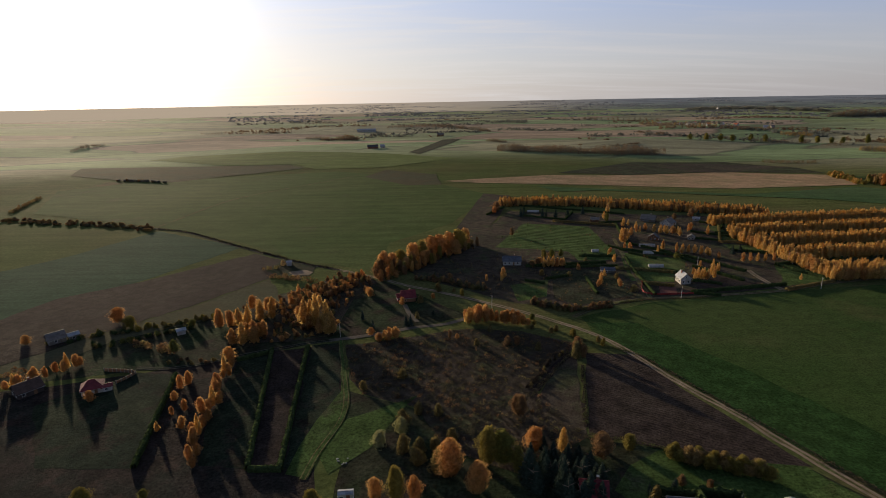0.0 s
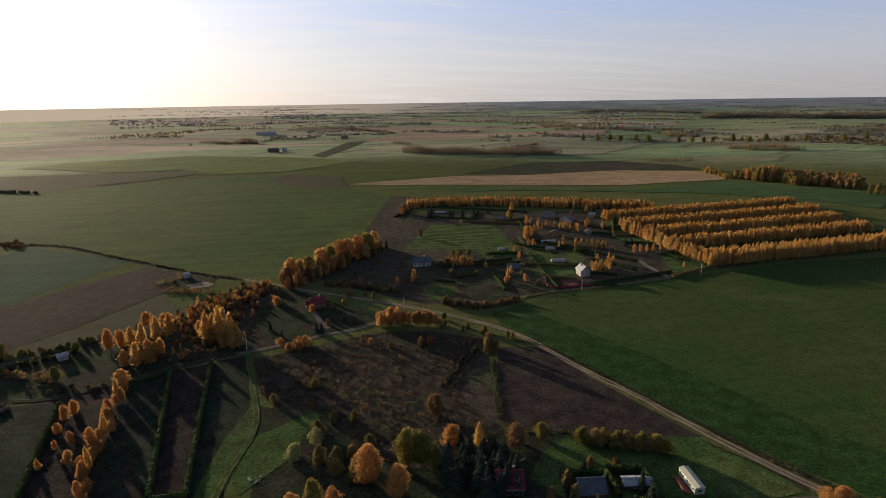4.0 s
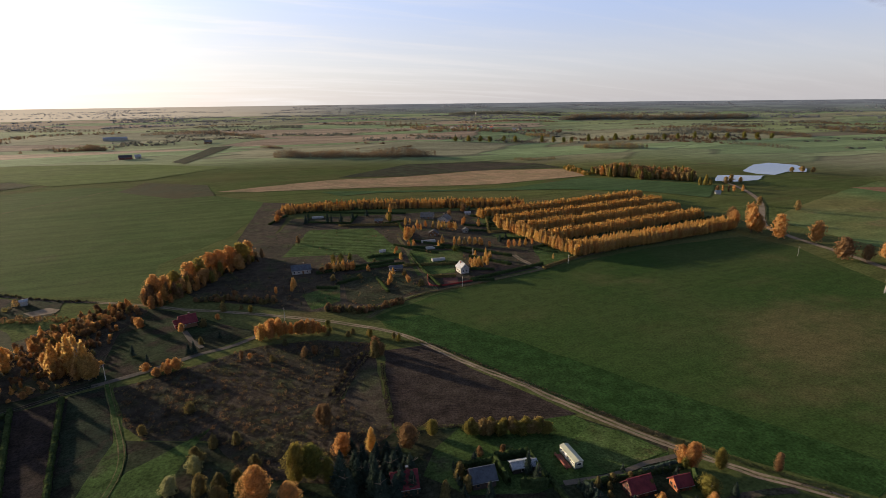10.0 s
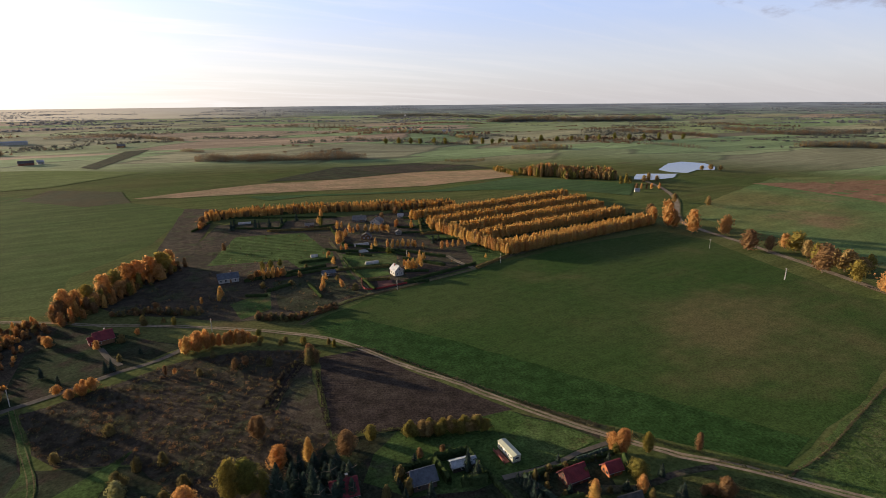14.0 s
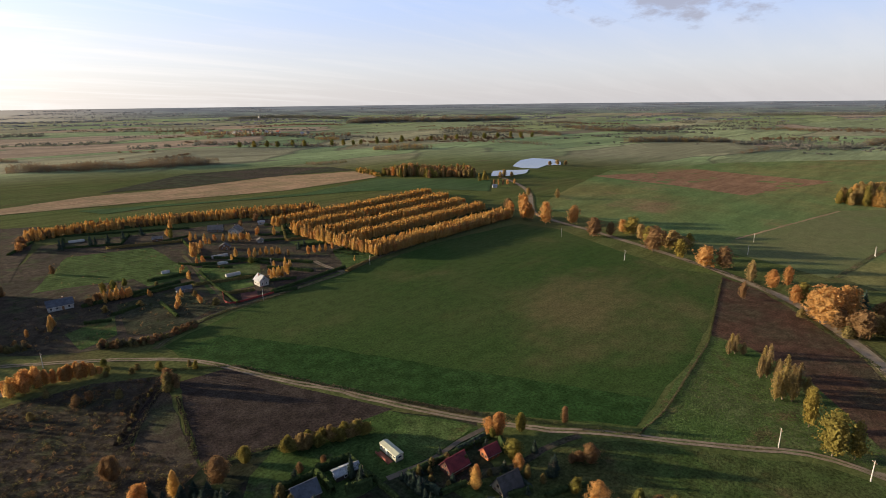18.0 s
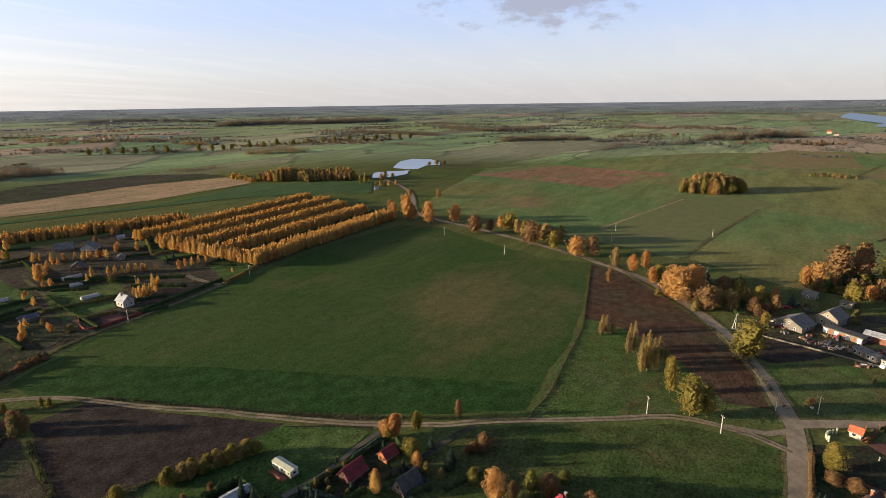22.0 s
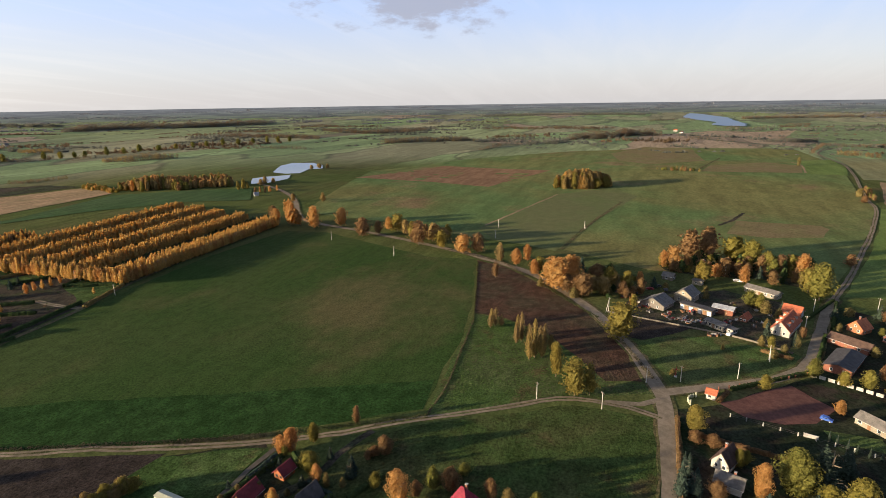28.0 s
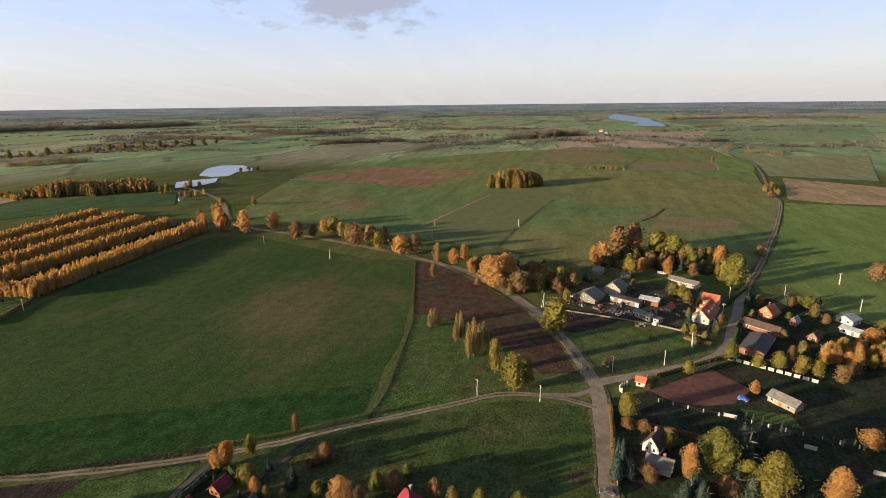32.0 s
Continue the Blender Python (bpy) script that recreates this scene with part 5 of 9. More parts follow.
WOODS_D = [
    ([(2011, -213.4), (1955, -277.5), (1989, -389), (2151, -511)], 40, 10.8, "far_wood olive rust", 1.0, "woods along the lake shore"),
    ([(1445, -248.5), (1452, -310), (1501, -374)], 14, 17.3, "spruce far_wood", 1.0, "dark pines along a field"),
    ([(1354, -338), (1304, -410), (1329, -523), (1355, -601)], 16, 13.4, "far_wood olive", 1.0, "tree line along a far field"),
    ([(1115, -311), (1066, -355)], 12, 14.4, "yellow amber", 1.0, "yellow trees beside the farm track"),
    ([(840, -18.1), (827, -34.6), (822, -69.3)], 10, 7.0, "rust olive bush", 1.0, "low scrub in a field hollow"),
    ([(703, -226.3), (642, -215.3)], 5, 8.2, "rust olive", 1.0, "russet trees on the bank of the farm track"),
    ([(1128, -274.9), (1356, -348)], 5, 9.4, "olive rust", 1.0, "small trees at the farm track"),
    ([(2852, 839), (3083, 447), (3033, 20.5)], 160, 19.1, "far_wood", 1.0, "far forest beyond pastures"),
    ([(2605, -366), (2730, -797), (2632, -1135)], 160, 20.4, "far_wood rust", 1.0, "far reddish forest beyond the lake"),
]
WOODS_E = [
    ([(-440, 730), (-364, 713)], 8.5, 4.6, "far_wood rust far_wood", 1.0, "dark thicket in the western fields"),
    ([(-280.2, 1484), (-220.2, 1458)], 14, 26.7, "amber olive", 1.0, "orange trees round the western farm"),
    ([(-380, 1546), (-292.7, 1512)], 14, 14.8, "rust far_wood", 1.0, "russet scrub near the western farm"),
    ([(-221.1, 1594), (-90.0, 1541)], 24, 13.2, "far_wood olive", 0.5, "trees behind the western farm"),
    ([(-739, 1703), (-604, 1712), (-482, 1782)], 40, 15.4, "rust far_wood", 0.8, "hazy brown wood"),
    ([(-576, 2306), (-321, 2344)], 40, 17.4, "far_wood olive", 0.6, "hazy wood"),
    ([(-188.7, 1934), (6.4, 1973), (146.9, 1647)], 40, 17.5, "far_wood olive rust", 0.8, "hazy wood with russet edge"),
    ([(-840, 1243), (-855, 1332), (-839, 1381)], 20, 10.0, "rust far_wood", 1.0, "hazy trees in the bright west"),
]
WOODS = WOODS_A + WOODS_B + WOODS_C + WOODS_D + WOODS_E
CABIN_WALLS = [
    (64.8, 116.7, 63.6, 106.5, 1.7, 3.6),
    (65.0, 117.1, 74.4, 115.0, 1.7, 3.6),
    (74.7, 115.4, 73.3, 102.8, 1.7, 3.6),
    (65.9, 104.3, 73.0, 101.9, 1.7, 3.6),
    (53.0, 117.5, 62.9, 115.4, 1.7, 3.6),
]
CABIN_EDGES = [
    (89.7, 96.9, 107.9, 93.4, 1.6, 1.6),
    (96.7, 95.8, 111.4, 92.9, 1.6, 1.6),
    (75.0, 105.8, 74.3, 92.6, 1.6, 1.6),
    (101.9, 65.9, 109.8, 62.8, 1.6, 1.6),
    (109.8, 62.8, 115.0, 59.6, 1.6, 1.6),
]
THUJA_LANE = [(80.3, 97.9), (79.9, 90.2), (79.7, 82.8)]
THUJA_SLATE = [(52.7, 118.2), (51.6, 112.0), (50.7, 104.6)]
BANKS = [
    (-14.5, 292.4, -3.8, 291.7, 3.2, 1.8),
    (-3.8, 291.7, 4.3, 287.2, 3.2, 1.8),
    (6.2, 284.4, 23.3, 274.9, 3.2, 1.8),
    (44.4, 252.9, 61.3, 243.5, 3.2, 1.8),
    (61.3, 243.5, 83.3, 248.6, 3.2, 1.8),
]
GARDEN_WALLS_A_PART_A = [
    (70.5, 461.7, 85.0, 453.2, 1.8, 1.9),
    (71.2, 466.2, 76.3, 495.4, 1.8, 1.9),
    (85.0, 453.2, 102.8, 442.9, 1.8, 1.9),
    (102.8, 442.9, 116.1, 471.9, 1.8, 1.9),
    (68.1, 511.9, 158.9, 461.1, 1.8, 1.9),
    (73.6, 312.0, 106.0, 312.3, 1.8, 1.9),
    (116.3, 330.1, 112.4, 303.3, 1.8, 1.9),
    (112.4, 303.3, 109.4, 261.7, 1.8, 1.9),
    (121.9, 339.7, 134.9, 325.8, 1.8, 1.9),
    (130.5, 362.9, 148.8, 338.0, 1.8, 1.9),
    (147.0, 339.0, 154.9, 314.5, 1.8, 1.9),
    (125.7, 304.0, 138.2, 297.0, 1.8, 1.9),
    (136.1, 284.5, 151.2, 276.0, 1.8, 1.9),
    (129.6, 263.6, 141.9, 259.0, 1.8, 1.9),
    (127.5, 428.6, 148.4, 431.5, 1.8, 1.9),
]
GARDEN_WALLS_A_PART_B = [
    (186.8, 394.4, 207.2, 377.8, 1.8, 1.9),
    (180.1, 375.2, 199.5, 364.0, 1.8, 1.9),
    (45.9, 288.8, 56.2, 283.0, 1.8, 1.9),
]
GARDEN_WALLS_A = GARDEN_WALLS_A_PART_A + GARDEN_WALLS_A_PART_B
GARDEN_WALLS_B = [
    (81.2, 290.8, 80.4, 265.4, 1.8, 1.9),
    (58.4, 290.2, 72.6, 295.6, 1.8, 1.9),
    (113.8, 358.0, 122.2, 346.3, 1.8, 1.9),
]
GARDEN_WALLS = GARDEN_WALLS_A + GARDEN_WALLS_B
GARDEN_GOLD_A = [
    ("amber", 126.9, 365.0, 11.9, 3.3),
    ("gold", 139.0, 385.8, 7.2, 2.2),
    ("amber", 132.1, 385.7, 5.8, 2.2),
    ("gold", 146.5, 396.7, 6.0, 1.8),
    ("gold", 148.8, 395.4, 5.1, 1.4),
    ("gold", 142.5, 415.1, 7.6, 1.9),
    ("gold", 147.2, 417.2, 5.8, 1.4),
    ("gold", 159.7, 395.9, 6.5, 1.8),
    ("gold", 162.1, 390.0, 7.9, 2.3),
    ("gold", 166.1, 387.7, 6.9, 1.8),
    ("gold", 172.4, 388.6, 5.6, 1.8),
    ("gold", 174.0, 383.2, 6.9, 1.8),
    ("gold", 185.6, 395.1, 6.7, 2.3),
    ("gold", 146.7, 346.3, 7.5, 2.0),
    ("gold", 153.5, 340.7, 5.0, 1.6),
    ("gold", 155.6, 337.6, 5.8, 1.6),
    ("gold", 160.2, 338.7, 5.4, 1.6),
    ("gold", 165.1, 339.5, 5.5, 1.6),
]
GARDEN_GOLD_B = [
    ("gold", 167.9, 336.0, 5.5, 1.6),
    ("gold", 170.7, 332.6, 5.0, 1.6),
    ("gold", 143.5, 294.0, 4.5, 1.4),
    ("gold", 143.3, 287.2, 7.0, 1.8),
    ("gold", 146.3, 286.8, 7.3, 1.8),
    ("gold", 152.4, 291.7, 6.0, 1.4),
    ("gold", 159.1, 302.7, 7.0, 1.5),
    ("gold", 160.4, 298.9, 5.4, 1.5),
    ("gold", 126.1, 351.0, 5.0, 1.6),
    ("gold", 140.6, 339.2, 5.7, 1.2),
    ("gold", 88.1, 286.9, 4.8, 1.7),
    ("gold", 83.8, 276.0, 4.6, 1.6),
    ("gold", 92.4, 294.0, 4.9, 1.4),
    ("gold", 96.9, 282.0, 3.4, 1.3),
    ("gold", 80.5, 305.6, 4.2, 1.4),
    ("gold", 59.6, 317.4, 5.6, 1.8),
    ("gold", 61.7, 316.2, 6.3, 1.8),
    ("gold", 64.1, 314.9, 6.3, 1.8),
]
GARDEN_GOLD_C = [
    ("gold", 66.5, 313.5, 7.0, 1.8),
    ("gold", 69.1, 313.3, 6.0, 1.8),
    ("gold", 71.8, 313.0, 5.7, 1.8),
    ("gold", 73.6, 314.6, 5.7, 1.4),
    ("olive", 64.1, 330.5, 6.6, 2.6),
    ("olive", 69.9, 332.7, 6.3, 2.6),
    ("olive", 75.9, 335.0, 5.3, 2.6),
    ("rust", 54.2, 315.5, 4.2, 3.2),
    ("rust", 57.6, 316.0, 5.6, 2.5),
    ("gold", 110.7, 342.8, 4.0, 1.6),
    ("gold", 106.6, 320.5, 6.0, 1.5),
    ("gold", 146.4, 468.5, 8.9, 2.6),
    ("olive", 147.3, 325.3, 4.8, 3.5),
    ("bush", 98.3, 290.7, 3.5, 2.4),
    ("bush", 72.6, 295.6, 3.4, 2.7),
    ("bush", 57.2, 298.6, 4.4, 2.3),
    ("bush", 100.5, 268.8, 4.6, 3.2),
    ("gold", 35.0, 294.9, 6.4, 1.6),
]
GARDEN_GOLD_D = [
    ("gold", 24.2, 289.0, 4.3, 1.3),
    ("gold", 32.6, 288.2, 6.3, 1.3),
    ("rust", 49.1, 484.2, 9.8, 6.3),
    ("rust", 52.0, 393.2, 6.2, 2.6),
    ("bush", 89.5, 324.5, 3.0, 1.8),
    ("spruce", 70.5, 461.7, 7.7, 1.5),
    ("spruce", 85.4, 453.0, 8.6, 1.5),
    ("spruce", 89.2, 455.7, 6.8, 1.5),
    ("gold", 195.1, 384.8, 7.6, 1.9),
    ("gold", 173.1, 324.2, 4.9, 1.6),
]
GARDEN_GOLD = GARDEN_GOLD_A + GARDEN_GOLD_B + GARDEN_GOLD_C + GARDEN_GOLD_D
ROAD_GOLD_A = [
    ("gold", 9.9, 232.7, 6.4, 2.1),
    ("gold", 12.2, 233.3, 6.7, 2.1),
    ("gold", 14.5, 233.3, 7.7, 2.4),
    ("gold", 16.9, 234.6, 7.8, 2.4),
    ("gold", 19.3, 234.6, 8.3, 2.4),
    ("gold", 21.7, 231.9, 6.8, 2.1),
    ("gold", 23.9, 230.7, 6.3, 2.1),
    ("gold", 26.6, 229.9, 6.5, 2.1),
    ("gold", 28.8, 229.3, 7.3, 2.4),
    ("gold", 31.1, 228.7, 7.6, 2.4),
    ("gold", 33.3, 227.5, 7.1, 2.4),
    ("gold", 35.6, 226.9, 5.8, 2.1),
    ("gold", 38.0, 226.9, 3.7, 1.8),
    ("yellow", 40.2, 225.7, 3.2, 1.6),
    ("yellow", 55.4, 213.3, 4.2, 1.8),
    ("bush", 49.4, 220.6, 3.2, 1.8),
    ("bush", 5.5, 273.0, 2.9, 1.8),
    ("bush", -3.0, 279.3, 4.0, 2.5),
]
ROAD_GOLD_B = [
    ("olive", 9.5, 265.9, 4.5, 1.8),
    ("rust", 3.5, 293.0, 4.2, 2.3),
    ("gold", -21.3, 215.5, 5.8, 2.8),
    ("gold", -24.2, 218.0, 4.5, 2.3),
    ("gold", -25.9, 217.1, 3.6, 2.0),
    ("gold", -28.4, 213.8, 3.9, 1.7),
    ("gold", -32.4, 219.6, 4.0, 2.3),
    ("bush", -12.9, 237.4, 3.9, 1.9),
    ("spruce", -15.5, 229.1, 5.5, 1.6),
    ("spruce", -17.9, 233.3, 3.6, 1.3),
    ("spruce", -5.4, 241.1, 3.3, 1.4),
    ("bush", -12.1, 258.0, 4.5, 2.6),
    ("rust", 52.8, 196.6, 8.4, 2.9),
    ("rust", 54.6, 193.3, 6.9, 2.1),
    ("olive", 65.4, 203.9, 4.2, 1.7),
    ("rust", 25.9, 206.4, 4.6, 2.2),
    ("rust", 30.3, 206.7, 4.4, 2.2),
    ("bush", 13.4, 207.9, 3.5, 1.9),
]
ROAD_GOLD_C = [
    ("bush", 38.3, 202.3, 3.9, 2.2),
    ("gold", 5.3, 213.9, 2.8, 1.2),
]
ROAD_GOLD = ROAD_GOLD_A + ROAD_GOLD_B + ROAD_GOLD_C
WATER_POND_A = [(556, 468), (601, 503), (623, 497), (641, 484), (656, 478), (612, 453), (573, 453)]
WATER_POND_B = [(670, 521), (747, 565), (788, 570), (805, 539), (780, 505), (745, 483), (723, 495), (676, 478), (662, 494)]
PLOT_BROWN = [(316, 835), (383, 843), (430, 831), (504, 775), (442, 755), (385, 731), (337, 745)]
PLOT_DEEP = [(111.2, 625), (157.4, 609), (216.3, 583), (317, 546), (447, 575), (488, 511), (528, 442), (461, 392), (431, 452), (363, 509), (258.6, 555), (169.8, 590), (126.3, 587)]
PLOT_LINED = [(412, 123.5), (495, 107.8), (601, 85.6), (658, 33.6), (608, 4.2), (497, 29.4), (431, 42.1), (361, 52.8), (373, 78.7), (377, 97.9)]
PLOT_WESTGREEN = [(-543, 1005), (-510, 1078), (-309, 1106), (-104.7, 1040), (29.7, 925), (-84.5, 825), (-193.5, 829), (-244.6, 899), (-357, 895)]
PLOT_WESTDARK = [(-576, 867), (-493, 878), (-252.2, 894), (-214.3, 846), (-322, 762), (-359, 717), (-435, 731), (-531, 774)]
PLOT_WESTBROWN = [(-105.5, 731), (-81.5, 794), (-7.8, 736), (-0.6, 651), (-41.3, 651)]
PLOT_FARDARK = [(-63.4, 1057), (3.3, 1398), (54.1, 1413), (2.2, 1204), (-40.4, 1016)]
SANDY = [(-94.7, 313), (-85.3, 317), (-79.0, 312), (-80.1, 307), (-89.5, 306)]
HAMLET = [(734, 1859), (829, 1963), (767, 1778), (759, 1698), (891, 1874), (816, 1683), (854, 1672), (837, 1604), (879, 1640), (910, 1543), (937, 1557), (841, 1828)]
FARM_WOOD = [(353, -13.4), (366, -35.3), (375, -60.9), (380, -96.2), (348, -101.4), (322, -93.5), (329, -79.0), (336, -68.0), (331, -35.8), (338, -16.5)]
FARM_EDGE = [(329, 24.6), (333, 7.5), (314, -9.4), (282.6, -3.2), (271.2, 8.1), (290.5, 24.5)]
ORANGE_ZONE = [(-105.4, 247.4), (-92.1, 267.2), (-80.7, 282.6), (-66.9, 297.7), (-45.8, 305), (-37.3, 290.5), (-47.1, 265.3), (-48.7, 240.6), (-50.5, 219.3), (-68.6, 213.9), (-93.7, 213.8)]
ORANGE_TREES_A = [
    ("gold", -68.5, 237.6, 7.6, 2.8),
    ("gold", -64.7, 233.5, 10.6, 3.3),
    ("gold", -62.5, 235.2, 11.9, 3.3),
    ("gold", -60.8, 238.8, 12.5, 3.6),
    ("gold", -57.3, 233.1, 14.7, 3.5),
    ("gold", -54.2, 224.2, 12.7, 3.2),
    ("gold", -51.7, 220.7, 11.0, 3.1),
    ("gold", -49.6, 222.3, 8.6, 2.6),
    ("gold", -68.3, 245.7, 6.6, 2.6),
    ("amber", -61.5, 227.1, 7.6, 2.9),
    ("gold", -55.6, 221.3, 7.8, 2.6),
    ("gold", -96.0, 253.1, 7.7, 3.0),
    ("gold", -90.1, 246.4, 8.3, 3.2),
    ("gold", -87.6, 249.7, 7.7, 3.0),
    ("gold", -85.2, 250.9, 6.8, 2.7),
    ("gold", -86.6, 216.9, 8.4, 3.5),
    ("gold", -82.1, 213.0, 8.3, 3.1),
    ("gold", -81.3, 219.0, 7.5, 2.7),
]
ORANGE_TREES_B = [
    ("amber", -70.6, 214.7, 3.0, 1.8),
    ("rust", -64.0, 225.7, 3.4, 2.1),
    ("rust", -61.3, 302.1, 3.6, 2.4),
    ("gold", -40.8, 272.8, 4.0, 2.2),
    ("rust", -60.5, 267.3, 4.0, 2.4),
    ("amber", -77.7, 258.3, 4.6, 2.4),
    ("amber", -54.7, 283.1, 4.3, 2.2),
]
ORANGE_TREES = ORANGE_TREES_A + ORANGE_TREES_B
MORE_SPRUCE = [
    ("spruce", 28.3, 136.6, 5.3, 2.2),
    ("spruce", 30.4, 131.5, 6.5, 2.3),
    ("spruce", 33.7, 131.1, 6.4, 2.3),
    ("spruce", 37.2, 131.3, 5.7, 2.1),
    ("spruce", 39.5, 127.9, 6.2, 2.3),
    ("spruce", 26.8, 123.9, 8.0, 2.5),
    ("spruce", 30.7, 123.6, 8.1, 2.5),
    ("spruce", 34.9, 122.7, 7.9, 2.5),
    ("spruce", 39.5, 121.9, 6.9, 2.4),
    ("spruce", 23.4, 119.4, 8.6, 2.6),
    ("spruce", 39.0, 114.4, 7.0, 2.3),
    ("spruce", 23.3, 129.1, 8.2, 2.6),
    ("spruce", 34.2, 114.0, 7.8, 2.4),
    ("olive", 19.6, 126.8, 8.9, 2.6),
]
RING_AT = [(-71.3, 220.0)]
PLOT_WESTSTRIP = [(-102.0, 301), (-85.0, 266.6), (-98.2, 253.1), (-121.3, 235.2), (-145.7, 217.9), (-160.6, 190.5), (-173.4, 174.4), (-184.0, 181.9), (-178.0, 195.8), (-155.6, 226.0), (-130.5, 255.5)]
PLOT_GREENSQUARE = [(-109.4, 316), (-105.8, 339), (-79.4, 325), (-78.8, 309), (-84.2, 296.4)]
PLOT_SLIVER = [(-37.1, 173.3), (-33.2, 157.0), (-35.7, 146.8), (-38.4, 136.6), (-40.9, 126.8), (-45.2, 128.1), (-44.4, 140.8), (-42.2, 154.0)]
PLOT_TILLED = [(1101, 62.9), (1257, 4.7), (1226, -88.5), (976, -91.8), (904, -6.9), (964, 40.2)]
PLOT_BROWNRIDGE = [(898, -91.6), (962, -175.5), (924, -215.5), (835, -197.2), (821, -122.0), (822, -73.2)]
PLOT_EMERALD = [(925, -217.2), (997, -224.8), (1021, -277.5), (920, -268.8), (822, -244.3), (823, -198.1)]
PLOT_SAGE = [(790, -250.5), (899, -272.0), (1072, -295.0), (1047, -348), (1091, -498), (770, -368)]
PLOT_BEHIND = [(502, -76.6), (500, -136.1), (487, -139.1), (455, -126.9), (443, -90.6), (449, -62.8)]
PLOT_PALE = [(1628, -333), (1914, -421), (2132, -661), (2215, -976), (1465, -685), (1495, -444)]
PLOT_CORNER = [(4.4, 383), (18.7, 458), (44.9, 583), (71.6, 568), (56.0, 491), (30.9, 394), (17.6, 361)]
CABIN_FILL = [
    ("spruce", 110.1, 69.4, 5.9, 1.4),
    ("bush", 106.1, 69.6, 3.6, 1.2),
    ("spruce", 101.2, 95.0, 2.3, 0.9),
    ("spruce", 103.0, 94.3, 2.3, 0.9),
    ("spruce", 104.8, 93.7, 2.3, 0.9),
    ("spruce", 107.1, 93.4, 2.4, 0.9),
    ("bush", 103.7, 86.3, 2.3, 1.1),
    ("spruce", 85.3, 95.7, 2.7, 1.0),
    ("bush", 87.5, 94.6, 2.4, 1.2),
    ("bush", 87.0, 86.7, 2.8, 1.3),
    ("bush", 92.0, 82.1, 2.5, 1.2),
    ("spruce", 99.6, 69.8, 3.2, 1.0),
]


# ---- fields, roads and water ----
for order, (name, mat, layer, label) in enumerate((
    ("WHEAT", "wheat", 1, "wide field of short green winter wheat with brownish patches"),
    ("HEADLAND", "headland", 2, "dense dark green strip of wheat along the dirt track"),
    ("PLOUGH_EAST", "plough_east", 2, "red-brown ridged ploughed field beside the tree-lined road"),
    ("WEEDS", "weeds", 1, "rough green weedy ground between field and road"),
    ("MEADOW", "olive", 1, "olive green rough meadow beside the road junction"),
    ("PLOUGH_SOUTH", "plough", 2, "dark brown ploughed field with fine furrows"),
    ("SCRUB", "scrub", 1, "overgrown plot of brown withered weeds"),
    ("FALLOW", "scrub", 2, "narrow fallow strip of dry weeds"),
    ("GREEN_WEST", "green_west", 1, "large smooth field of young green crop"),
    ("STUBBLE", "stubble", 2, "long pale tan strip of stubble"),
    ("PLOUGH_WEST", "plough", 2, "brown ploughed field beside green crop"),
    ("CROP_WEST", "teal", 1.2, "blue-green crop with tramlines bordered by a hedge"),
    ("PLOUGH_FAR", "plough_far", 1, "red-brown tilled field on a green slope"),
    ("STUBBLE_EAST", "stubble", 1, "tan stubble field beside a farm track"),
    ("GREEN_EAST", "bright", 1, "bright green smooth crop field behind the village"),
    ("LAWN_GARDEN", "mown", 2, "mown striped grass plot among garden hedges"),
    ("PLOT_NEAR", "lawn", 2, "small bright green garden plot ringed by hedge"),
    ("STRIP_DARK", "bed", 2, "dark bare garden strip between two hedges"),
    # holding grass has shade painted into its colour, dark and bluish
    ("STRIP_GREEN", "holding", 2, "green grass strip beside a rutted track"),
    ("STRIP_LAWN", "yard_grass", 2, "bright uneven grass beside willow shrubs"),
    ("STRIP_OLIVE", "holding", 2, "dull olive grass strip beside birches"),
    ("GARDEN_LEFT", "holding", 1, "garden grass darkened for shade beside small houses"),
    ("CABIN_LAWN", "yard_grass", 1, "green lawn around holiday cabins"),
    ("VILLAGE_GREEN", "weeds", 1, "green grass triangle between village lane and farmyard"),
    ("COURT", "court", 2, "flat red clay sports court inside a fence"),
    ("YARD", "yard", 1, "trodden brown farmyard strewn with machines"),
    ("DARK_FIELD", "dark", 1, "dark olive fallow field"),
)):
    sheet("field", FIELDS[name], M[mat], layer + order * 0.03, label, "field")
for points, mat, layer, label in (
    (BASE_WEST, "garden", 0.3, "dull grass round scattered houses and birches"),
    # the withered grass is darkened for shade too
    (BASE_SOUTHWEST, "rank", 0.4, "withered grass darkened for shade in narrow holdings"),
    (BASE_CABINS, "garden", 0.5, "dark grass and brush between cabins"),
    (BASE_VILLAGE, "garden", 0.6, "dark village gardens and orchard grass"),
    (FARM_WOOD, "dark", 2.6, "dark ground under the farm trees"),
    (BASE_BROWN, "plough", 2.8, "reddish brown weedy patch beside the farmyard"),
    (EAST_HILL, "meadow", 0.7, "broad olive green pasture hill behind the village"),
):
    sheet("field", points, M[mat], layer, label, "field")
# the two ditches are flat strips, their shade painted as dark earth
for points, width, mat in ((DITCH_A, 2.8, "bed"), (DITCH_B, 1.4, "bed"), (PATH_A, 2.2, "stubble"), (PATH_B, 3.0, "verge"), (PATH_C, 3.0, "scrub"), (PATH_D, 2.5, "verge"), (PATH_E, 3.0, "verge"), (PATH_F, 2.5, "stubble")):
    ribbon("field_path", points, width, M[mat], 5, "narrow path and ditch strip across open fields", wobble=0.6)
sheet("garden_ground", FIELD_GARDENS, M["scrub"], 1.9, "patchwork garden ground of grass and bare beds", "ground")
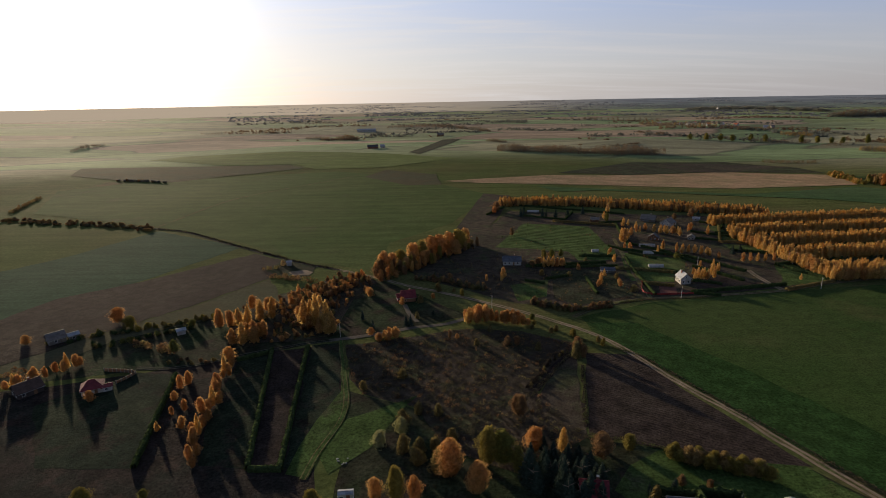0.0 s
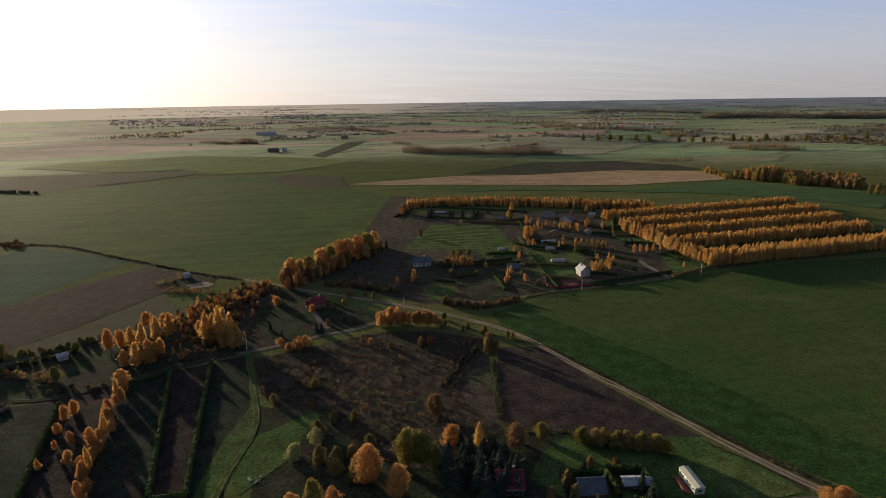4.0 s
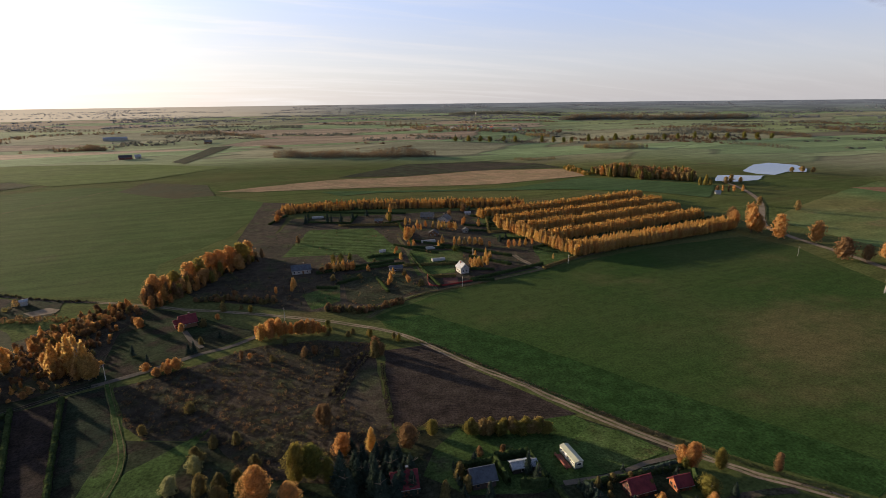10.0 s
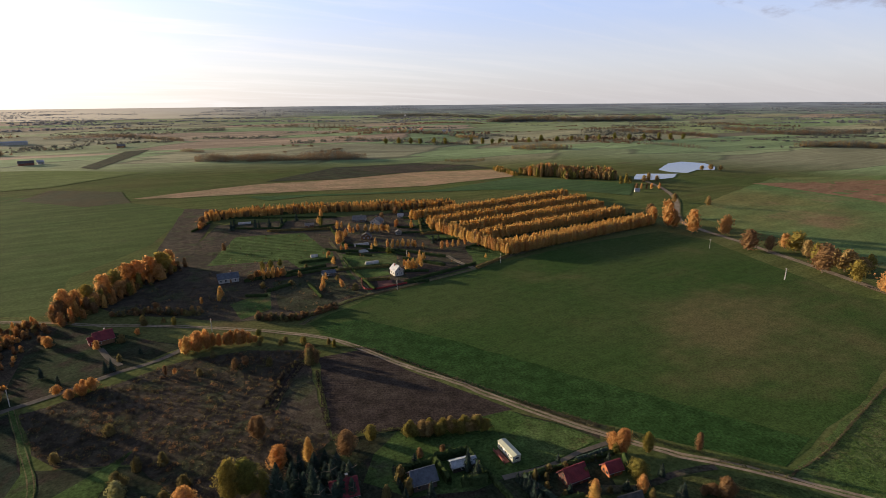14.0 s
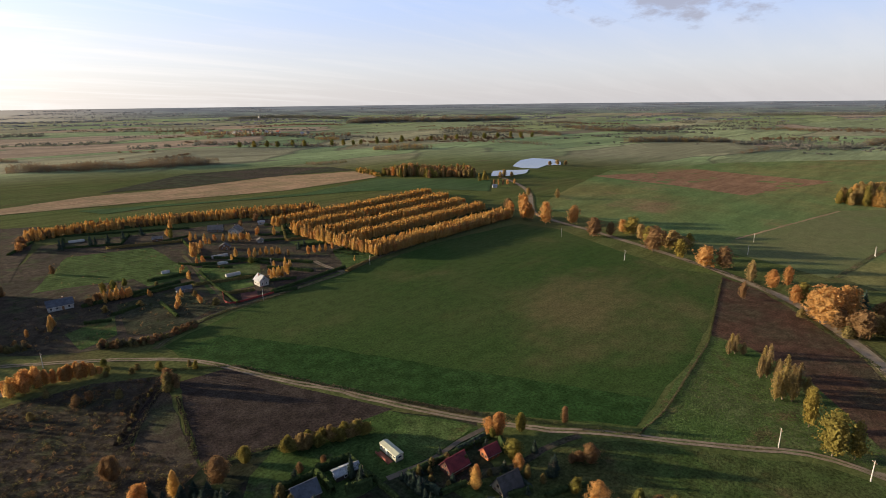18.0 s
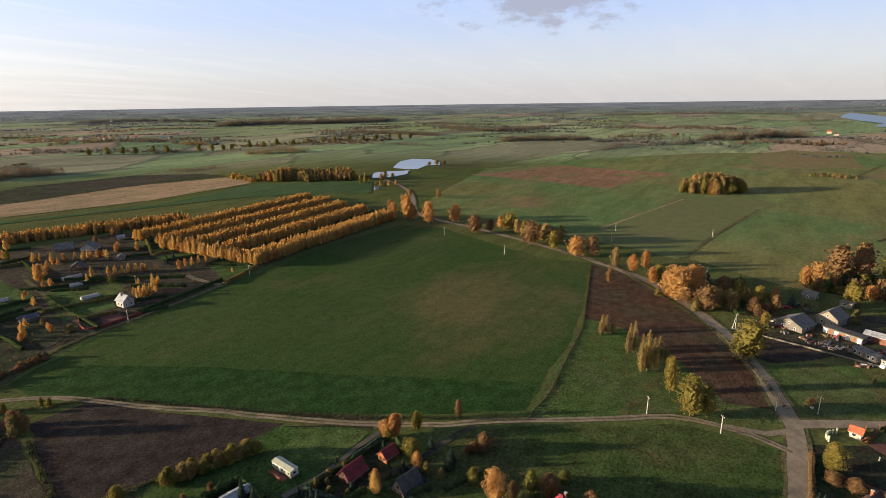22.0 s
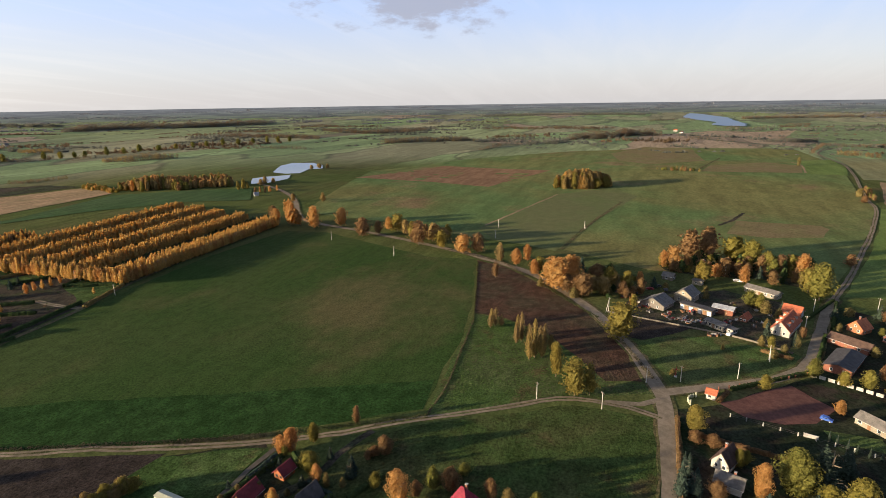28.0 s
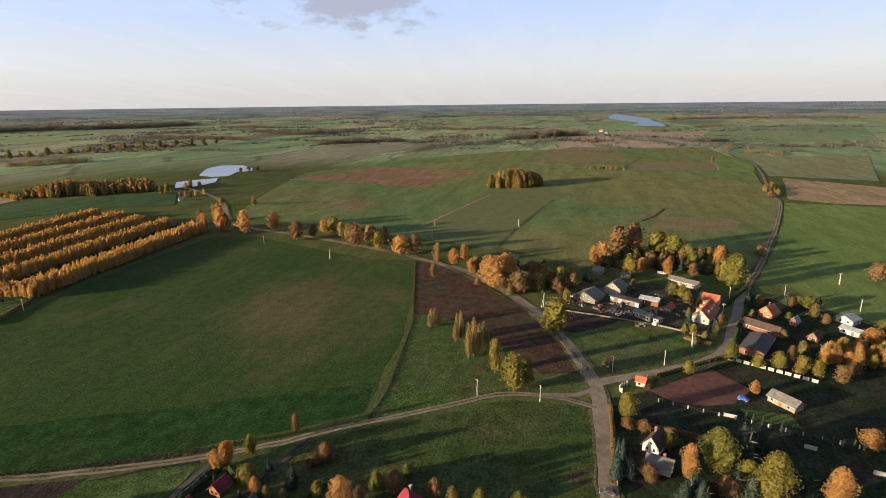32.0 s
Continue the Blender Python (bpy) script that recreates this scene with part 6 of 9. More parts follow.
for i, (points, mat, label) in enumerate(((PLOT_A, "weeds", "shaded green garden lawn"), (PLOT_B, "lawn", "green lawn beside a small greenhouse"), (PLOT_C, "weeds", "garden plot of grass and weeds"),
                                         (PLOT_D, "lawn", "garden lawn before a greenhouse"), (PLOT_E, "weeds", "hedged green garden plot"), (PLOT_F, "weeds", "hedged green garden plot"),
                                         (PLOT_G, "lawn", "hedged green garden plot"), (PLOT_H, "dark", "brown neglected garden plot"), (PLOT_I, "plough", "dug brown garden bed"),
                                         # the last plot paints a sunlit patch as lighter grass
                                         (PLOT_J, "court", "reddish bare garden bed"), (PLOT_K, "weeds", "rough lawn beside the dirt track, sunlight painted in lighter green"))):
    sheet("garden_plot", points, M[mat], 3 + i * 0.05, label, "garden plot", amount=0.3)
for points in (WATER_POND_A, WATER_POND_B):
    sheet("water", points, M["water"], 3, "still pond reflecting the pale sky", "pond", amount=1.0)
for points, mat, label in ((PLOT_BROWN, "scrub", "brown bare streak in a green field"), (PLOT_DEEP, "deep", "dark green strip behind the birch belt"), (PLOT_LINED, "lined", "dark drilled field with fine lines"),
                           (PLOT_WESTGREEN, "bright_west", "bright green field in the hazy west"), (PLOT_WESTDARK, "dull_field", "dull dark fallow in the west"),
                           (PLOT_WESTBROWN, "dull_field", "brown tilled corner of a field"), (PLOT_FARDARK, "dark", "dark ploughed strip near the western farm"), (PLOT_CORNER, "scrub", "brown bare corner beside the tree belt"), (PLOT_SLIVER, "yard_grass", "grass beside the farm track"), (PLOT_TILLED, "meadow_brown", "reddish tilled patch on a pasture hill"), (PLOT_BROWNRIDGE, "meadow_brown", "brown strip on a pasture hill"),
                           (PLOT_SAGE, "sage", "olive pasture paled for haze beyond the farm track"), (PLOT_BEHIND, "meadow_brown", "thin brown plot behind the village trees"), (PLOT_PALE, "pale_green", "far green field paled for haze"), (PLOT_EMERALD, "bright", "small green field beside the track"),
                           (PLOT_WESTSTRIP, "dull_field", "dull olive-brown stubble beside ploughed land"), (PLOT_GREENSQUARE, "garden", "small dark green fenced plot"), (SANDY, "dirt", "pale sandy clearing beside scrub")):
    sheet("field", points, M[mat], 5.5 if mat == "dirt" else 4, label, "field")
sheet("water", WATER_LAKE, M["lake"], 85, "distant lake between wooded shores", "lake", amount=6.0)

for name, points, width, mat, label in (
    ("road", ROAD_ASPHALT, 5.2, "asphalt", "worn grey-brown village road"),
    ("road", ROAD_GRAVEL, 4.6, "dirt", "pale gravel road lined with autumn trees"),
    ("road", ROAD_LANE, 4.4, "asphalt", "grey-brown lane curving into the village"),
    ("road", ROAD_TRACK_EAST, 3.2, "dirt", "pale farm track running up the fields"),
    ("road", ROAD_TRACK, 2.7, "dirt", "long pale dirt track between fields"),
    ("road", ROAD_TRACK_WEST, 2.6, "rank", "faint rutted field track with dark grass"),
    ("road", ROAD_SPUR, 2.6, "dirt", "short dirt spur at the road junction"),
    ("road", ROAD_LEFT_ROAD, 2.8, "lane", "narrow grey lane past gardens"),
    ("road", ROAD_LEFT_TRACK, 2.4, "holding", "faint rutted grass track past gardens"),
    ("road", ROAD_FARM_TRACK, 2.2, "yard_grass", "grassy rutted farm track"),
    ("road", ROAD_GARDEN_LANE, 3.0, "verge", "grassy lane along the garden plots"),
    ("road", ROAD_GARDEN_PATH, 3.2, "dirt", "bare earth path between garden plots"),
    ("road", ROAD_GARDEN_PATH_B, 2.6, "verge", "worn grass path through the gardens"),
    ("road", ROAD_CABIN_LANE, 1.8, "lane", "narrow dirt lane between cabins"),
    ("road", ROAD_CABIN_LANE_B, 2.4, "yard", "narrow brown lane between cabins"),
    ("road", ROAD_DRIVE, 2.4, "lane", "pale driveway to the red-roofed house"),
):
    road = ribbon(name, points, width, M[mat], 5, label)
    if mat == "dirt" and width in (2.7, 3.2):
        ribbon("grass_strip", points, 0.6, M["verge"], 6, parent=road, wobble=0.3)
    if name == "road" and width > 3.5:
        for side in (-1, 1):
            ribbon("verge", points, 1.3, M["verge"], 4, parent=road, side=side * (width / 2 + 0.5), wobble=0.6)
    if mat in ("verge", "yard_grass", "holding", "rank"):
        for side in (-1, 1):
            ribbon("rut", points, 0.3, M["verge" if mat == "yard_grass" else "lane"], 6, parent=road, side=side * 0.75, wobble=0.1)


def ridges(line, sides, gap, spread, outline, mat, layer, label, seed, high=0.3):
    """Plough ridges side by side along a line, inside the field's outline: low earthen folds, uneven and broken."""
    rng = random.Random(seed)
    path = smooth_line(line, 3.0)
    verts, faces = [], []
    for n in range(sides):
        off, last, wave = spread + gap * n, None, rng.uniform(0, 6)
        for i, p in enumerate(path):
            d = (path[min(i + 1, len(path) - 1)] - path[max(i - 1, 0)]).normalized()
            s = Vector((-d.y, d.x))
            c = p + s * (off + (0.10 * math.sin(i * 0.21 + wave) + rng.uniform(-0.03, 0.03)) * gap)
            if not inside(outline, c.x, c.y):
                last = None
                continue
            z, h = lifted(c.x, c.y, layer), high * rng.uniform(0.75, 1.2)
            w = gap * rng.uniform(0.36, 0.42)
            for e, k in ((-1, 0.0), (-0.2, h), (0.25, h * 0.9), (1, 0.0)):
                q = c + s * (w * e)
                verts.append((q.x, q.y, z + k))
            b = len(verts) - 4
            if last is not None:
                faces += [(last + k, last + k + 1, b + k + 1, b + k) for k in range(3)]
            last = b
    ob = mesh_object("furrows", verts, faces, M[mat])
    tagged(ob, label, "furrows", kind="stuff")


# ---- trees ----
def sprays(rng, centres, radii, count, size):
    """Many small folded leaf sprays scattered through round lobes, as vertices and faces."""
    pick = rng.integers(0, len(centres), count)
    d = rng.normal(size=(count, 3))
    d /= np.linalg.norm(d, axis=1, keepdims=True)
    c = np.asarray(centres)[pick] + d * (np.asarray(radii)[pick] * rng.uniform(0.35, 1.0, (count, 1)) ** 0.5)
    return folded(rng, c, d, size)


def folded(rng, c, d, size):
    """A folded leaf spray at each point c, turned loosely away from the direction d."""
    count = len(c)
    verts = np.zeros((count * 4, 3))
    a = rng.normal(size=(count, 3)) + d * 0.3
    a /= np.linalg.norm(a, axis=1, keepdims=True)
    b = np.cross(a, d + rng.normal(size=(count, 3)) * 0.8)
    b /= np.linalg.norm(b, axis=1, keepdims=True) + 1e-6
    s = size * rng.uniform(0.55, 1.25, (count, 1))
    fold = np.cross(a, b) * s * 0.35
    verts[0::4] = c - a * s * 0.6
    verts[1::4] = c - b * s * 0.5 + fold
    verts[2::4] = c + a * s * 0.6
    verts[3::4] = c + b * s * 0.5 + fold
    k = np.arange(count)[:, None] * 4
    faces = np.concatenate([k + [0, 1, 2], k + [0, 2, 3]])
    return verts, faces


# crown outlines for a tree ten metres high: foot, top, widest radius, and how full the leaves are at a share t of the height
CROWNS = {
    "birch": (0.5, 10.2, 2.35, lambda t: min(1.0, (t / 0.2) ** 0.5) * (1.0 - t ** 1.7) ** 0.72 * 1.04),
    "round": (0.9, 9.9, 3.6, lambda t: max(0.0, 1.0 - ((t - 0.45) / 0.56) ** 2) ** 0.5),
    "bare": (0.5, 10.2, 2.0, lambda t: min(1.0, (t / 0.3) ** 0.6) * (1.0 - t) ** 0.5 * 1.15),
    "bush": (-0.4, 8.8, 4.6, lambda t: max(0.0, 1.0 - (t / 1.02) ** 2.2) ** 0.5),
    "spruce": (0.2, 10.2, 2.2, lambda t: (1.0 - t) ** 0.85 * (0.86 + 0.14 * math.cos(t * 44))),
}
LEAVES = {"birch": (820, 0.44), "round": (1250, 0.44), "bare": (900, 0.36), "bush": (560, 0.75), "spruce": (560, 0.5)}


def crown_cloud(kind, rng, dense=1.0, size=1.0, solid=True):
    """The leaves of a tree ten metres high: a lumpy inner mass with boughs, under a coat of leaf sprays."""
    foot, top, wide, full = CROWNS[kind]
    many = {"round": 11, "bush": 9, "bare": 10}.get(kind, 16)
    lobes = rng.normal(size=(many, 3))
    lobes[:, 2] *= 0.7
    lobes /= np.linalg.norm(lobes, axis=1, keepdims=True)
    swell = {"round": rng.uniform(0.25, 0.62, many), "bush": rng.uniform(0.2, 0.55, many), "spruce": rng.uniform(0.05, 0.16, many)}.get(kind, rng.uniform(0.14, 0.46, many))
    core = {"round": 0.56, "bush": 0.6, "spruce": 0.8}.get(kind, 0.68)
    lean = rng.normal(size=2) * 0.25

    def reach(t, a):
        up = (t - 0.45) * 1.7
        flat = np.sqrt(np.maximum(0.02, 1 - np.clip(up, -0.99, 0.99) ** 2))
        d = np.stack([np.cos(a) * flat, np.sin(a) * flat, up], -1)
        near = np.exp((np.clip(d @ lobes.T, -1, 1) - 1) / 0.06) * swell
        form = np.array([full(float(v)) for v in np.clip(t, 0.0, 0.999)])
        return wide * form * (core + near.max(-1))

    def at(t, a, r):
        return np.stack([np.cos(a) * r + lean[0] * t, np.sin(a) * r + lean[1] * t, foot + t * (top - foot)], -1)

    count, leaf = LEAVES[kind]
    count = int(count * dense)
    t = rng.uniform(0, 1, count * 3)
    form = np.array([full(float(v)) for v in t])
    t = t[rng.uniform(0, 1, len(t)) < form + 0.08][:count]
    a = rng.uniform(0, 2 * math.pi, len(t))
    r = reach(t, a) * rng.uniform(0.66, 1.16, len(t))
    c = at(t, a, r)
    d = np.stack([np.cos(a), np.sin(a), (t - 0.4) * 1.2], -1)
    verts, faces = folded(rng, c, d, leaf * size)
    if not solid:
        return verts, faces
    # the inner mass
    sides, rows = (13, 9) if dense > 0.5 else ((8, 5) if dense > 0.025 else (5, 3))
    inner = {"bare": 0.5, "spruce": 0.74}.get(kind, 0.74)
    ts, ang = np.meshgrid((np.arange(rows) + 0.35) / rows, np.arange(sides) * 2 * math.pi / sides, indexing="ij")
    ts, ang = ts.ravel(), ang.ravel() + ts.ravel() * 2.0
    hull = at(ts, ang, reach(ts, ang) * inner * rng.uniform(0.78, 1.16, len(ts)))
    hull = np.concatenate([hull, [[lean[0], lean[1], top - 0.35], [0, 0, foot + 0.2]]])
    f = []
    for i in range(rows - 1):
        for k in range(sides):
            p, q = i * sides + k, i * sides + (k + 1) % sides
            f += [(p, q, q + sides), (p, q + sides, p + sides)]
    n, last = rows * sides, (rows - 1) * sides
    for k in range(sides):
        f += [(last + k, last + (k + 1) % sides, n), ((k + 1) % sides, k, n + 1)]
    return np.concatenate([verts, hull]), np.concatenate([faces, np.array(f) + len(verts)])


def wood(kind, rng):
    """A tapered trunk with limbs for a tree ten metres high."""
    verts, faces = [], []

    def limb(p, q, r0, r1, sides=6):
        p, q = Vector(p), Vector(q)
        d = (q - p).normalized()
        u = d.orthogonal().normalized()
        w = d.cross(u)
        b = len(verts)
        for c, r in ((p, r0), (q, r1)):
            for k in range(sides):
                a = 2 * math.pi * k / sides
                verts.append(c + u * math.cos(a) * r + w * math.sin(a) * r)
        for k in range(sides):
            faces.append((b + k, b + (k + 1) % sides, b + sides + (k + 1) % sides, b + sides + k))

    lean = Vector((rng.normal() * 0.2, rng.normal() * 0.2, 0))
    mid, top = Vector((0, 0, 4)) + lean, Vector((0, 0, 9)) + lean * 2
    limb((0, 0, -0.3), mid, 0.17, 0.11)
    limb(mid, top, 0.11, 0.02)
    for i in range(9 if kind != "bush" else 5):
        h = rng.uniform(0.3, 0.85)
        a = rng.uniform(0, 2 * math.pi)
        base = Vector((0, 0, 0)).lerp(mid, h / 0.45) if h < 0.45 else mid.lerp(top, (h - 0.45) / 0.55)
        reach = 2.0 if kind in ("round", "bush") else 1.2
        limb(base, base + Vector((math.cos(a) * reach, math.sin(a) * reach, 1.2)), 0.09, 0.02, 4)
    return verts, faces


SPECIES = {  # shape, leaves, bark, label
    "gold": ("birch", "gold", "birch_bark", "golden orange birch in autumn leaf"),
    "amber": ("round", "amber_leaf", "bark", "round tree in amber orange autumn leaf"),
    "yellow": ("round", "yellow", "bark", "broad tree with dull yellow autumn leaves"),
    "olive": ("round", "olive_leaf", "bark", "round tree still in olive green leaf"),
    "rust": ("round", "rust", "bark", "russet brown autumn tree"),
    "ochre": ("round", "ochre_leaf", "bark", "round tree in ochre brown autumn leaf"),
    "spruce": ("spruce", "spruce", "bark", "dark green pointed spruce"),
    "willow": ("bush", "willow", "bark", "pale grey-green willow shrub"),
    "bare": ("bare", "bare", "bark", "thin half-bare brownish poplar"),
    "bush": ("bush", "bush", "bark", "low dull brown-green bush"),
}
RADIUS = {"birch": 2.4, "round": 3.8, "spruce": 2.2, "bare": 2.4, "bush": 5.0}
FORMS = {}


def tree_forms(kind, fine):
    """Four meshes of trunk and crown for each kind of tree, made once; those near by have finer leaves."""
    key = (kind, fine)
    if key not in FORMS:
        shape, leaf, bark, label = SPECIES[kind]
        made = []
        for i in range(4):
            rng = np.random.default_rng(17 * len(FORMS) + i)
            root = new(kind + "_tree", None)
            v, f = wood(shape, rng)
            mesh_object("trunk", v, f, M[bark], root)
            v, f = crown_cloud(shape, rng, *((0.2, 1.5), (0.5, 1.1), (1.7, 0.62))[fine])
            mesh_object("crown", v.tolist(), f.tolist(), M[leaf], root)
            made.append(root)
        FORMS[key] = [made, set()]
    return FORMS[key]


TREE_NAMES = {"gold": "birch_tree", "amber": "amber_tree", "yellow": "yellow_tree", "olive": "leafy_tree", "ochre": "ochre_tree", "rust": "russet_tree", "spruce": "spruce_tree", "willow": "willow_shrub",
              "bare": "poplar_tree", "bush": "bush"}
tree_rng = random.Random(5)


def plant(kind, x, y, h, r, group="", label=""):
    """One tree of that kind, h metres high and r metres in radius."""
    if kind == "gold" and r > 0.3 * h:
        kind = "amber"
    made, used = tree_forms(kind, (math.hypot(x, y) < 170) + (math.hypot(x, y) < 330))
    i = tree_rng.randrange(len(made))
    wide = r / RADIUS[SPECIES[kind][0]] * (1.25 if kind == "spruce" and h > 5 else 1.15 if SPECIES[kind][0] == "round" and h > 14 else 1.0)
    tall = h / 10
    wide = min(max(wide, tall * 0.45), tall * 1.9)
    m = pose(x, y, land(x, y) - 0.05, 0, 0, tree_rng.uniform(0, 360)) @ Matrix.Diagonal((wide, wide * tree_rng.uniform(0.9, 1.1), tall, 1))
    if i in used:
        ob = copy_thing(made[i], Matrix.Identity(4))
        ob.matrix_basis = m
    else:
        used.add(i)
        ob = made[i]
        ob.matrix_basis = m
    ob.name = TREE_NAMES[kind]
    tagged(ob, label or SPECIES[kind][3], "tree" if kind not in ("bush", "willow") else "bush", group)
    return ob


def grove(name, spots, kinds, label, category="trees", dense=0.5, size=1.35, seed=2, forms=4):
    """A wood whose trees cannot be counted: crowns and trunks joined, kind by kind. spots: x, y, height, radius."""
    rng = np.random.default_rng(seed)
    root = None
    groups = {}
    for s in spots:
        groups.setdefault(kinds[rng.integers(len(kinds))], []).append(s)
    for kind, members in groups.items():
        shape, leaf, bark, _ = SPECIES[kind] if kind in SPECIES else ("round", kind, "bark", "")
        shapes = [crown_cloud(shape, rng, dense, size, dense > 0.05) for _ in range(forms)]
        vs, fs, base = [], [], 0
        for x, y, h, r in members:
            v, f = shapes[rng.integers(forms)]
            a = rng.uniform(0, 2 * math.pi)
            w = r / RADIUS[shape]
            q = np.empty_like(v)
            q[:, 0] = x + w * (v[:, 0] * math.cos(a) - v[:, 1] * math.sin(a))
            q[:, 1] = y + w * (v[:, 0] * math.sin(a) + v[:, 1] * math.cos(a))
            q[:, 2] = land(x, y) - 0.12 * h + v[:, 2] * h * 0.112
            vs.append(q)
            fs.append(f + base)
            base += len(v)
        ob = mesh_object(name, np.concatenate(vs).tolist(), np.concatenate(fs).tolist(), M[leaf])
        tagged(ob, label, category, kind="stuff")
        root = root or ob
    return root


def along(points, step, spread=0.0, seed=4, h=(8, 12), r=(2, 3)):
    """Spots for trees in a row along a line."""
    rng = random.Random(seed)
    out = []
    for p in smooth_line(points, step):
        out.append((p.x + rng.uniform(-spread, spread), p.y + rng.uniform(-spread, spread), rng.uniform(*h), rng.uniform(*r)))
    return out


def inside(points, x, y):
    hit = False
    for i in range(len(points)):
        (x1, y1), (x2, y2) = points[i - 1], points[i]
        if (y1 > y) != (y2 > y) and x < (x2 - x1) * (y - y1) / (y2 - y1) + x1:
            hit = not hit
    return hit


def scattered(points, count, seed=6, h=(1, 2), r=(0.8, 1.4)):
    """Spots spread over a plot."""
    rng = random.Random(seed)
    xs, ys = [p[0] for p in points], [p[1] for p in points]
    out = []
    while len(out) < count:
        x, y = rng.uniform(min(xs), max(xs)), rng.uniform(min(ys), max(ys))
        if inside(points, x, y):
            out.append((x, y, rng.uniform(*h), rng.uniform(*r)))
    return out


ridges(ROAD_ASPHALT[4:], 46, 1.7, 5.0, FIELDS["PLOUGH_EAST"], "plough_east", 2.1, "long plough ridges of red-brown earth", 301, 0.028)
ridges([(22.7, 157.1), (60.5, 132.8), (98.3, 108.5)], 42, 1.3, 0.5, FIELDS["PLOUGH_SOUTH"], "plough", 2.1, "fine plough ridges of dark earth", 302, 0.085)
ridges([(-172, 182), (-134, 256), (-92, 334)], 40, 2.6, -12.0, FIELDS["PLOUGH_WEST"], "plough", 2.1, "faint plough ridges of brown earth", 303, 0.03)
for group, spots in (("trees among the cabins", CABIN_TREES + CABIN_TREES_B), ("trees in the village", VILLAGE_TREES + VILLAGE_TREES_B + LANE_TREES),
                     ("avenue along the road", AVENUE_TREES + MORE_AVENUE), ("trees in the field", FIELD_TREES), ("trees by the western gardens", WEST_TREES + WEST_TREES_B + WEST_TREES_C),
                     ("tree belt by the field", CLUMP_TREES)):
    grow = {"avenue along the road": 1.04, "trees in the village": 0.86}.get(group, 1.0)
    for kind, x, y, h, r in spots:
        kind = "amber" if kind in ("olive", "gold") and group == "tree belt by the field" else kind
        if group == "tree belt by the field":
            h, r = h * 0.62, r * 1.1
        if group == "avenue along the road":
            kind, r = {"gold": "amber", "olive": "ochre"}.get(kind, kind), r * 1.25
        plant(kind, x, y, h * grow, r * grow * 1.05, group)
        if kind == "bare" and group == "trees in the field":
            for dx, dy, k in ((2.6, 2.2, 0.82), (-2.4, 1.6, 0.68), (1.0, -2.8, 0.6)):
                plant(kind, x + dx, y + dy, h * k, r * 0.85, group)
for x, y, h, r in along(ROW_BIRCH_WEST, 2.4, 2.0, 8, (3.5, 8.5), (1.5, 2.3)):
    plant("gold", x, y, h, r, "row of birches")
for x, y, h, r in along(ROW_BIRCH_LEFT, 2.4, 1.2, 9, (4, 7.5), (1.5, 2.2)):
    plant("gold", x, y, h, r, "row of birches")
for x, y, h, r in along(ROW_YELLOW_HEDGE, 1.05, 1.4, 10, (3.2, 5.6), (2.1, 3.2)):
    plant(tree_rng.choice(("yellow", "ochre", "yellow")), x, y, h, r, "overgrown yellow hedge")
for x, y, h, r in scattered(ROW_ORANGE_SCRUB, 115, 11, (2.0, 4.5), (1.2, 2.0)):
    plant(tree_rng.choice(("gold", "gold", "amber", "rust", "bush")), x, y, h, r, "orange scrub by the track")
belt_spots = []
for k in range(3):
    belt_spots += [(x + 3.2 * k, y - 2.6 * k, h, r) for x, y, h, r in along([(-41, 298), (-24, 318), (-4, 346), (16, 372)], 4.6, 2.2, 330 + k, (3.6, 10.5), (1.8, 3.2))]
grove("tree_belt", belt_spots, ("amber", "ochre_leaf", "rust", "yellow", "gold"), "uneven belt of amber and brown trees by the field", "trees", 0.16, 1.3, 335)
for i, (points, wide, h, r, kinds, label) in enumerate((
        ([(47.5, 199.0), (38.8, 187.4), (29.4, 171.6)], 0.7, (1.0, 2.2), (0.8, 1.4), ("dead", "bush", "dead"), "tall withered growth on a ditch bank"),
        ([(-38, 296), (-21, 314), (0, 342), (20, 366)], 6.0, (1.2, 3.2), (1.2, 2.2), ("dead", "rust", "bush", "dead"), "brown undergrowth under the tree belt"),
        ([(-171, 216), (-161, 222), (-150, 227), (-129, 235), (-110, 243)], 2.6, (1.4, 3.4), (1.2, 2.4), ("bush", "olive", "hedge", "bush"), "rough green bushes along the edge of the ploughed field"),
        ([(-150, 212), (-138, 217), (-124, 226), (-115, 232)], 2.2, (1.2, 2.8), (1.0, 2.0), ("hedge", "bush", "olive"), "rough green bushes between western garden plots"),
        ([(-110, 198), (-101, 196), (-93, 198), (-84, 203)], 2.4, (0.8, 1.9), (0.8, 1.5), ("dead", "rust", "bush"), "pale brush heap beside the grass track"),
        ([(-403, 482), (-324, 464), (-285, 452), (-237, 436)], 7.0, (1.0, 3.0), (1.8, 3.4), ("rust", "stalk", "ochre_leaf", "rust"), "russet overgrown hedge between crop fields"),
        ([(-236, 437), (-207, 425), (-160, 387), (-122, 357), (-90, 332), (-66, 318)], 1.2, (0.4, 1.3), (0.6, 1.4), ("dead", "stalk", "bush"), "low withered growth along a field ditch"))):
    grove("shrubs", along(points, 1.3, wide, 340 + i, h, r), kinds, label, "shrubs", 0.1, 2.0, 350 + i)
sheet("field", ORANGE_ZONE, M["scrub"], 2.4, "brown scrubby ground under orange saplings", "field")
grove("saplings", scattered(ORANGE_ZONE, 230, 13, (1.4, 3.6), (0.9, 1.7)), ("rust", "amber", "gold", "rust", "bush"), "thicket of orange and russet saplings", "shrubs", 0.1, 2.3, 14)
for kind, x, y, h, r in ORANGE_TREES + MORE_SPRUCE:
    plant(kind, x, y, h, r, "trees by the western gardens")
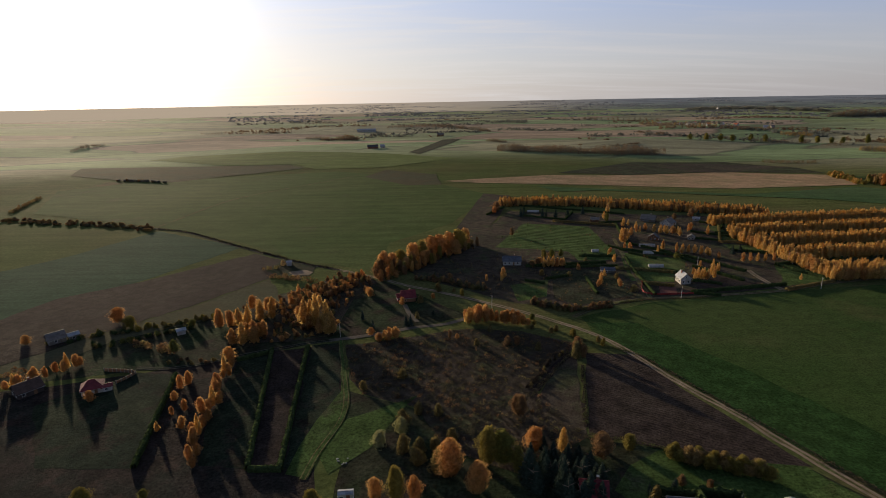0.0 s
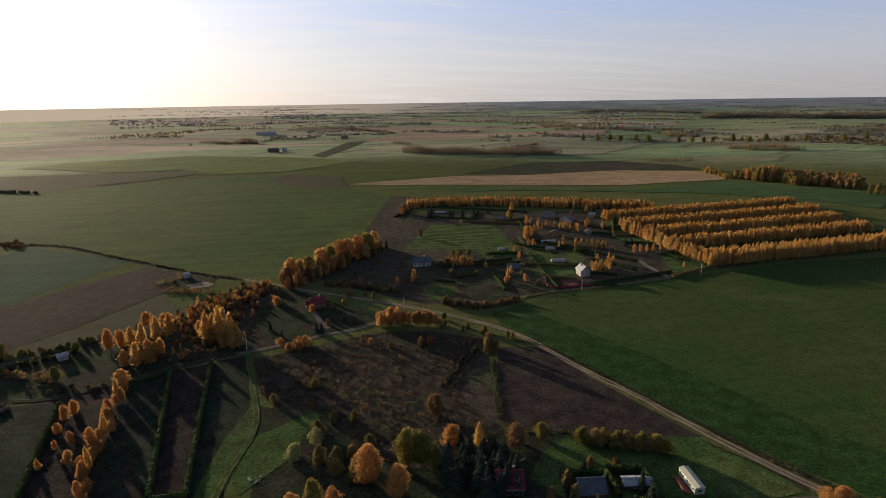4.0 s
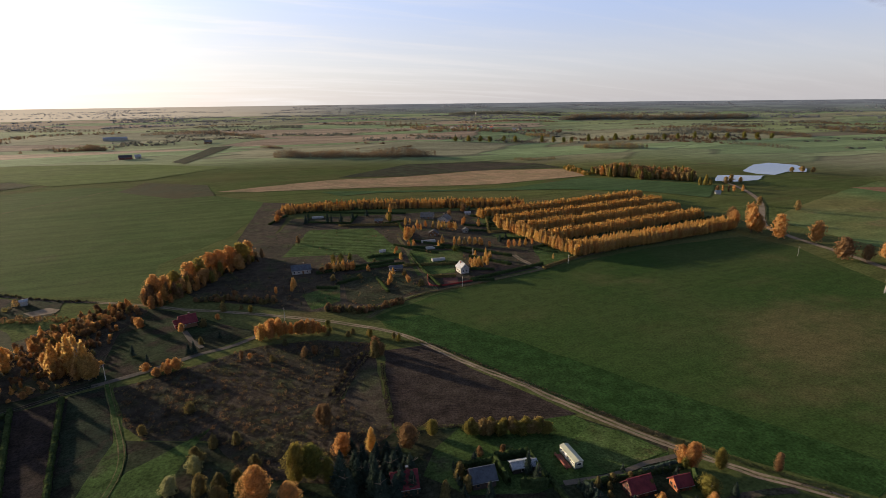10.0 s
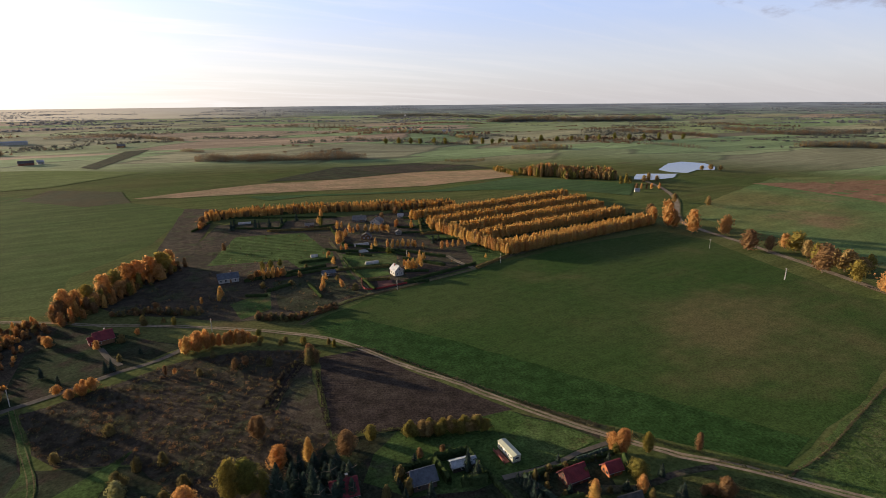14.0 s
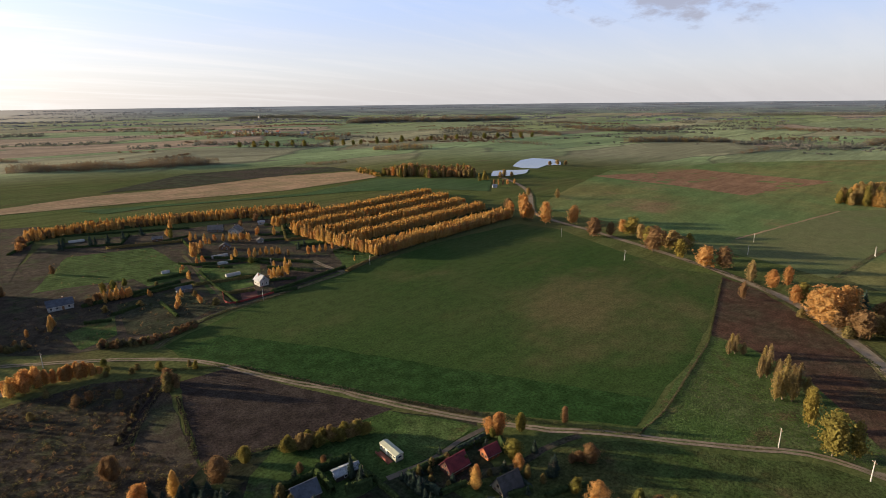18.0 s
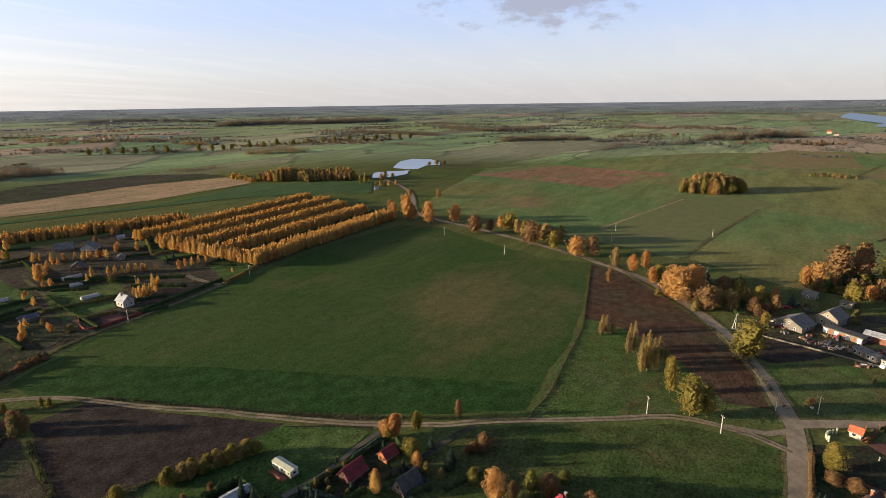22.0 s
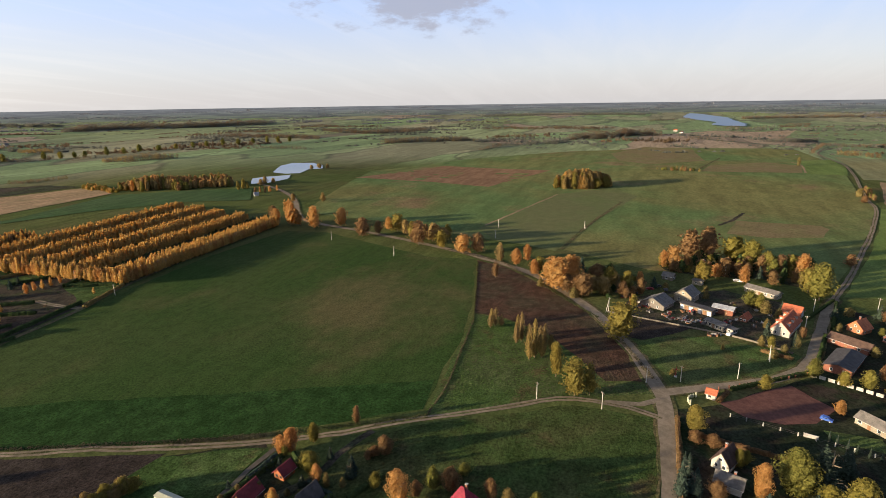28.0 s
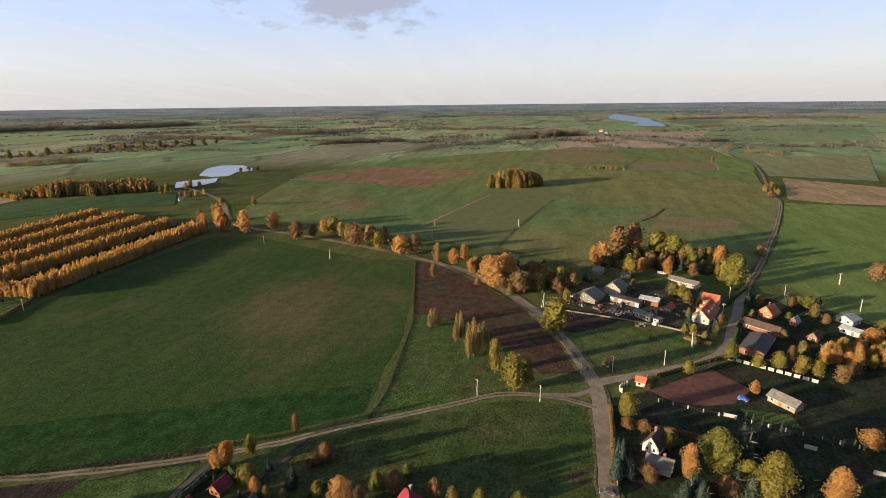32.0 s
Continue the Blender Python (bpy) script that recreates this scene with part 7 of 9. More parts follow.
for x, y, h, r in scattered(GOLD_HEDGE, 34, 12, (6, 9), (2.2, 3.4)):
    plant(tree_rng.choice(("gold", "gold", "yellow")), x, y, h, r, "golden hedge trees")

# the birch plantation: strips with dark spruce between
A, B = Vector((213.5, 277.0)), Vector((368.0, 287.0))
LONG = (B - A).normalized()
ACROSS = Vector((-LONG.y, LONG.x))


def strip_spots(start, end, near, deep, step, seed, h, r):
    rng = random.Random(seed)
    out = []
    k = near
    while k <= near + deep:
        s = start
        while s < end:
            p = A + LONG * (s + rng.uniform(-1, 1)) + ACROSS * (k + rng.uniform(-0.9, 0.9))
            out.append((p.x, p.y, rng.uniform(*h), rng.uniform(*r)))
            s += step * rng.uniform(0.8, 1.3)
        k += 3.0
    return out


for x, y, h, r in strip_spots(0, 158, 1.5, 3.2, 2.2, 21, (7.4, 10.4), (2.0, 2.8)) + strip_spots(0, 7, 9, 90, 2.6, 22, (7.0, 10.0), (2.0, 2.8)):
    plant("gold", x, y, h, r, "birch plantation")
spots = strip_spots(0, 160, 8, 8, 2.2, 23, (7.4, 9.8), (2.2, 3.0))
for i, (s, e) in enumerate(((8, 172), (8, 182), (8, 192), (8, 200))):
    spots += strip_spots(s, e, 42 + 31 * i, 9, 2.3, 24 + i, (6.6, 8.8), (2.2, 3.0))
grove("plantation", spots, ("gold",), "dense strips of golden birches in a plantation", seed=31, dense=0.075, size=1.5)
spots = []
for i in range(4):
    spots += strip_spots(8, 170 + 8 * i, 24 + 31 * i, 9, 3.4, 41 + i, (3, 4.5), (1.4, 2.0))
grove("plantation", spots, ("spruce", "hedge"), "low dark spruces between strips of birch", seed=32, dense=0.12, size=2.3)
spots = []
for k in range(5):
    spots += [(x, y + k * 4.5, h, r) for x, y, h, r in along(PLANT_BACK, 2.5, 1.4, 50 + k, (6.0, 8.6), (2.0, 2.9))]
grove("plantation", spots, ("gold", "gold", "gold", "rust"), "belt of golden birches behind the gardens", seed=33, dense=0.07, size=1.5)


def belt(points, deep, step, h, r, kinds, label, seed, dense=0.2, size=2.0):
    """A wood along a line, deep metres through, with a wavy edge, thin ends and uneven tops."""
    rng = random.Random(seed)
    spots = []
    line = smooth_line(points, step)
    for i, p in enumerate(line):
        away = Vector((p.x, p.y)).normalized()
        end = min(1.0, 0.35 + 0.12 * min(i, len(line) - 1 - i))
        swing = 0.72 + 0.28 * math.sin(i * 0.47 + seed) * math.sin(i * 0.19 + seed * 2.3)
        k = deep * 0.10 * math.sin(i * 0.6 + seed)
        while k <= deep * end * swing:
            q = p + away * (k + rng.uniform(-2, 2)) + Vector((rng.uniform(-2, 2), rng.uniform(-2, 2)))
            lift = 0.86 + 0.24 * math.sin(q.x * 0.045 + seed) * math.cos(q.y * 0.05)
            spots.append((q.x, q.y, rng.uniform(*h) * lift * (0.75 + 0.25 * end), rng.uniform(*r)))
            k += step * 1.15 * (1.0 if k < deep * 0.25 else 1.25)
    return grove("woodland", spots, kinds, label, seed=seed, dense=dense, size=size, forms=3)


copse_rng = random.Random(60)
copse_spots = []
while len(copse_spots) < 90:
    u, w = copse_rng.uniform(-1, 1), copse_rng.uniform(-1, 1)
    if u * u + w * w < 1:
        edge = 1 - 0.42 * (u * u + w * w)
        x, y = COPSE_MID[0][0] + 4 + u * 8 + w * 22, COPSE_MID[0][1] + u * 20 - w * 24
        copse_spots.append((x, y, copse_rng.uniform(18, 23) * edge + 1, copse_rng.uniform(4.8, 7.2)))
grove("woodland", copse_spots, ("ochre_leaf", "gold", "ochre_leaf", "ochre_leaf", "yellow"), "round copse of ochre trees in open field", seed=61, dense=0.9, size=1.1)
for i, (points, deep, tall, kinds, thin, label) in enumerate(WOODS):
    near = min(math.hypot(*p) for p in points)
    reach = min(max(2.2, tall * 0.17), 3.6 if near < 1700 else 5.5)
    # belts beyond 900 m take the haze-paled leaf colours
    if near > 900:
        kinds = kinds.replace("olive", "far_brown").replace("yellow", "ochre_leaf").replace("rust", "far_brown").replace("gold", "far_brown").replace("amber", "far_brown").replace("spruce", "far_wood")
    grown = deep > 9 and tall > 11
    if grown:
        deep, tall = min(max(deep, tall * 3.0), 150), tall * 0.64
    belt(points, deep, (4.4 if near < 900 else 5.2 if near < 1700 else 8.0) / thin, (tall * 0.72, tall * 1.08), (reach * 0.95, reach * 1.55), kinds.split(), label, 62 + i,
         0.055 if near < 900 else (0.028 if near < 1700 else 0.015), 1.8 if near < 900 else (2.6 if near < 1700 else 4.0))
for x, y, h, r in along([(560, 1230), (760, 1160), (1250, 900)], 34, 6, 75, (14, 20), (6, 8)):
    plant("olive", x, y, h, r, "far avenue of round trees")

grove("undergrowth", scattered(FARM_WOOD, 150, 90, (3.0, 9.5), (2.2, 4.0)), ("rust", "olive", "bush", "rust", "hedge"), "thick russet and dark undergrowth behind the farm", "shrubs", 0.12, 2.2, 91)
grove("undergrowth", scattered(FARM_EDGE, 40, 92, (2.0, 4.5), (1.6, 2.6)), ("hedge", "olive", "bush"), "dark shrubs along the lane", "shrubs", 0.12, 2.2, 93)


def far_clumps(name, spots, mat, label, seed):
    """Trees too far off to be told apart: a handful of broad leaf sprays heaped into a rough dome each."""
    rng = np.random.default_rng(seed)
    k = 9
    p = np.array([(x, y, land(x, y)) for x, y, h, r in spots])
    h, r = np.array([q[2] for q in spots]), np.array([q[3] for q in spots])
    d = rng.normal(size=(len(spots), k, 3))
    d[:, :, 2] = np.abs(d[:, :, 2])
    d /= np.linalg.norm(d, axis=2, keepdims=True)
    c = p[:, None, :] + d * np.stack([r, r, h * 0.8], -1)[:, None, :] * rng.uniform(0.35, 0.95, (len(spots), k, 1))
    v, f = folded(rng, c.reshape(-1, 3), d.reshape(-1, 3), (np.minimum(r, h).repeat(k) * 0.85)[:, None])
    ob = mesh_object(name, v.tolist(), f.tolist(), M[mat])
    tagged(ob, label, "trees", kind="stuff")


def distance():
    """Hedgerows, avenues, copses and wood bands, ring behind ring, out to the horizon."""
    rng = random.Random(77)
    sorts = {"far_wood": [], "far_brown": [], "far_blue": []}
    r = 1150.0
    while r < 4700:
        turn = -128.0 + rng.uniform(0, 6)
        while turn < 66:
            thick = rng.random() < 0.24 + (r - 1150) / 9000
            length = rng.uniform(5.0, 18.0) if thick else rng.uniform(2.0, 9.0)
            length *= 1500 / (900 + r * 0.45)
            slope = rng.uniform(-14, 14)
            deep = rng.uniform(30, 120) if thick else rng.uniform(3, 9)
            tall = (rng.uniform(8, 13) if thick else rng.uniform(3.8, 7.5)) * (1.12 - 0.00008 * r)
            fill = rng.choice((1.0, 1.0, 0.8, 0.45)) if not thick else 1.0
            # beyond 2500 m the leaves take the haze-blue colour
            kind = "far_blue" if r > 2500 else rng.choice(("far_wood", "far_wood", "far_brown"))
            metres = radians(length) * r
            step = 6.5 if r < 2500 else 9.5
            for i in range(int(metres / step * (1.7 if thick else 1.0))):
                if rng.random() > fill:
                    continue
                u = rng.random()
                a = radians(turn + length * u)
                d = r + slope * 6 * (u - 0.5) + rng.uniform(0, deep) + (18 * math.sin(u * 9 + r) if thick else 0)
                x, y = -math.sin(a) * d, math.cos(a) * d
                if math.hypot(x - 2550, y + 240) < 560 and d > 1900:
                    continue
                if d < 2000 and math.degrees(a) > -14 and (not thick or d < 1500):
                    continue
                if d < 1350 and -78 < math.degrees(a) < -20:
                    continue
                if math.degrees(a) > 21 or math.degrees(a) > 8 and (not thick or rng.random() < 0.5):
                    continue
                sorts[kind].append((x, y, tall * rng.uniform(0.6, 1.15), rng.uniform(3.2, 6.0) * (1.25 if d > 2500 else 1.0)))
            turn += length + rng.uniform(1.5, 12.0) * (0.8 if r > 2500 else 1.3)
        r *= rng.uniform(1.028, 1.05)
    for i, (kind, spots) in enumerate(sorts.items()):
        far_clumps("far_woodland", spots, kind, ("far woods and hedgerows in dull green", "far woods and hedgerows in autumn brown", "woods toward the horizon, haze painted in as blue-grey")[i], 78 + i)


distance()
for x, y, h, r in ((742, 486, 9, 6), (752, 478, 8, 5), (728, 492, 7, 5), (560, 449, 11, 5), (548, 446, 9, 4.5), (572, 446, 7, 4)):
    plant("ochre", x, y, h, r, "trees on the pond bank")

# withered weeds and tussocks
grove("weeds", scattered(FIELDS["SCRUB"], 4200, 81, (0.10, 0.34), (0.3, 0.8)), ("dead", "dead", "dead", "bush"), "brown withered weeds and low brush", "weeds", 0.014, 4.6, 82)
grove("weeds", scattered(FIELDS["SCRUB"], 1100, 85, (0.5, 1.3), (0.6, 1.3)), ("dead", "stalk", "bush", "rust"), "tall withered clumps over the brown plot", "weeds", 0.03, 2.8, 86)
grove("weeds", scattered(FIELDS["WEEDS"], 2600, 83, (0.05, 0.18), (0.4, 0.8)), ("weed_green",), "tall green weeds on rough ground", "weeds", 0.012, 4.4, 84)


# ---- buildings ----
def box(bm, x0, x1, y0, y1, z0, z1):
    v = [bm.verts.new((x, y, z)) for z in (z0, z1) for y in (y0, y1) for x in (x0, x1)]
    for f in ((0, 2, 3, 1), (4, 5, 7, 6), (0, 1, 5, 4), (1, 3, 7, 5), (3, 2, 6, 7), (2, 0, 4, 6)):
        bm.faces.new([v[i] for i in f])


def boxed(name, x0, x1, y0, y1, z0, z1, mat, parent, label="", bevel=0.0):
    bm = bmesh.new()
    box(bm, x0, x1, y0, y1, z0, z1)
    if bevel:
        bmesh.ops.bevel(bm, geom=bm.edges[:], offset=bevel, segments=1, affect="EDGES")
    return part(name, bm, M[mat] if isinstance(mat, str) else mat, parent, label)


def window(parent, x, y, z, w, h, face, frame_mat="white_paint", name="window"):
    """A window in the wall that looks along face: x-, x+, y- or y+."""
    bm = bmesh.new()
    s = 1 if face[1] == "+" else -1
    t = 0.09
    rims = ((-w / 2, w / 2, -h / 2, -h / 2 + t), (-w / 2, w / 2, h / 2 - t, h / 2), (-w / 2, -w / 2 + t, -h / 2 + t, h / 2 - t), (w / 2 - t, w / 2, -h / 2 + t, h / 2 - t))
    for a, b, c, d in rims:
        if face[0] == "y":
            box(bm, x + a, x + b, min(y, y + s * 0.06), max(y, y + s * 0.06), z + c, z + d)
        else:
            box(bm, min(x, x + s * 0.06), max(x, x + s * 0.06), y + a, y + b, z + c, z + d)
    ob = part(name, bm, M[frame_mat], parent, "")
    bm = bmesh.new()
    a, b, c, d = -w / 2 + t, w / 2 - t, -h / 2 + t, h / 2 - t
    if face[0] == "y":
        box(bm, x + a, x + b, min(y, y + s * 0.03), max(y, y + s * 0.03), z + c, z + d)
    else:
        box(bm, min(x, x + s * 0.03), max(x, x + s * 0.03), y + a, y + b, z + c, z + d)
    part("pane", bm, M["glass"], ob, "")
    return ob


def house(name, label, x, y, L, D, rot, eaves, rise, wall, roof, ridge="x", windows=2, chimney=True, over=0.45, door=True, category="house", gable=None, sides="-+", doors=0, trim="white_paint", dormers=0, hip=0.0):
    """A building: walls with gables, two roof slopes (four on a hipped roof), windows, door and chimney. The ridge runs along x (L) or y (D)."""
    root = new(name, None)
    root.matrix_basis = pose(x, y, land(x, y), 0, 0, rot)
    tagged(root, label, category)
    if ridge == "y":
        L, D = D, L
        root.matrix_basis = pose(x, y, land(x, y), 0, 0, rot + 90)
    hx, hy = L / 2, D / 2
    bm = bmesh.new()
    lo = [bm.verts.new((a, b, -0.4)) for a, b in ((-hx, -hy), (hx, -hy), (hx, hy), (-hx, hy))]
    up = [bm.verts.new((a, b, eaves)) for a, b in ((-hx, -hy), (hx, -hy), (hx, hy), (-hx, hy))]
    if rise > 0:
        g0, g1 = bm.verts.new((hip - hx, 0, eaves + rise)), bm.verts.new((hx - hip, 0, eaves + rise))
        bm.faces.new((lo[0], lo[1], up[1], up[0]))
        bm.faces.new((lo[2], lo[3], up[3], up[2]))
        bm.faces.new((lo[1], lo[2], up[2], g1, up[1]))
        bm.faces.new((lo[3], lo[0], up[0], g0, up[3]))
        bm.faces.new((up[0], up[1], g1, g0))
        bm.faces.new((up[2], up[3], g0, g1))
    else:
        for i in range(4):
            bm.faces.new((lo[i], lo[(i + 1) % 4], up[(i + 1) % 4], up[i]))
        bm.faces.new(up)
    part("wall", bm, M[wall], root)
    if rise > 0:
        slope = rise / hy
        e, low, tip = hy + over, eaves - over * slope, (hx - hip if hip else hx + over)
        slopes = [[(-hx - over, s * e, low), (hx + over, s * e, low), (tip, 0, eaves + rise), (-tip, 0, eaves + rise)] for s in (-1, 1)]
        if hip:
            slopes += [[(s * (hx + over), -e, low), (s * (hx + over), e, low), (s * tip, 0, eaves + rise)] for s in (-1, 1)]
        for pts in slopes:
            bm = bmesh.new()
            a = [bm.verts.new((p[0], p[1], p[2] + 0.05)) for p in pts]
            b = [bm.verts.new((p[0], p[1], p[2] + 0.22)) for p in pts]
            bm.faces.new(a)
            bm.faces.new(b[::-1])
            for i in range(len(pts)):
                bm.faces.new((a[i], b[i], b[(i + 1) % len(pts)], a[(i + 1) % len(pts)]))
            bmesh.ops.recalc_face_normals(bm, faces=bm.faces[:])
            part("roof", bm, M[roof], root)
        boxed("ridge_cap", -tip, tip, -0.14, 0.14, eaves + rise + 0.16, eaves + rise + 0.27, roof, root)
        for s in (-1, 1):
            boxed("gutter", -hx - over, hx + over, s * (hy + over) - 0.07, s * (hy + over) + 0.07, eaves - over * slope - 0.02, eaves - over * slope + 0.09, "metal", root)
    else:
        bm = bmesh.new()
        box(bm, -hx - over, hx + over, -hy - over, hy + over, eaves + 0.003, eaves + 0.25)
        part("roof", bm, M[roof], root)
    if chimney and rise > 0:
        cx, cy = hx * 0.3, hy * 0.25
        top = eaves + rise + 0.8
        stack = boxed("chimney", cx - 0.3, cx + 0.3, cy - 0.3, cy + 0.3, eaves + rise * 0.6, top, "brick", root)
        boxed("chimney_cap", cx - 0.38, cx + 0.38, cy - 0.38, cy + 0.38, top + 0.003, top + 0.1, "concrete", stack)
    wz = min(1.55, eaves * 0.55)
    wh = min(1.3, eaves * 0.5)
    for face, wide, at in (("y-", L, -hy), ("y+", L, hy)):
        for i in range(windows):
            px = -wide / 2 + wide * (i + 0.5 + (0.12 if face == "y+" else 0)) / (windows + 0.24)
            if door and face == "y-" and i == windows // 2 and windows > 1:
                d = boxed("door", px - 0.5, px + 0.5, at - 0.07, at - 0.004, 0.02, 2.05, "timber", root)
                boxed("door_handle", px + 0.34, px + 0.42, at - 0.13, at - 0.073, 0.98, 1.06, "metal", d)
            else:
                window(root, px, at, wz, 1.1, wh, face, trim)
    for face, at in (("x-", -hx), ("x+", hx)):
        if windows:
            for px in (-D * 0.22, D * 0.22):
                window(root, at, px, wz, 1.0, wh, face, trim)
            if rise > 2.2 and not hip:
                window(root, at, 0, eaves + rise * 0.3, 1.0, 1.0, face, trim)
    for i in range(dormers):
        px = -hx * 0.62 + i * hx * 0.62
        for s in (-1, 1):
            y0, y1, z0, z1 = s * hy * 0.18, s * hy * 0.72, eaves + rise * 0.34, eaves + rise * 0.76
            dormer = boxed("dormer", px - 0.7, px + 0.7, min(y0, y1), max(y0, y1), z0, z1, wall, root)
            bm = bmesh.new()
            pts = [(-0.95, y1 + s * 0.2, z1 - 0.06), (0.95, y1 + s * 0.2, z1 - 0.06), (0, y1 + s * 0.2, z1 + 0.55), (-0.95, y0, z1 - 0.06), (0.95, y0, z1 - 0.06), (0, y0, z1 + 0.55)]
            v = [bm.verts.new((px + a, b, c)) for a, b, c in pts]
            for f in ((0, 1, 2), (3, 5, 4), (0, 2, 5, 3), (1, 4, 5, 2), (0, 3, 4, 1)):
                bm.faces.new([v[n] for n in f])
            bmesh.ops.recalc_face_normals(bm, faces=bm.faces[:])
            part("dormer_roof", bm, M[roof], dormer)
            window(dormer, px, y1, (z0 + z1) / 2 + 0.1, 0.9, 0.8, "y+" if s > 0 else "y-", trim)
    for i in range(doors):
        px = -hx + L * (i + 0.5) / doors
        for s in (-1, 1):
            boxed("garage_door", px - L / doors * 0.36, px + L / doors * 0.36, *sorted((s * hy + s * 0.004, s * hy + s * 0.07)), 0.02, eaves * 0.8, "timber" if i % 2 else "white_paint", root)
    return root


house("shed", "small grey open shed with pitched sheet roof", 320.5, -18.1, 6, 4.5, -113, 2.3, 1.7, "grey_wall", "roof_grey", windows=1, chimney=False, category="shed")
house("cottage", "small white cottage with grey roof among trees", 347.4, -38.2, 4.5, 5, -108, 2.6, 2.4, "white", "roof_slate", "y")
house("barn", "timber barn with weathered grey gable and roof", 274.6, -11.6, 11.5, 11, -117, 2.4, 2.9, "grey_wall", "roof_grey", "y", chimney=False, door=False, windows=1, category="barn")
house("barn", "tall cream barn with grey sheet roof", 287.5, -25.6, 8.5, 10, -115, 3.8, 3.2, "beige", "roof_grey", "y", chimney=False, door=False, windows=1, category="barn")
house("garage_row", "long garage row with pale doors and flat roof", 272.3, -29.6, 15.5, 4.2, -120, 2.7, 0, "grey_wall", "roof_dark", windows=0, doors=7, category="garage")
house("workshop", "brick workshop with pale blue-grey sheet roof", 274.0, -41.3, 9, 5.5, -110, 2.9, 0.9, "brick", "roof_pale", chimney=False, category="workshop")
house("stable", "long low cream stable with flat grey roof", 253.7, -36.2, 9.5, 4, -134, 2.6, 0.5, "beige", "roof_grey", windows=5, chimney=False, category="stable")
house("annex", "low cream annex at the end of the stable", 249.8, -41.9, 3, 3, -135, 2.0, 0, "white", "roof_grey", windows=1, chimney=False, category="shed")
house("outbuilding", "small outbuilding with bright red tiled roof", 266.7, -49.4, 3.4, 5, -120, 1.9, 1.8, "brick", "roof_red", "y", chimney=False, windows=1)
house("farmhouse", "large white farmhouse with bright red tiled roof", 261.0, -64.6, 7.4, 19, -115, 2.8, 3.6, "white", "roof_red", "y", windows=5, dormers=3)
house("farmhouse", "red-roofed cross wing of the white farmhouse", 279.5, -71.0, 7.5, 8, -116, 2.6, 2.8, "white", "roof_red", windows=2, chimney=False)
house("hut", "small cream flat-roofed hut behind the barns", 315.7, -33.0, 5.2, 3.6, -113, 2.4, 0, "beige", "roof_grey", windows=1, chimney=False, category="shed")
house("warehouse", "long cream farm building with grey roof", 308.1, -63.5, 16.5, 5.5, -127, 2.6, 1.2, "beige", "roof_grey", windows=5, chimney=False)
house("orange_house", "orange rendered house with steep orange tiled roof", 268.9, -94.2, 6.6, 6.6, -135, 2.3, 3.2, "orange_wall", "roof_orange", "y")
house("barn", "long brick barn with patched brown tiled roof", 248.8, -85.4, 15, 5, -131, 2.4, 1.8, "brick", "roof_brown", chimney=False, category="barn", windows=3)
house("barn", "wide low barn with dark felt roof and brick front", 229.1, -77.7, 8.8, 19, -118, 2.6, 1.2, "brick", "roof_dark", "y", chimney=False, category="barn")
house("outbuilding", "little brick outhouse with white gable roof", 259.6, -102.0, 3, 3.6, -133, 2.1, 1.9, "brick", "roof_white", "y", chimney=False, windows=1)
house("shed", "brown timber shed with pitched roof", 243.0, -104.0, 3.8, 4, -133, 2.0, 2.0, "timber", "roof_brown", "y", chimney=False, windows=1, category="shed")
house("hall", "white storage hall with white metal roof", 267.4, -126.6, 7.2, 6.5, -140, 2.4, 1.3, "white", "roof_white", "y", chimney=False, category="hall")
house("hall", "low white shed with wide pale roof", 253.3, -122.1, 7.6, 4.2, -136, 2.3, 0.8, "white", "roof_white", chimney=False, category="shed")
house("long_house", "long low white building with brown-grey sheet roof", 183.9, -73.7, 9.2, 5, -140, 2.2, 1.5, "beige", "roof_grey", windows=3, chimney=False)
house("kiosk", "tiny white kiosk with red roof beside the junction", 187.5, -27.9, 3, 2.7, -108, 2.2, 1.1, "white", "roof_red", windows=1, chimney=False, category="kiosk")
house("house", "white house with steep brown-red gable roof", 149.7, -27.9, 4.8, 6.8, -120, 2.5, 3.0, "white", "roof_brown", "y")
house("garage", "grey-roofed white annex beside the house", 140.1, -27.8, 6.6, 5, -107, 2.4, 1.5, "white", "roof_grey", chimney=True, windows=1)
house("house", "house with vivid crimson hipped roof", 110.1, 36.9, 5.4, 5.4, -103, 2.0, 3.6, "white", "roof_magenta", hip=2.2)
house("cabin", "holiday cabin with maroon metal roof and maroon boards", 93.5, 90.8, 4.5, 6.6, -95, 1.9, 2.5, "maroon_wood", "roof_maroon", "y", chimney=False, trim="timber")
house("cabin", "orange stained timber cabin with dark red roof", 105.0, 87.5, 3.5, 4.4, -99, 1.9, 1.7, "cabin_wood", "roof_maroon", "y", windows=2, chimney=False, trim="timber")
house("cabin", "steep dark A-frame cabin with pale gable", 97.8, 75.3, 5.0, 6.6, -101, 1.0, 3.5, "beige", "roof_dark", "y", windows=1, chimney=False, trim="timber")
house("cabin", "cabin with slate blue metal roof and dark timber walls", 57.5, 110.7, 6.6, 5.4, -8, 2.5, 2.2, "dark_timber", "roof_slate", chimney=False, trim="timber")
house("shed", "low shed with pale blue-white metal roof", 70.6, 110.7, 7, 3.2, -10, 2.0, 0.7, "dark_timber", "roof_white", windows=1, chimney=False, category="shed")
house("house", "house with deep maroon roof between spruces", 37.4, 116.5, 6.6, 5.6, -10, 2.6, 3.0, "timber", "roof_maroon")
house("house", "maroon-roofed house beside a narrow lane", -18.6, 262.1, 7, 6, 12, 2.5, 2.8, "timber", "roof_maroon")
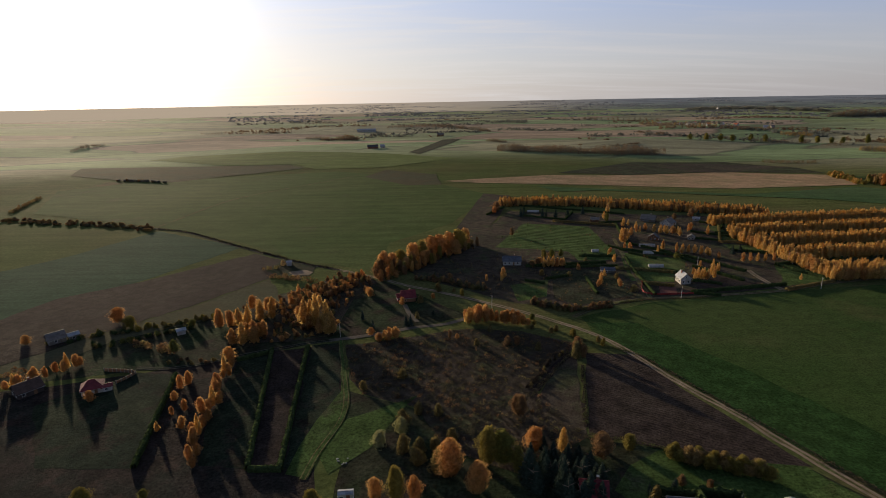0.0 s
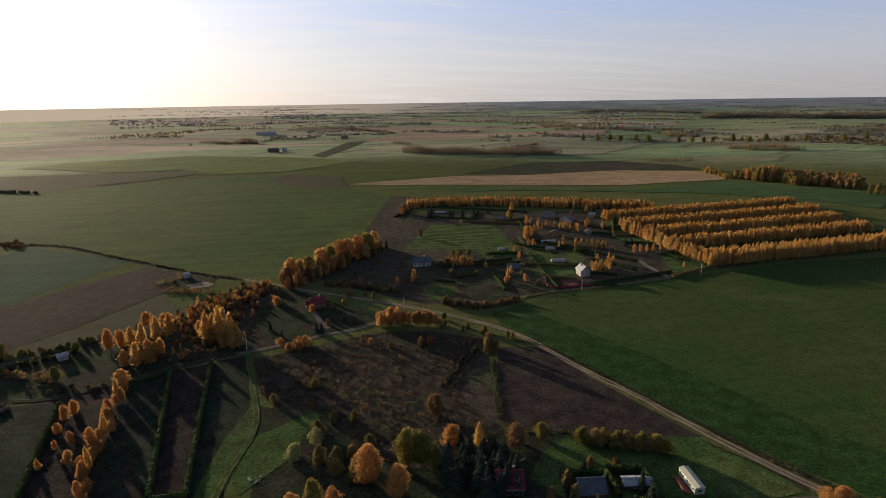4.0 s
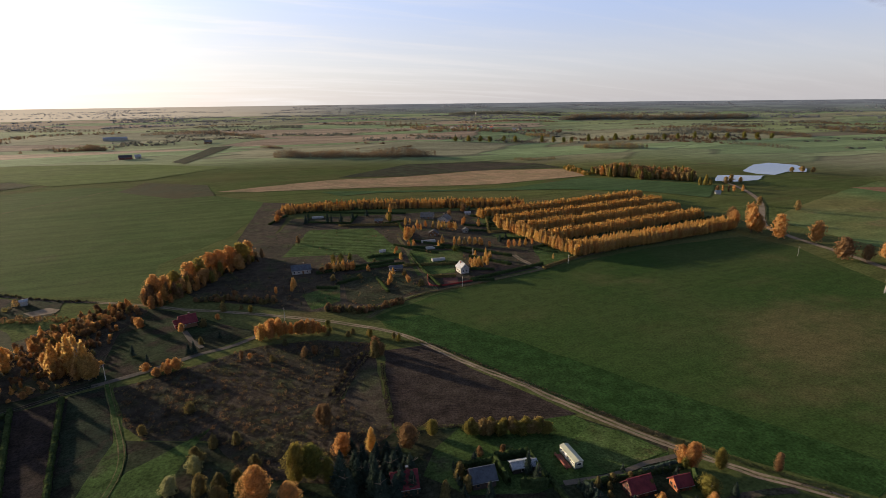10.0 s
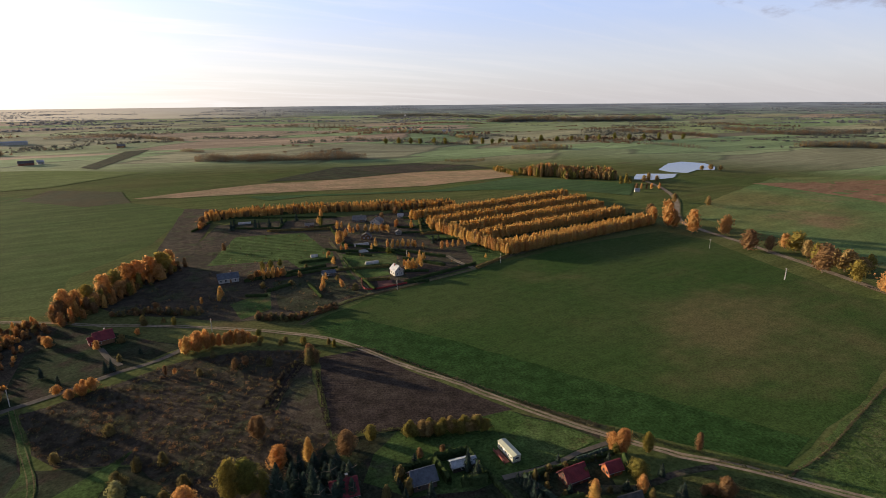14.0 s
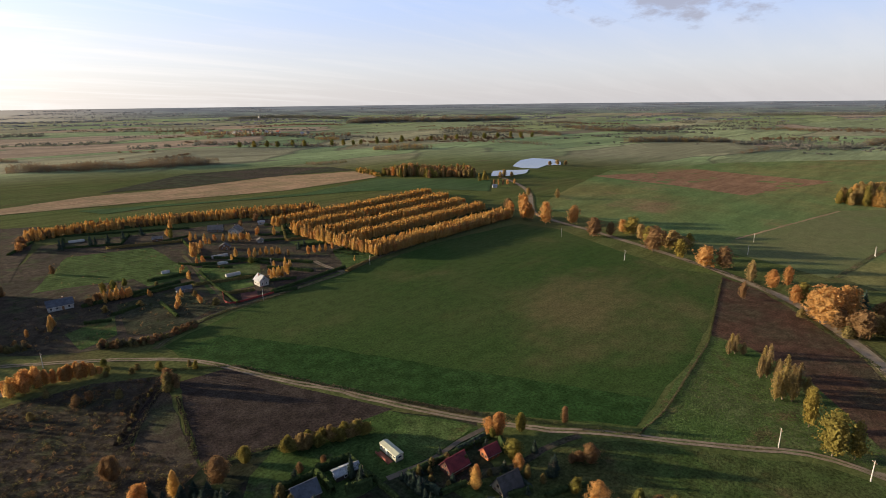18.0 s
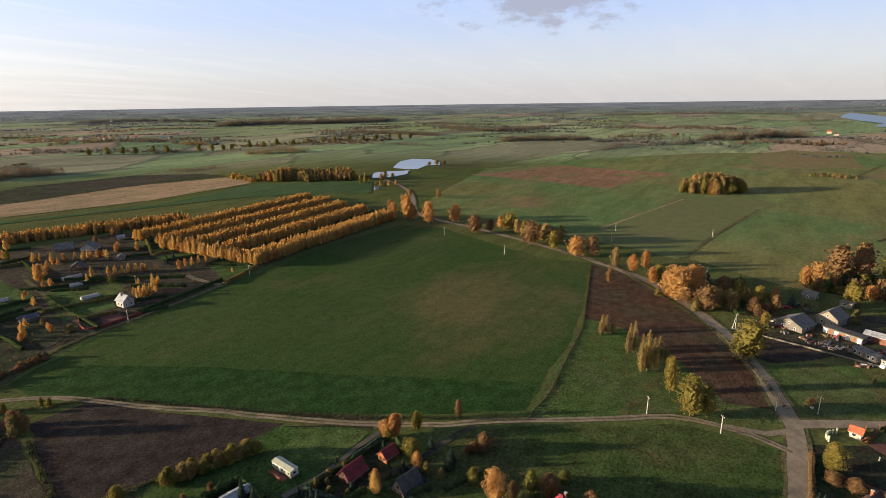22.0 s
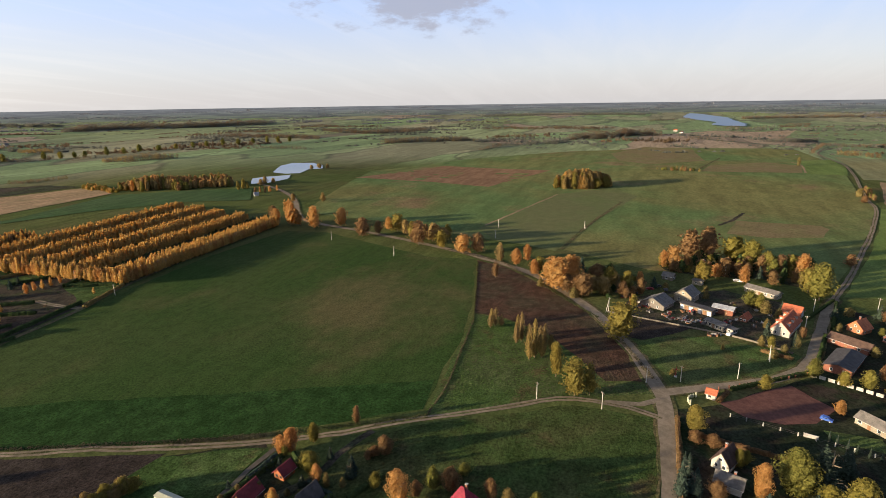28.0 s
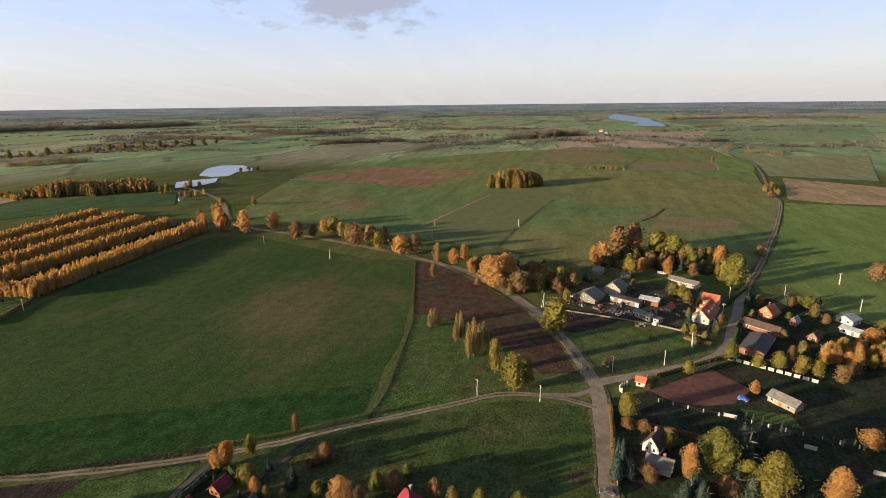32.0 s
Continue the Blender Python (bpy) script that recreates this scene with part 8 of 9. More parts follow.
house("annex", "red timber annex beside the maroon-roofed house", -22.8, 262.2, 3, 4, 13, 2.2, 1.2, "red_paint", "roof_maroon", chimney=False, windows=1, category="shed")
house("house", "low white house with slate grey roof", 42.8, 322.4, 11, 8, -5, 2.6, 2.2, "white", "roof_slate", windows=4)
house("house", "white two-storey house with pale grey gable roof", 132.1, 281.3, 5.5, 7, -0, 3.4, 2.6, "white", "roof_pale", "y")
house("house", "grey-roofed house among garden plots", 169.8, 434.2, 11, 8, -31, 2.4, 2.8, "grey_wall", "roof_grey")
house("house", "white-walled house with grey roof among garden plots", 179.5, 418.5, 9, 9, -48, 2.4, 3.0, "white", "roof_grey", "y")
house("shed", "small grey garden shed", 96.4, 301.4, 7.5, 4, -10, 2.1, 1.0, "grey_wall", "roof_slate", chimney=False, windows=1, category="shed")
house("hut", "small garden hut with pale walls", 177.4, 372.5, 4.4, 4, -25, 2.1, 1.5, "beige", "roof_grey", "y", chimney=False, windows=1, category="shed")
house("hut", "tiny white garden hut", 208.1, 431.7, 5, 4, -26, 2.1, 1.0, "white", "roof_pale", chimney=False, windows=1, category="shed")
house("hut", "brown garden hut beside hedges", 126.1, 436.6, 7, 4, -16, 2.1, 1.2, "timber", "roof_grey", chimney=False, windows=1, category="shed")
house("summer_house", "dark timber summer house with open porch", 151.0, 373.6, 7, 5, -32, 2.2, 2.4, "timber", "roof_dark", "y", chimney=False, windows=1)
house("barn", "grey timber barn with a broad grey sheet roof", -171.0, 218.6, 6.6, 5.6, 48, 2.4, 2.2, "grey_wall", "roof_grey", chimney=False, windows=1, category="barn")
house("annex", "low annex with a wide pale metal roof", -165.2, 221.6, 3.8, 3.6, 46, 2.4, 0.7, "grey_wall", "roof_white", chimney=False, windows=1, category="shed")
house("house", "house with grey and maroon gable roof in a shaded garden", -151.5, 175.2, 8.0, 6.6, 55, 2.3, 2.3, "dark_timber", "roof_brown")
house("house", "white-walled house with maroon hipped roof", -128.4, 176.0, 6.8, 6.2, 30, 2.2, 2.1, "white", "roof_maroon", chimney=False, hip=2.4)
house("porch", "low porch with maroon roof beside the hipped house", -123.4, 176.4, 3.0, 2.6, 30, 1.8, 0.5, "white", "roof_maroon", chimney=False, windows=1, door=False, category="porch")
house("hut", "tiny white shed on the field edge", -118.9, 224.9, 3.4, 3, 33, 2.0, 0.6, "white", "roof_white", chimney=False, windows=0, door=False, category="shed")

for i, (x, y) in enumerate(HAMLET):
    house("house", ("far pale house of a hamlet", "far grey-roofed house of a hamlet", "far red-roofed house of a hamlet")[i % 3], x, y, 12, 9, 37 * i, 4.5, 4, ("white", "beige", "white")[i % 3], ("roof_pale", "roof_grey", "roof_red")[i % 3], windows=2)
house("hall", "long pale metal hall of the western farm", -241.6, 1790.7, 60, 20, 8, 6, 3, "white", "roof_white", windows=0, chimney=False, door=False, category="hall")
house("barn", "dark barn of the western farm", -145.0, 1158.2, 22, 10, 12, 4, 3.5, "brick", "roof_dark", windows=1, chimney=False, category="barn")
house("house", "white house of the western farm", -126.0, 1172.0, 10, 8, 12, 4, 3, "white", "roof_pale", windows=2)
house("barn", "lone barn on a western field", -1.0, 1531.0, 18, 10, 0, 4, 4, "timber", "roof_grey", windows=1, chimney=False, category="barn")
house("house", "white house near the lake", 1905.0, -84.0, 11, 9, 80, 4, 4, "white", "roof_red", windows=2)
house("house", "red-roofed house near the lake", 1789.0, -97.0, 10, 8, 60, 3.5, 3.5, "white", "roof_brown", windows=2)
# this one stands in for a small white tent
house("shed", "white tent beside the pond track, built as a tiny shed", 485.2, 402.7, 5, 4, -40, 2.2, 1.8, "white", "roof_white", windows=0, chimney=False, door=False, category="shed")
house("hut", "small white hut beside the sandy clearing", -97.8, 327.4, 3, 3, 15, 2.4, 0.6, "white", "roof_white", windows=0, chimney=False, door=False, category="shed")
house("caravan", "white caravan beside dark shrubs", -26.5, 118.0, 4.0, 1.9, 5, 2.1, 0.25, "cream", "roof_white", windows=2, chimney=False, category="caravan", over=0.05)


def greenhouse(x, y, L, D, rot, label="white plastic tunnel greenhouse in a garden"):
    root = new("greenhouse", None)
    root.matrix_basis = pose(x, y, land(x, y), 0, 0, rot)
    tagged(root, label, "greenhouse", "garden greenhouses")
    verts, faces = [], []
    k = 10
    for i, a in enumerate(np.linspace(0, math.pi, k + 1)):
        for s in (-L / 2, L / 2):
            verts.append((s, math.cos(a) * D / 2, math.sin(a) * 1.9))
        if i:
            b = 2 * i
            faces.append((b - 2, b - 1, b + 1, b))
    mesh_object("cover", verts, faces, M["white"], root, smooth=True)
    for s in (-1, 1):
        end = [(s * L / 2, math.cos(a) * D / 2, math.sin(a) * 1.9) for a in np.linspace(0, math.pi, k + 1)]
        mesh_object("end_wall", end, [tuple(range(k + 1))], M["white"], root)
    for s in np.linspace(-L / 2, L / 2, 6):
        ring = []
        f = []
        for i, a in enumerate(np.linspace(0, math.pi, k + 1)):
            for dx, r in ((-0.05, 1.02), (0.05, 1.02)):
                ring.append((s + dx, math.cos(a) * D / 2 * r, math.sin(a) * 1.9 * r))
            if i:
                b = 2 * i
                f.append((b - 2, b - 1, b + 1, b))
        mesh_object("hoop", ring, f, M["metal"], root)
    return root


for x, y, L, D, rot in ((139.6, 356.3, 10.5, 3, -4), (135.2, 338.8, 8.0, 3, -4), (128.1, 309.8, 8.5, 3, -4), (101.2, 344.9, 4.5, 2.4, -6), (81.9, 478.3, 10.0, 3, -10)):
    greenhouse(x, y, L, D, rot)


def pole(x, y, h=6.6, brace=False):
    root = new("utility_pole", None)
    root.matrix_basis = pose(x, y, land(x, y), 0, 0, 40 + x * 7 % 90)
    tagged(root, "pale concrete utility pole with crossarm and wires cut short", "pole", "utility poles")
    bm = bmesh.new()
    bmesh.ops.create_cone(bm, cap_ends=True, segments=8, radius1=0.17, radius2=0.11, depth=h, matrix=Matrix.Translation((0, 0, h / 2 - 0.1)))
    part("shaft", bm, M["concrete"], root)
    if brace:
        bm = bmesh.new()
        tilt = Matrix.Translation((0, 0.95, h * 0.44)) @ Matrix.Rotation(math.atan2(1.7, h * 0.92), 4, "X")
        bmesh.ops.create_cone(bm, cap_ends=True, segments=8, radius1=0.16, radius2=0.11, depth=h * 0.94, matrix=tilt)
        part("strut", bm, M["concrete"], root)
    boxed("crossarm", -0.8, 0.8, -0.06, 0.06, h - 0.75, h - 0.63, "timber", root)
    for s in (-0.7, 0, 0.7):
        bm = bmesh.new()
        bmesh.ops.create_cone(bm, cap_ends=True, segments=6, radius1=0.06, radius2=0.04, depth=0.2, matrix=Matrix.Translation((s, 0, h - 0.53)))
        part("insulator", bm, M["white_paint"], root)
    return root


pole(258.6, 10.9, 7.4, True)
for x, y in POLES_A + POLES_B + POLES_C + POLES_D:
    pole(x, y, brace=(x, y) in (POLES_C[0], POLES_C[5], POLES_B[2], POLES_B[0]))


# ---- more trees, hedges and rough growth ----
for group, spots in (("trees among the garden plots", GARDEN_TREES + GARDEN_TREES_B + GARDEN_TREES_C), ("trees round the houses by the road", SHADE_TREES),
                     ("shrubs round the cabins", CABIN_SHRUBS), ("shrubs in the village", VILLAGE_SHRUBS + EXTRA_SHRUBS), ("shrubs on the waste ground", SCRUB_TREES)):
    for kind, x, y, h, r in spots:
        plant(kind, x, y, h, r, group)
for x, y, h, r in along(THUJA_ROW, 2.6, 0.2, 91, (2.6, 3.8), (0.6, 0.8)):
    plant("spruce", x, y, h, r, "row of clipped thujas", "narrow dark green thuja in a fence row")


def hedge(x0, y0, x1, y1, w, h, mat, label, seed, name="hedge", category="hedge", dense=1.0, core=True):
    """A hedge or a rough margin: sprays of leaves along a line."""
    rng = np.random.default_rng(seed)
    length = math.hypot(x1 - x0, y1 - y0)
    k = max(3, int(length / 0.8))
    cs = []
    for i in range(k):
        t = (i + rng.uniform(0, 1)) / k
        cs.append((x0 + (x1 - x0) * t + rng.normal() * w * 0.12, y0 + (y1 - y0) * t + rng.normal() * w * 0.12, h * rng.uniform(0.3, 0.6)))
    rs = [[w * 0.5, w * 0.5, h * rng.uniform(0.35, 0.55)] for _ in cs]
    v, f = sprays(rng, cs, rs, int(length * 22 * dense), 0.42)
    v[:, 2] = np.maximum(v[:, 2], 0.02)
    if core:
        side = np.array((-(y1 - y0), x1 - x0)) / max(length, 0.01) * w * 0.5
        ring, lids = [], []
        for i in range(k + 1):
            t = i / k
            mid = np.array((x0 + (x1 - x0) * t, y0 + (y1 - y0) * t)) + rng.normal(size=2) * w * 0.05
            top = h * rng.uniform(0.72, 0.95)
            a, b = side * rng.uniform(0.75, 0.95), side * rng.uniform(0.75, 0.95)
            ring += [(*(mid - a), 0.0), (*(mid - a * 0.85), top * 0.85), (*mid, top), (*(mid + b * 0.85), top * 0.85), (*(mid + b), 0.0)]
            if i:
                q = len(v) + (i - 1) * 5
                lids += [(q + n, q + n + 1, q + n + 6) for n in range(4)] + [(q + n, q + n + 6, q + n + 5) for n in range(4)]
        v, f = np.concatenate([v, np.array(ring)]), np.concatenate([f, np.array(lids)])
    z = land((x0 + x1) / 2, (y0 + y1) / 2)
    ob = mesh_object(name, [(a - x0, b - y0, c) for a, b, c in v.tolist()], f.tolist(), M[mat])
    ob.location = (x0, y0, z)
    return tagged(ob, label, category, "hedges" if category == "hedge" else "", "" if category == "hedge" else "stuff")


for i, (x0, y0, x1, y1, w, h) in enumerate(GARDEN_HEDGES):
    hedge(x0, y0, x1, y1, w, h, ("hedge", "bush", "hedge")[i % 3], "dark overgrown hedge between garden plots", 100 + i)
for i, (x0, y0, x1, y1, w, h) in enumerate(STRIP_HEDGES):
    hedge(x0, y0, x1, y1, w, h * 1.1, "hedge", "dark hedge edging a narrow strip", 130 + i)
for i, (x0, y0, x1, y1, w, h) in enumerate(CABIN_WALLS + CABIN_EDGES):
    hedge(x0, y0, x1, y1, w, h, "hedge", "thick dark green clipped hedge round a cabin garden", 140 + i)
for i, (x0, y0, x1, y1, w, h) in enumerate(((82.0, 97.6, 88.6, 96.8, 1.8, 2.2), (82.0, 97.6, 83.6, 86.2, 1.8, 2.4), (83.6, 86.2, 91.0, 84.0, 1.6, 1.8), (99.5, 95.6, 110.5, 94.4, 1.6, 2.0),
                                                (95.0, 73.0, 101.4, 70.2, 1.6, 1.9), (101.4, 70.2, 104.0, 79.0, 1.5, 1.7), (108.6, 84.6, 113.0, 90.5, 1.6, 2.2), (90.0, 76.0, 94.0, 70.5, 1.6, 1.8))):
    hedge(x0, y0, x1, y1, w, h, ("hedge", "spruce")[i % 2], "dark evergreen hedge beside a holiday cabin", 410 + i)
for kind, x, y, h, r in (("rust", 123.5, 65.2, 4.6, 3.2), ("rust", 121.0, 67.5, 3.4, 2.4), ("bush", 126.4, 66.8, 3.0, 2.2), ("rust", 119.9, 69.3, 2.2, 1.2), ("spruce", 112.7, 70.5, 5.2, 1.7), ("bush", 115.6, 46.2, 3.6, 2.6),
                         ("bush", 119.2, 44.0, 3.2, 2.4), ("olive", 121.5, 40.2, 4.0, 2.6), ("gold", 93.0, 82.1, 6.4, 2.0), ("spruce", 107.2, 90.8, 3.4, 1.3), ("spruce", 109.0, 88.0, 3.0, 1.2), ("bush", 98.6, 82.0, 2.4, 1.4),
                         ("olive", 112.2, 92.6, 4.2, 1.8), ("spruce", 95.2, 98.6, 2.8, 1.1), ("spruce", 89.2, 87.4, 3.2, 1.3), ("bush", 85.4, 91.8, 2.4, 1.5)):
    plant(kind, x, y, h, r, "shrubs round the cabins")
for i, (x0, y0, x1, y1, w, h) in enumerate(GARDEN_WALLS):
    hedge(x0, y0, x1, y1, w, h, "hedge", "dark hedge between small garden plots", 220 + i)
for i, (x0, y0, x1, y1, w, h) in enumerate(BANKS):
    spots = along([(x0, y0), (x1, y1)], 0.8, 2.2, 260 + i, (1.6, 3.8), (1.2, 2.3))
    grove("scrub_bank", spots, ("rust", "stalk", "rust", "bush"), "bank of russet tall grass and scrub", "scrub", 0.1, 2.4, 270 + i)
grove("shrubs", scattered(FIELD_GARDENS, 420, 401, (0.5, 1.9), (0.4, 1.2)), ("bush", "stalk", "hedge", "rust", "dead", "hedge"), "small shrubs, tufts and garden plants over the plots", "shrubs", 0.03, 2.8, 402)
grove("shrubs", scattered([(-14, 294), (40, 262), (64, 246), (104, 258), (98, 318), (40, 312), (6, 330)], 260, 403, (0.4, 1.5), (0.5, 1.3)), ("stalk", "dead", "rust", "bush"), "dry brown weeds on neglected garden ground", "weeds", 0.03, 2.8, 404)
for line in (THUJA_LANE, THUJA_SLATE):
    for x, y, h, r in along(line, 1.5, 0.2, 92, (2.6, 3.6), (0.8, 1.1)):
        plant("spruce", x, y, h, r, "row of thujas beside the cabin", "dark green thuja in a dense row")
for group, spots in (("golden trees among garden plots", GARDEN_GOLD), ("golden trees beside the lane", ROAD_GOLD), ("shrubs round the cabins", CABIN_FILL)):
    for kind, x, y, h, r in spots:
        plant(kind, x, y, h, r, group)
for i, (x0, y0, x1, y1, w, h) in enumerate(VILLAGE_HEDGES):
    hedge(x0, y0, x1, y1, w, h, ("rust", "hedge")[i % 2], "ragged hedge beside the village lane", 150 + i)
for i, (x0, y0, x1, y1, w, h) in enumerate(WEST_HEDGES):
    spots = along([(x0, y0), (x1, y1)], 1.7, 1.8, 160 + i, (1.6, 3.8), (1.4, 2.6))
    grove("hedgerow", spots, ("bush", "rust", "ochre_leaf", "rust"), "overgrown field hedge in autumn brown", "hedge", 0.045, 3.2, 160 + i)
for i, (x0, y0, x1, y1, w, h) in enumerate(TRACK_SCRUB + ROAD_SCRUB + LANE_SCRUB):
    if i in (2, 3, 4):
        w, h = 1.0, 0.8
    hedge(x0, y0, x1, y1, w, h * 0.6, ("stalk", "dull", "stalk")[i % 3], "strip of dry weeds along a field edge", 180 + i, "weeds", "weeds", 0.6, False)
sheet("field", FIELD_VEG, M["weeds"], 2, "small vegetable plot with green rows", "field")


# ---- fences, vehicles and small things ----
def white_wall(p, q, count, label):
    """A run of separate white panels between posts."""
    p, q = Vector(p), Vector(q)
    turn = math.degrees(math.atan2((q - p).y, (q - p).x))
    for i in range(count):
        c = p.lerp(q, (i + 0.5) / count)
        root = new("wall_panel", None)
        root.matrix_basis = pose(c.x, c.y, land(c.x, c.y), 0, 0, turn)
        tagged(root, label, "fence panel", "white fence panels")
        half = (q - p).length / count * 0.36
        boxed("panel", -half, half, -0.1, 0.1, -0.1, 1.15, "white", root, bevel=0.03)
        boxed("coping", -half - 0.06, half + 0.06, -0.15, 0.15, 1.154, 1.25, "concrete", root)


white_wall(FENCE_WHITE[0], FENCE_WHITE[1], 11, "low white fence panel with concrete coping")
white_wall((159.6, -70.2), (158.4, -74.4), 1, "lone white wall panel in the thuja row")
white_wall((150.8, -83.5), (149.2, -91.0), 1, "white wall panel under an orange tree")
white_wall((172.6, -51.2), (171.4, -56.4), 1, "white wall panel beside the red court")


def fence_posts(points, step, h, label, mat="white", rails=True, boards=""):
    """Posts in a row, joined by wire rails, as one fence."""
    line = smooth_line(points, step)
    root = new("fence", None)
    root.location = (line[0].x, line[0].y, land(line[0].x, line[0].y))
    tagged(root, label, "fence")
    for i, p in enumerate(line):
        x, y = p.x - line[0].x, p.y - line[0].y
        boxed("post", x - 0.16, x + 0.16, y - 0.16, y + 0.16, -0.1, h, mat, root, bevel=0.03)
        if boards and i:
            q = line[i - 1]
            s = Vector((-(p - q).y, (p - q).x)).normalized() * 0.04
            o = Vector((line[0].x, line[0].y))
            u, w = q - o, p - o
            v = [(u.x - s.x, u.y - s.y, 0), (w.x - s.x, w.y - s.y, 0), (w.x + s.x, w.y + s.y, 0), (u.x + s.x, u.y + s.y, 0)]
            v += [(k[0], k[1], h * 0.92) for k in v]
            mesh_object("board_panel", v, [(0, 3, 2, 1), (4, 5, 6, 7), (0, 1, 5, 4), (2, 3, 7, 6), (1, 2, 6, 5), (3, 0, 4, 7)], M[boards], root)
        if rails and i:
            q = line[i - 1]
            d = p - q
            s = Vector((-d.y, d.x)).normalized() * 0.02
            o = Vector((line[0].x, line[0].y))
            for z in (h * 0.35, h * 0.8):
                a, b = q - o, p - o
                v = [(a.x - s.x, a.y - s.y, z), (b.x - s.x, b.y - s.y, z), (b.x + s.x, b.y + s.y, z), (a.x + s.x, a.y + s.y, z)]
                v += [(c[0], c[1], z + 0.035) for c in v]
                mesh_object("rail", v, [(0, 1, 2, 3), (7, 6, 5, 4), (0, 4, 5, 1), (2, 6, 7, 3)], M["dark_metal"], root)


fence_posts(FENCE_POSTS, 4.2, 1.3, "row of white fence posts beside the red court")
fence_posts(FENCE_COURT, 4.0, 1.4, "brick-red fence posts along the lane", "brick")
fence_posts(SHACK_LINE, 3.0, 0.9, "low rough field-stone wall along the farmyard", "field_stone", False, "field_stone")
fence_posts([(130, -15.9), (150, -16.2), (168, -16.8)], 2.6, 1.4, "ochre wooden fence beside the road", "timber", False, "ochre")


fence_posts([(-133.0, 190.6), (-126.0, 189.6), (-119.6, 188.4)], 1.6, 1.5, "pale wooden post fence beside the hipped house", "beige", False, "timber")
fence_posts([(-119.4, 187.6), (-120.8, 184.0), (-122.6, 180.6)], 1.6, 1.3, "pale wooden post fence beside a terrace", "beige", False, "timber")
fence_posts([(110.7, 285.0), (106.0, 264.5), (129.5, 262.8)], 2.5, 1.1, "low red-brown board fence round the white house", "red_paint", False, "red_paint")


def mobile_home(x, y, rot):
    root = new("mobile_home", None)
    root.matrix_basis = pose(x, y, land(x, y), 0, 0, rot)
    tagged(root, "long cream mobile home with pale green-cream roof on a lawn", "mobile home")
    L, D, h = 8.4, 2.7, 2.4
    boxed("body", -L / 2, L / 2, -D / 2, D / 2, 0.35, h, "cream", root, bevel=0.08)
    boxed("skirt", -L / 2 + 0.1, L / 2 - 0.1, -D / 2 + 0.1, D / 2 - 0.1, -0.1, 0.346, "dark_metal", root)
    bm = bmesh.new()
    v = [bm.verts.new(p) for p in ((-L / 2 - 0.1, -D / 2 - 0.1, h + 0.004), (L / 2 + 0.1, -D / 2 - 0.1, h + 0.004), (L / 2 + 0.1, 0, h + 0.35), (-L / 2 - 0.1, 0, h + 0.35),
                                 (L / 2 + 0.1, D / 2 + 0.1, h + 0.004), (-L / 2 - 0.1, D / 2 + 0.1, h + 0.004))]
    for f in ((0, 1, 2, 3), (3, 2, 4, 5), (0, 3, 5), (1, 4, 2), (0, 5, 4, 1)):
        bm.faces.new([v[i] for i in f])
    part("roof", bm, M["cream"], root)
    for px in (-3.2, -1.7, 0.4, 1.8, 3.3):
        window(root, px, -D / 2, 1.6, 0.9, 0.8, "y-")
        window(root, px, D / 2, 1.6, 0.9, 0.8, "y+")
    window(root, L / 2, 0, 1.6, 1.4, 0.9, "x+")
    boxed("door", -0.95, -0.25, -D / 2 - 0.05, -D / 2 - 0.004, 0.4, 2.3, "white_paint", root)


mobile_home(85.2, 108.5, -95)


def deck(x, y, L, D, rot):
    root = new("deck", None)
    root.matrix_basis = pose(x, y, land(x, y), 0, 0, rot)
    tagged(root, "maroon painted wooden deck with railing", "deck")
    n = int(D / 0.4)
    for i in range(n):
        y0 = -D / 2 + D * i / n
        boxed("plank", -L / 2, L / 2, y0 + 0.015, y0 + D / n - 0.015, 0.35, 0.42, "deck_wood", root)
    for i in range(7):
        px = -L / 2 + L * i / 6
        boxed("post", px - 0.05, px + 0.05, -D / 2 - 0.06, -D / 2 + 0.04, -0.05, 1.25, "deck_wood", root)
    boxed("handrail", -L / 2, L / 2, -D / 2 - 0.08, -D / 2 + 0.06, 1.254, 1.34, "deck_wood", root)
    boxed("screen", -L / 2, L / 2, -D / 2 - 0.11, -D / 2 - 0.07, 0.5, 1.1, "deck_wood", root)


deck(82.6, 108.6, 6.4, 1.8, -95)


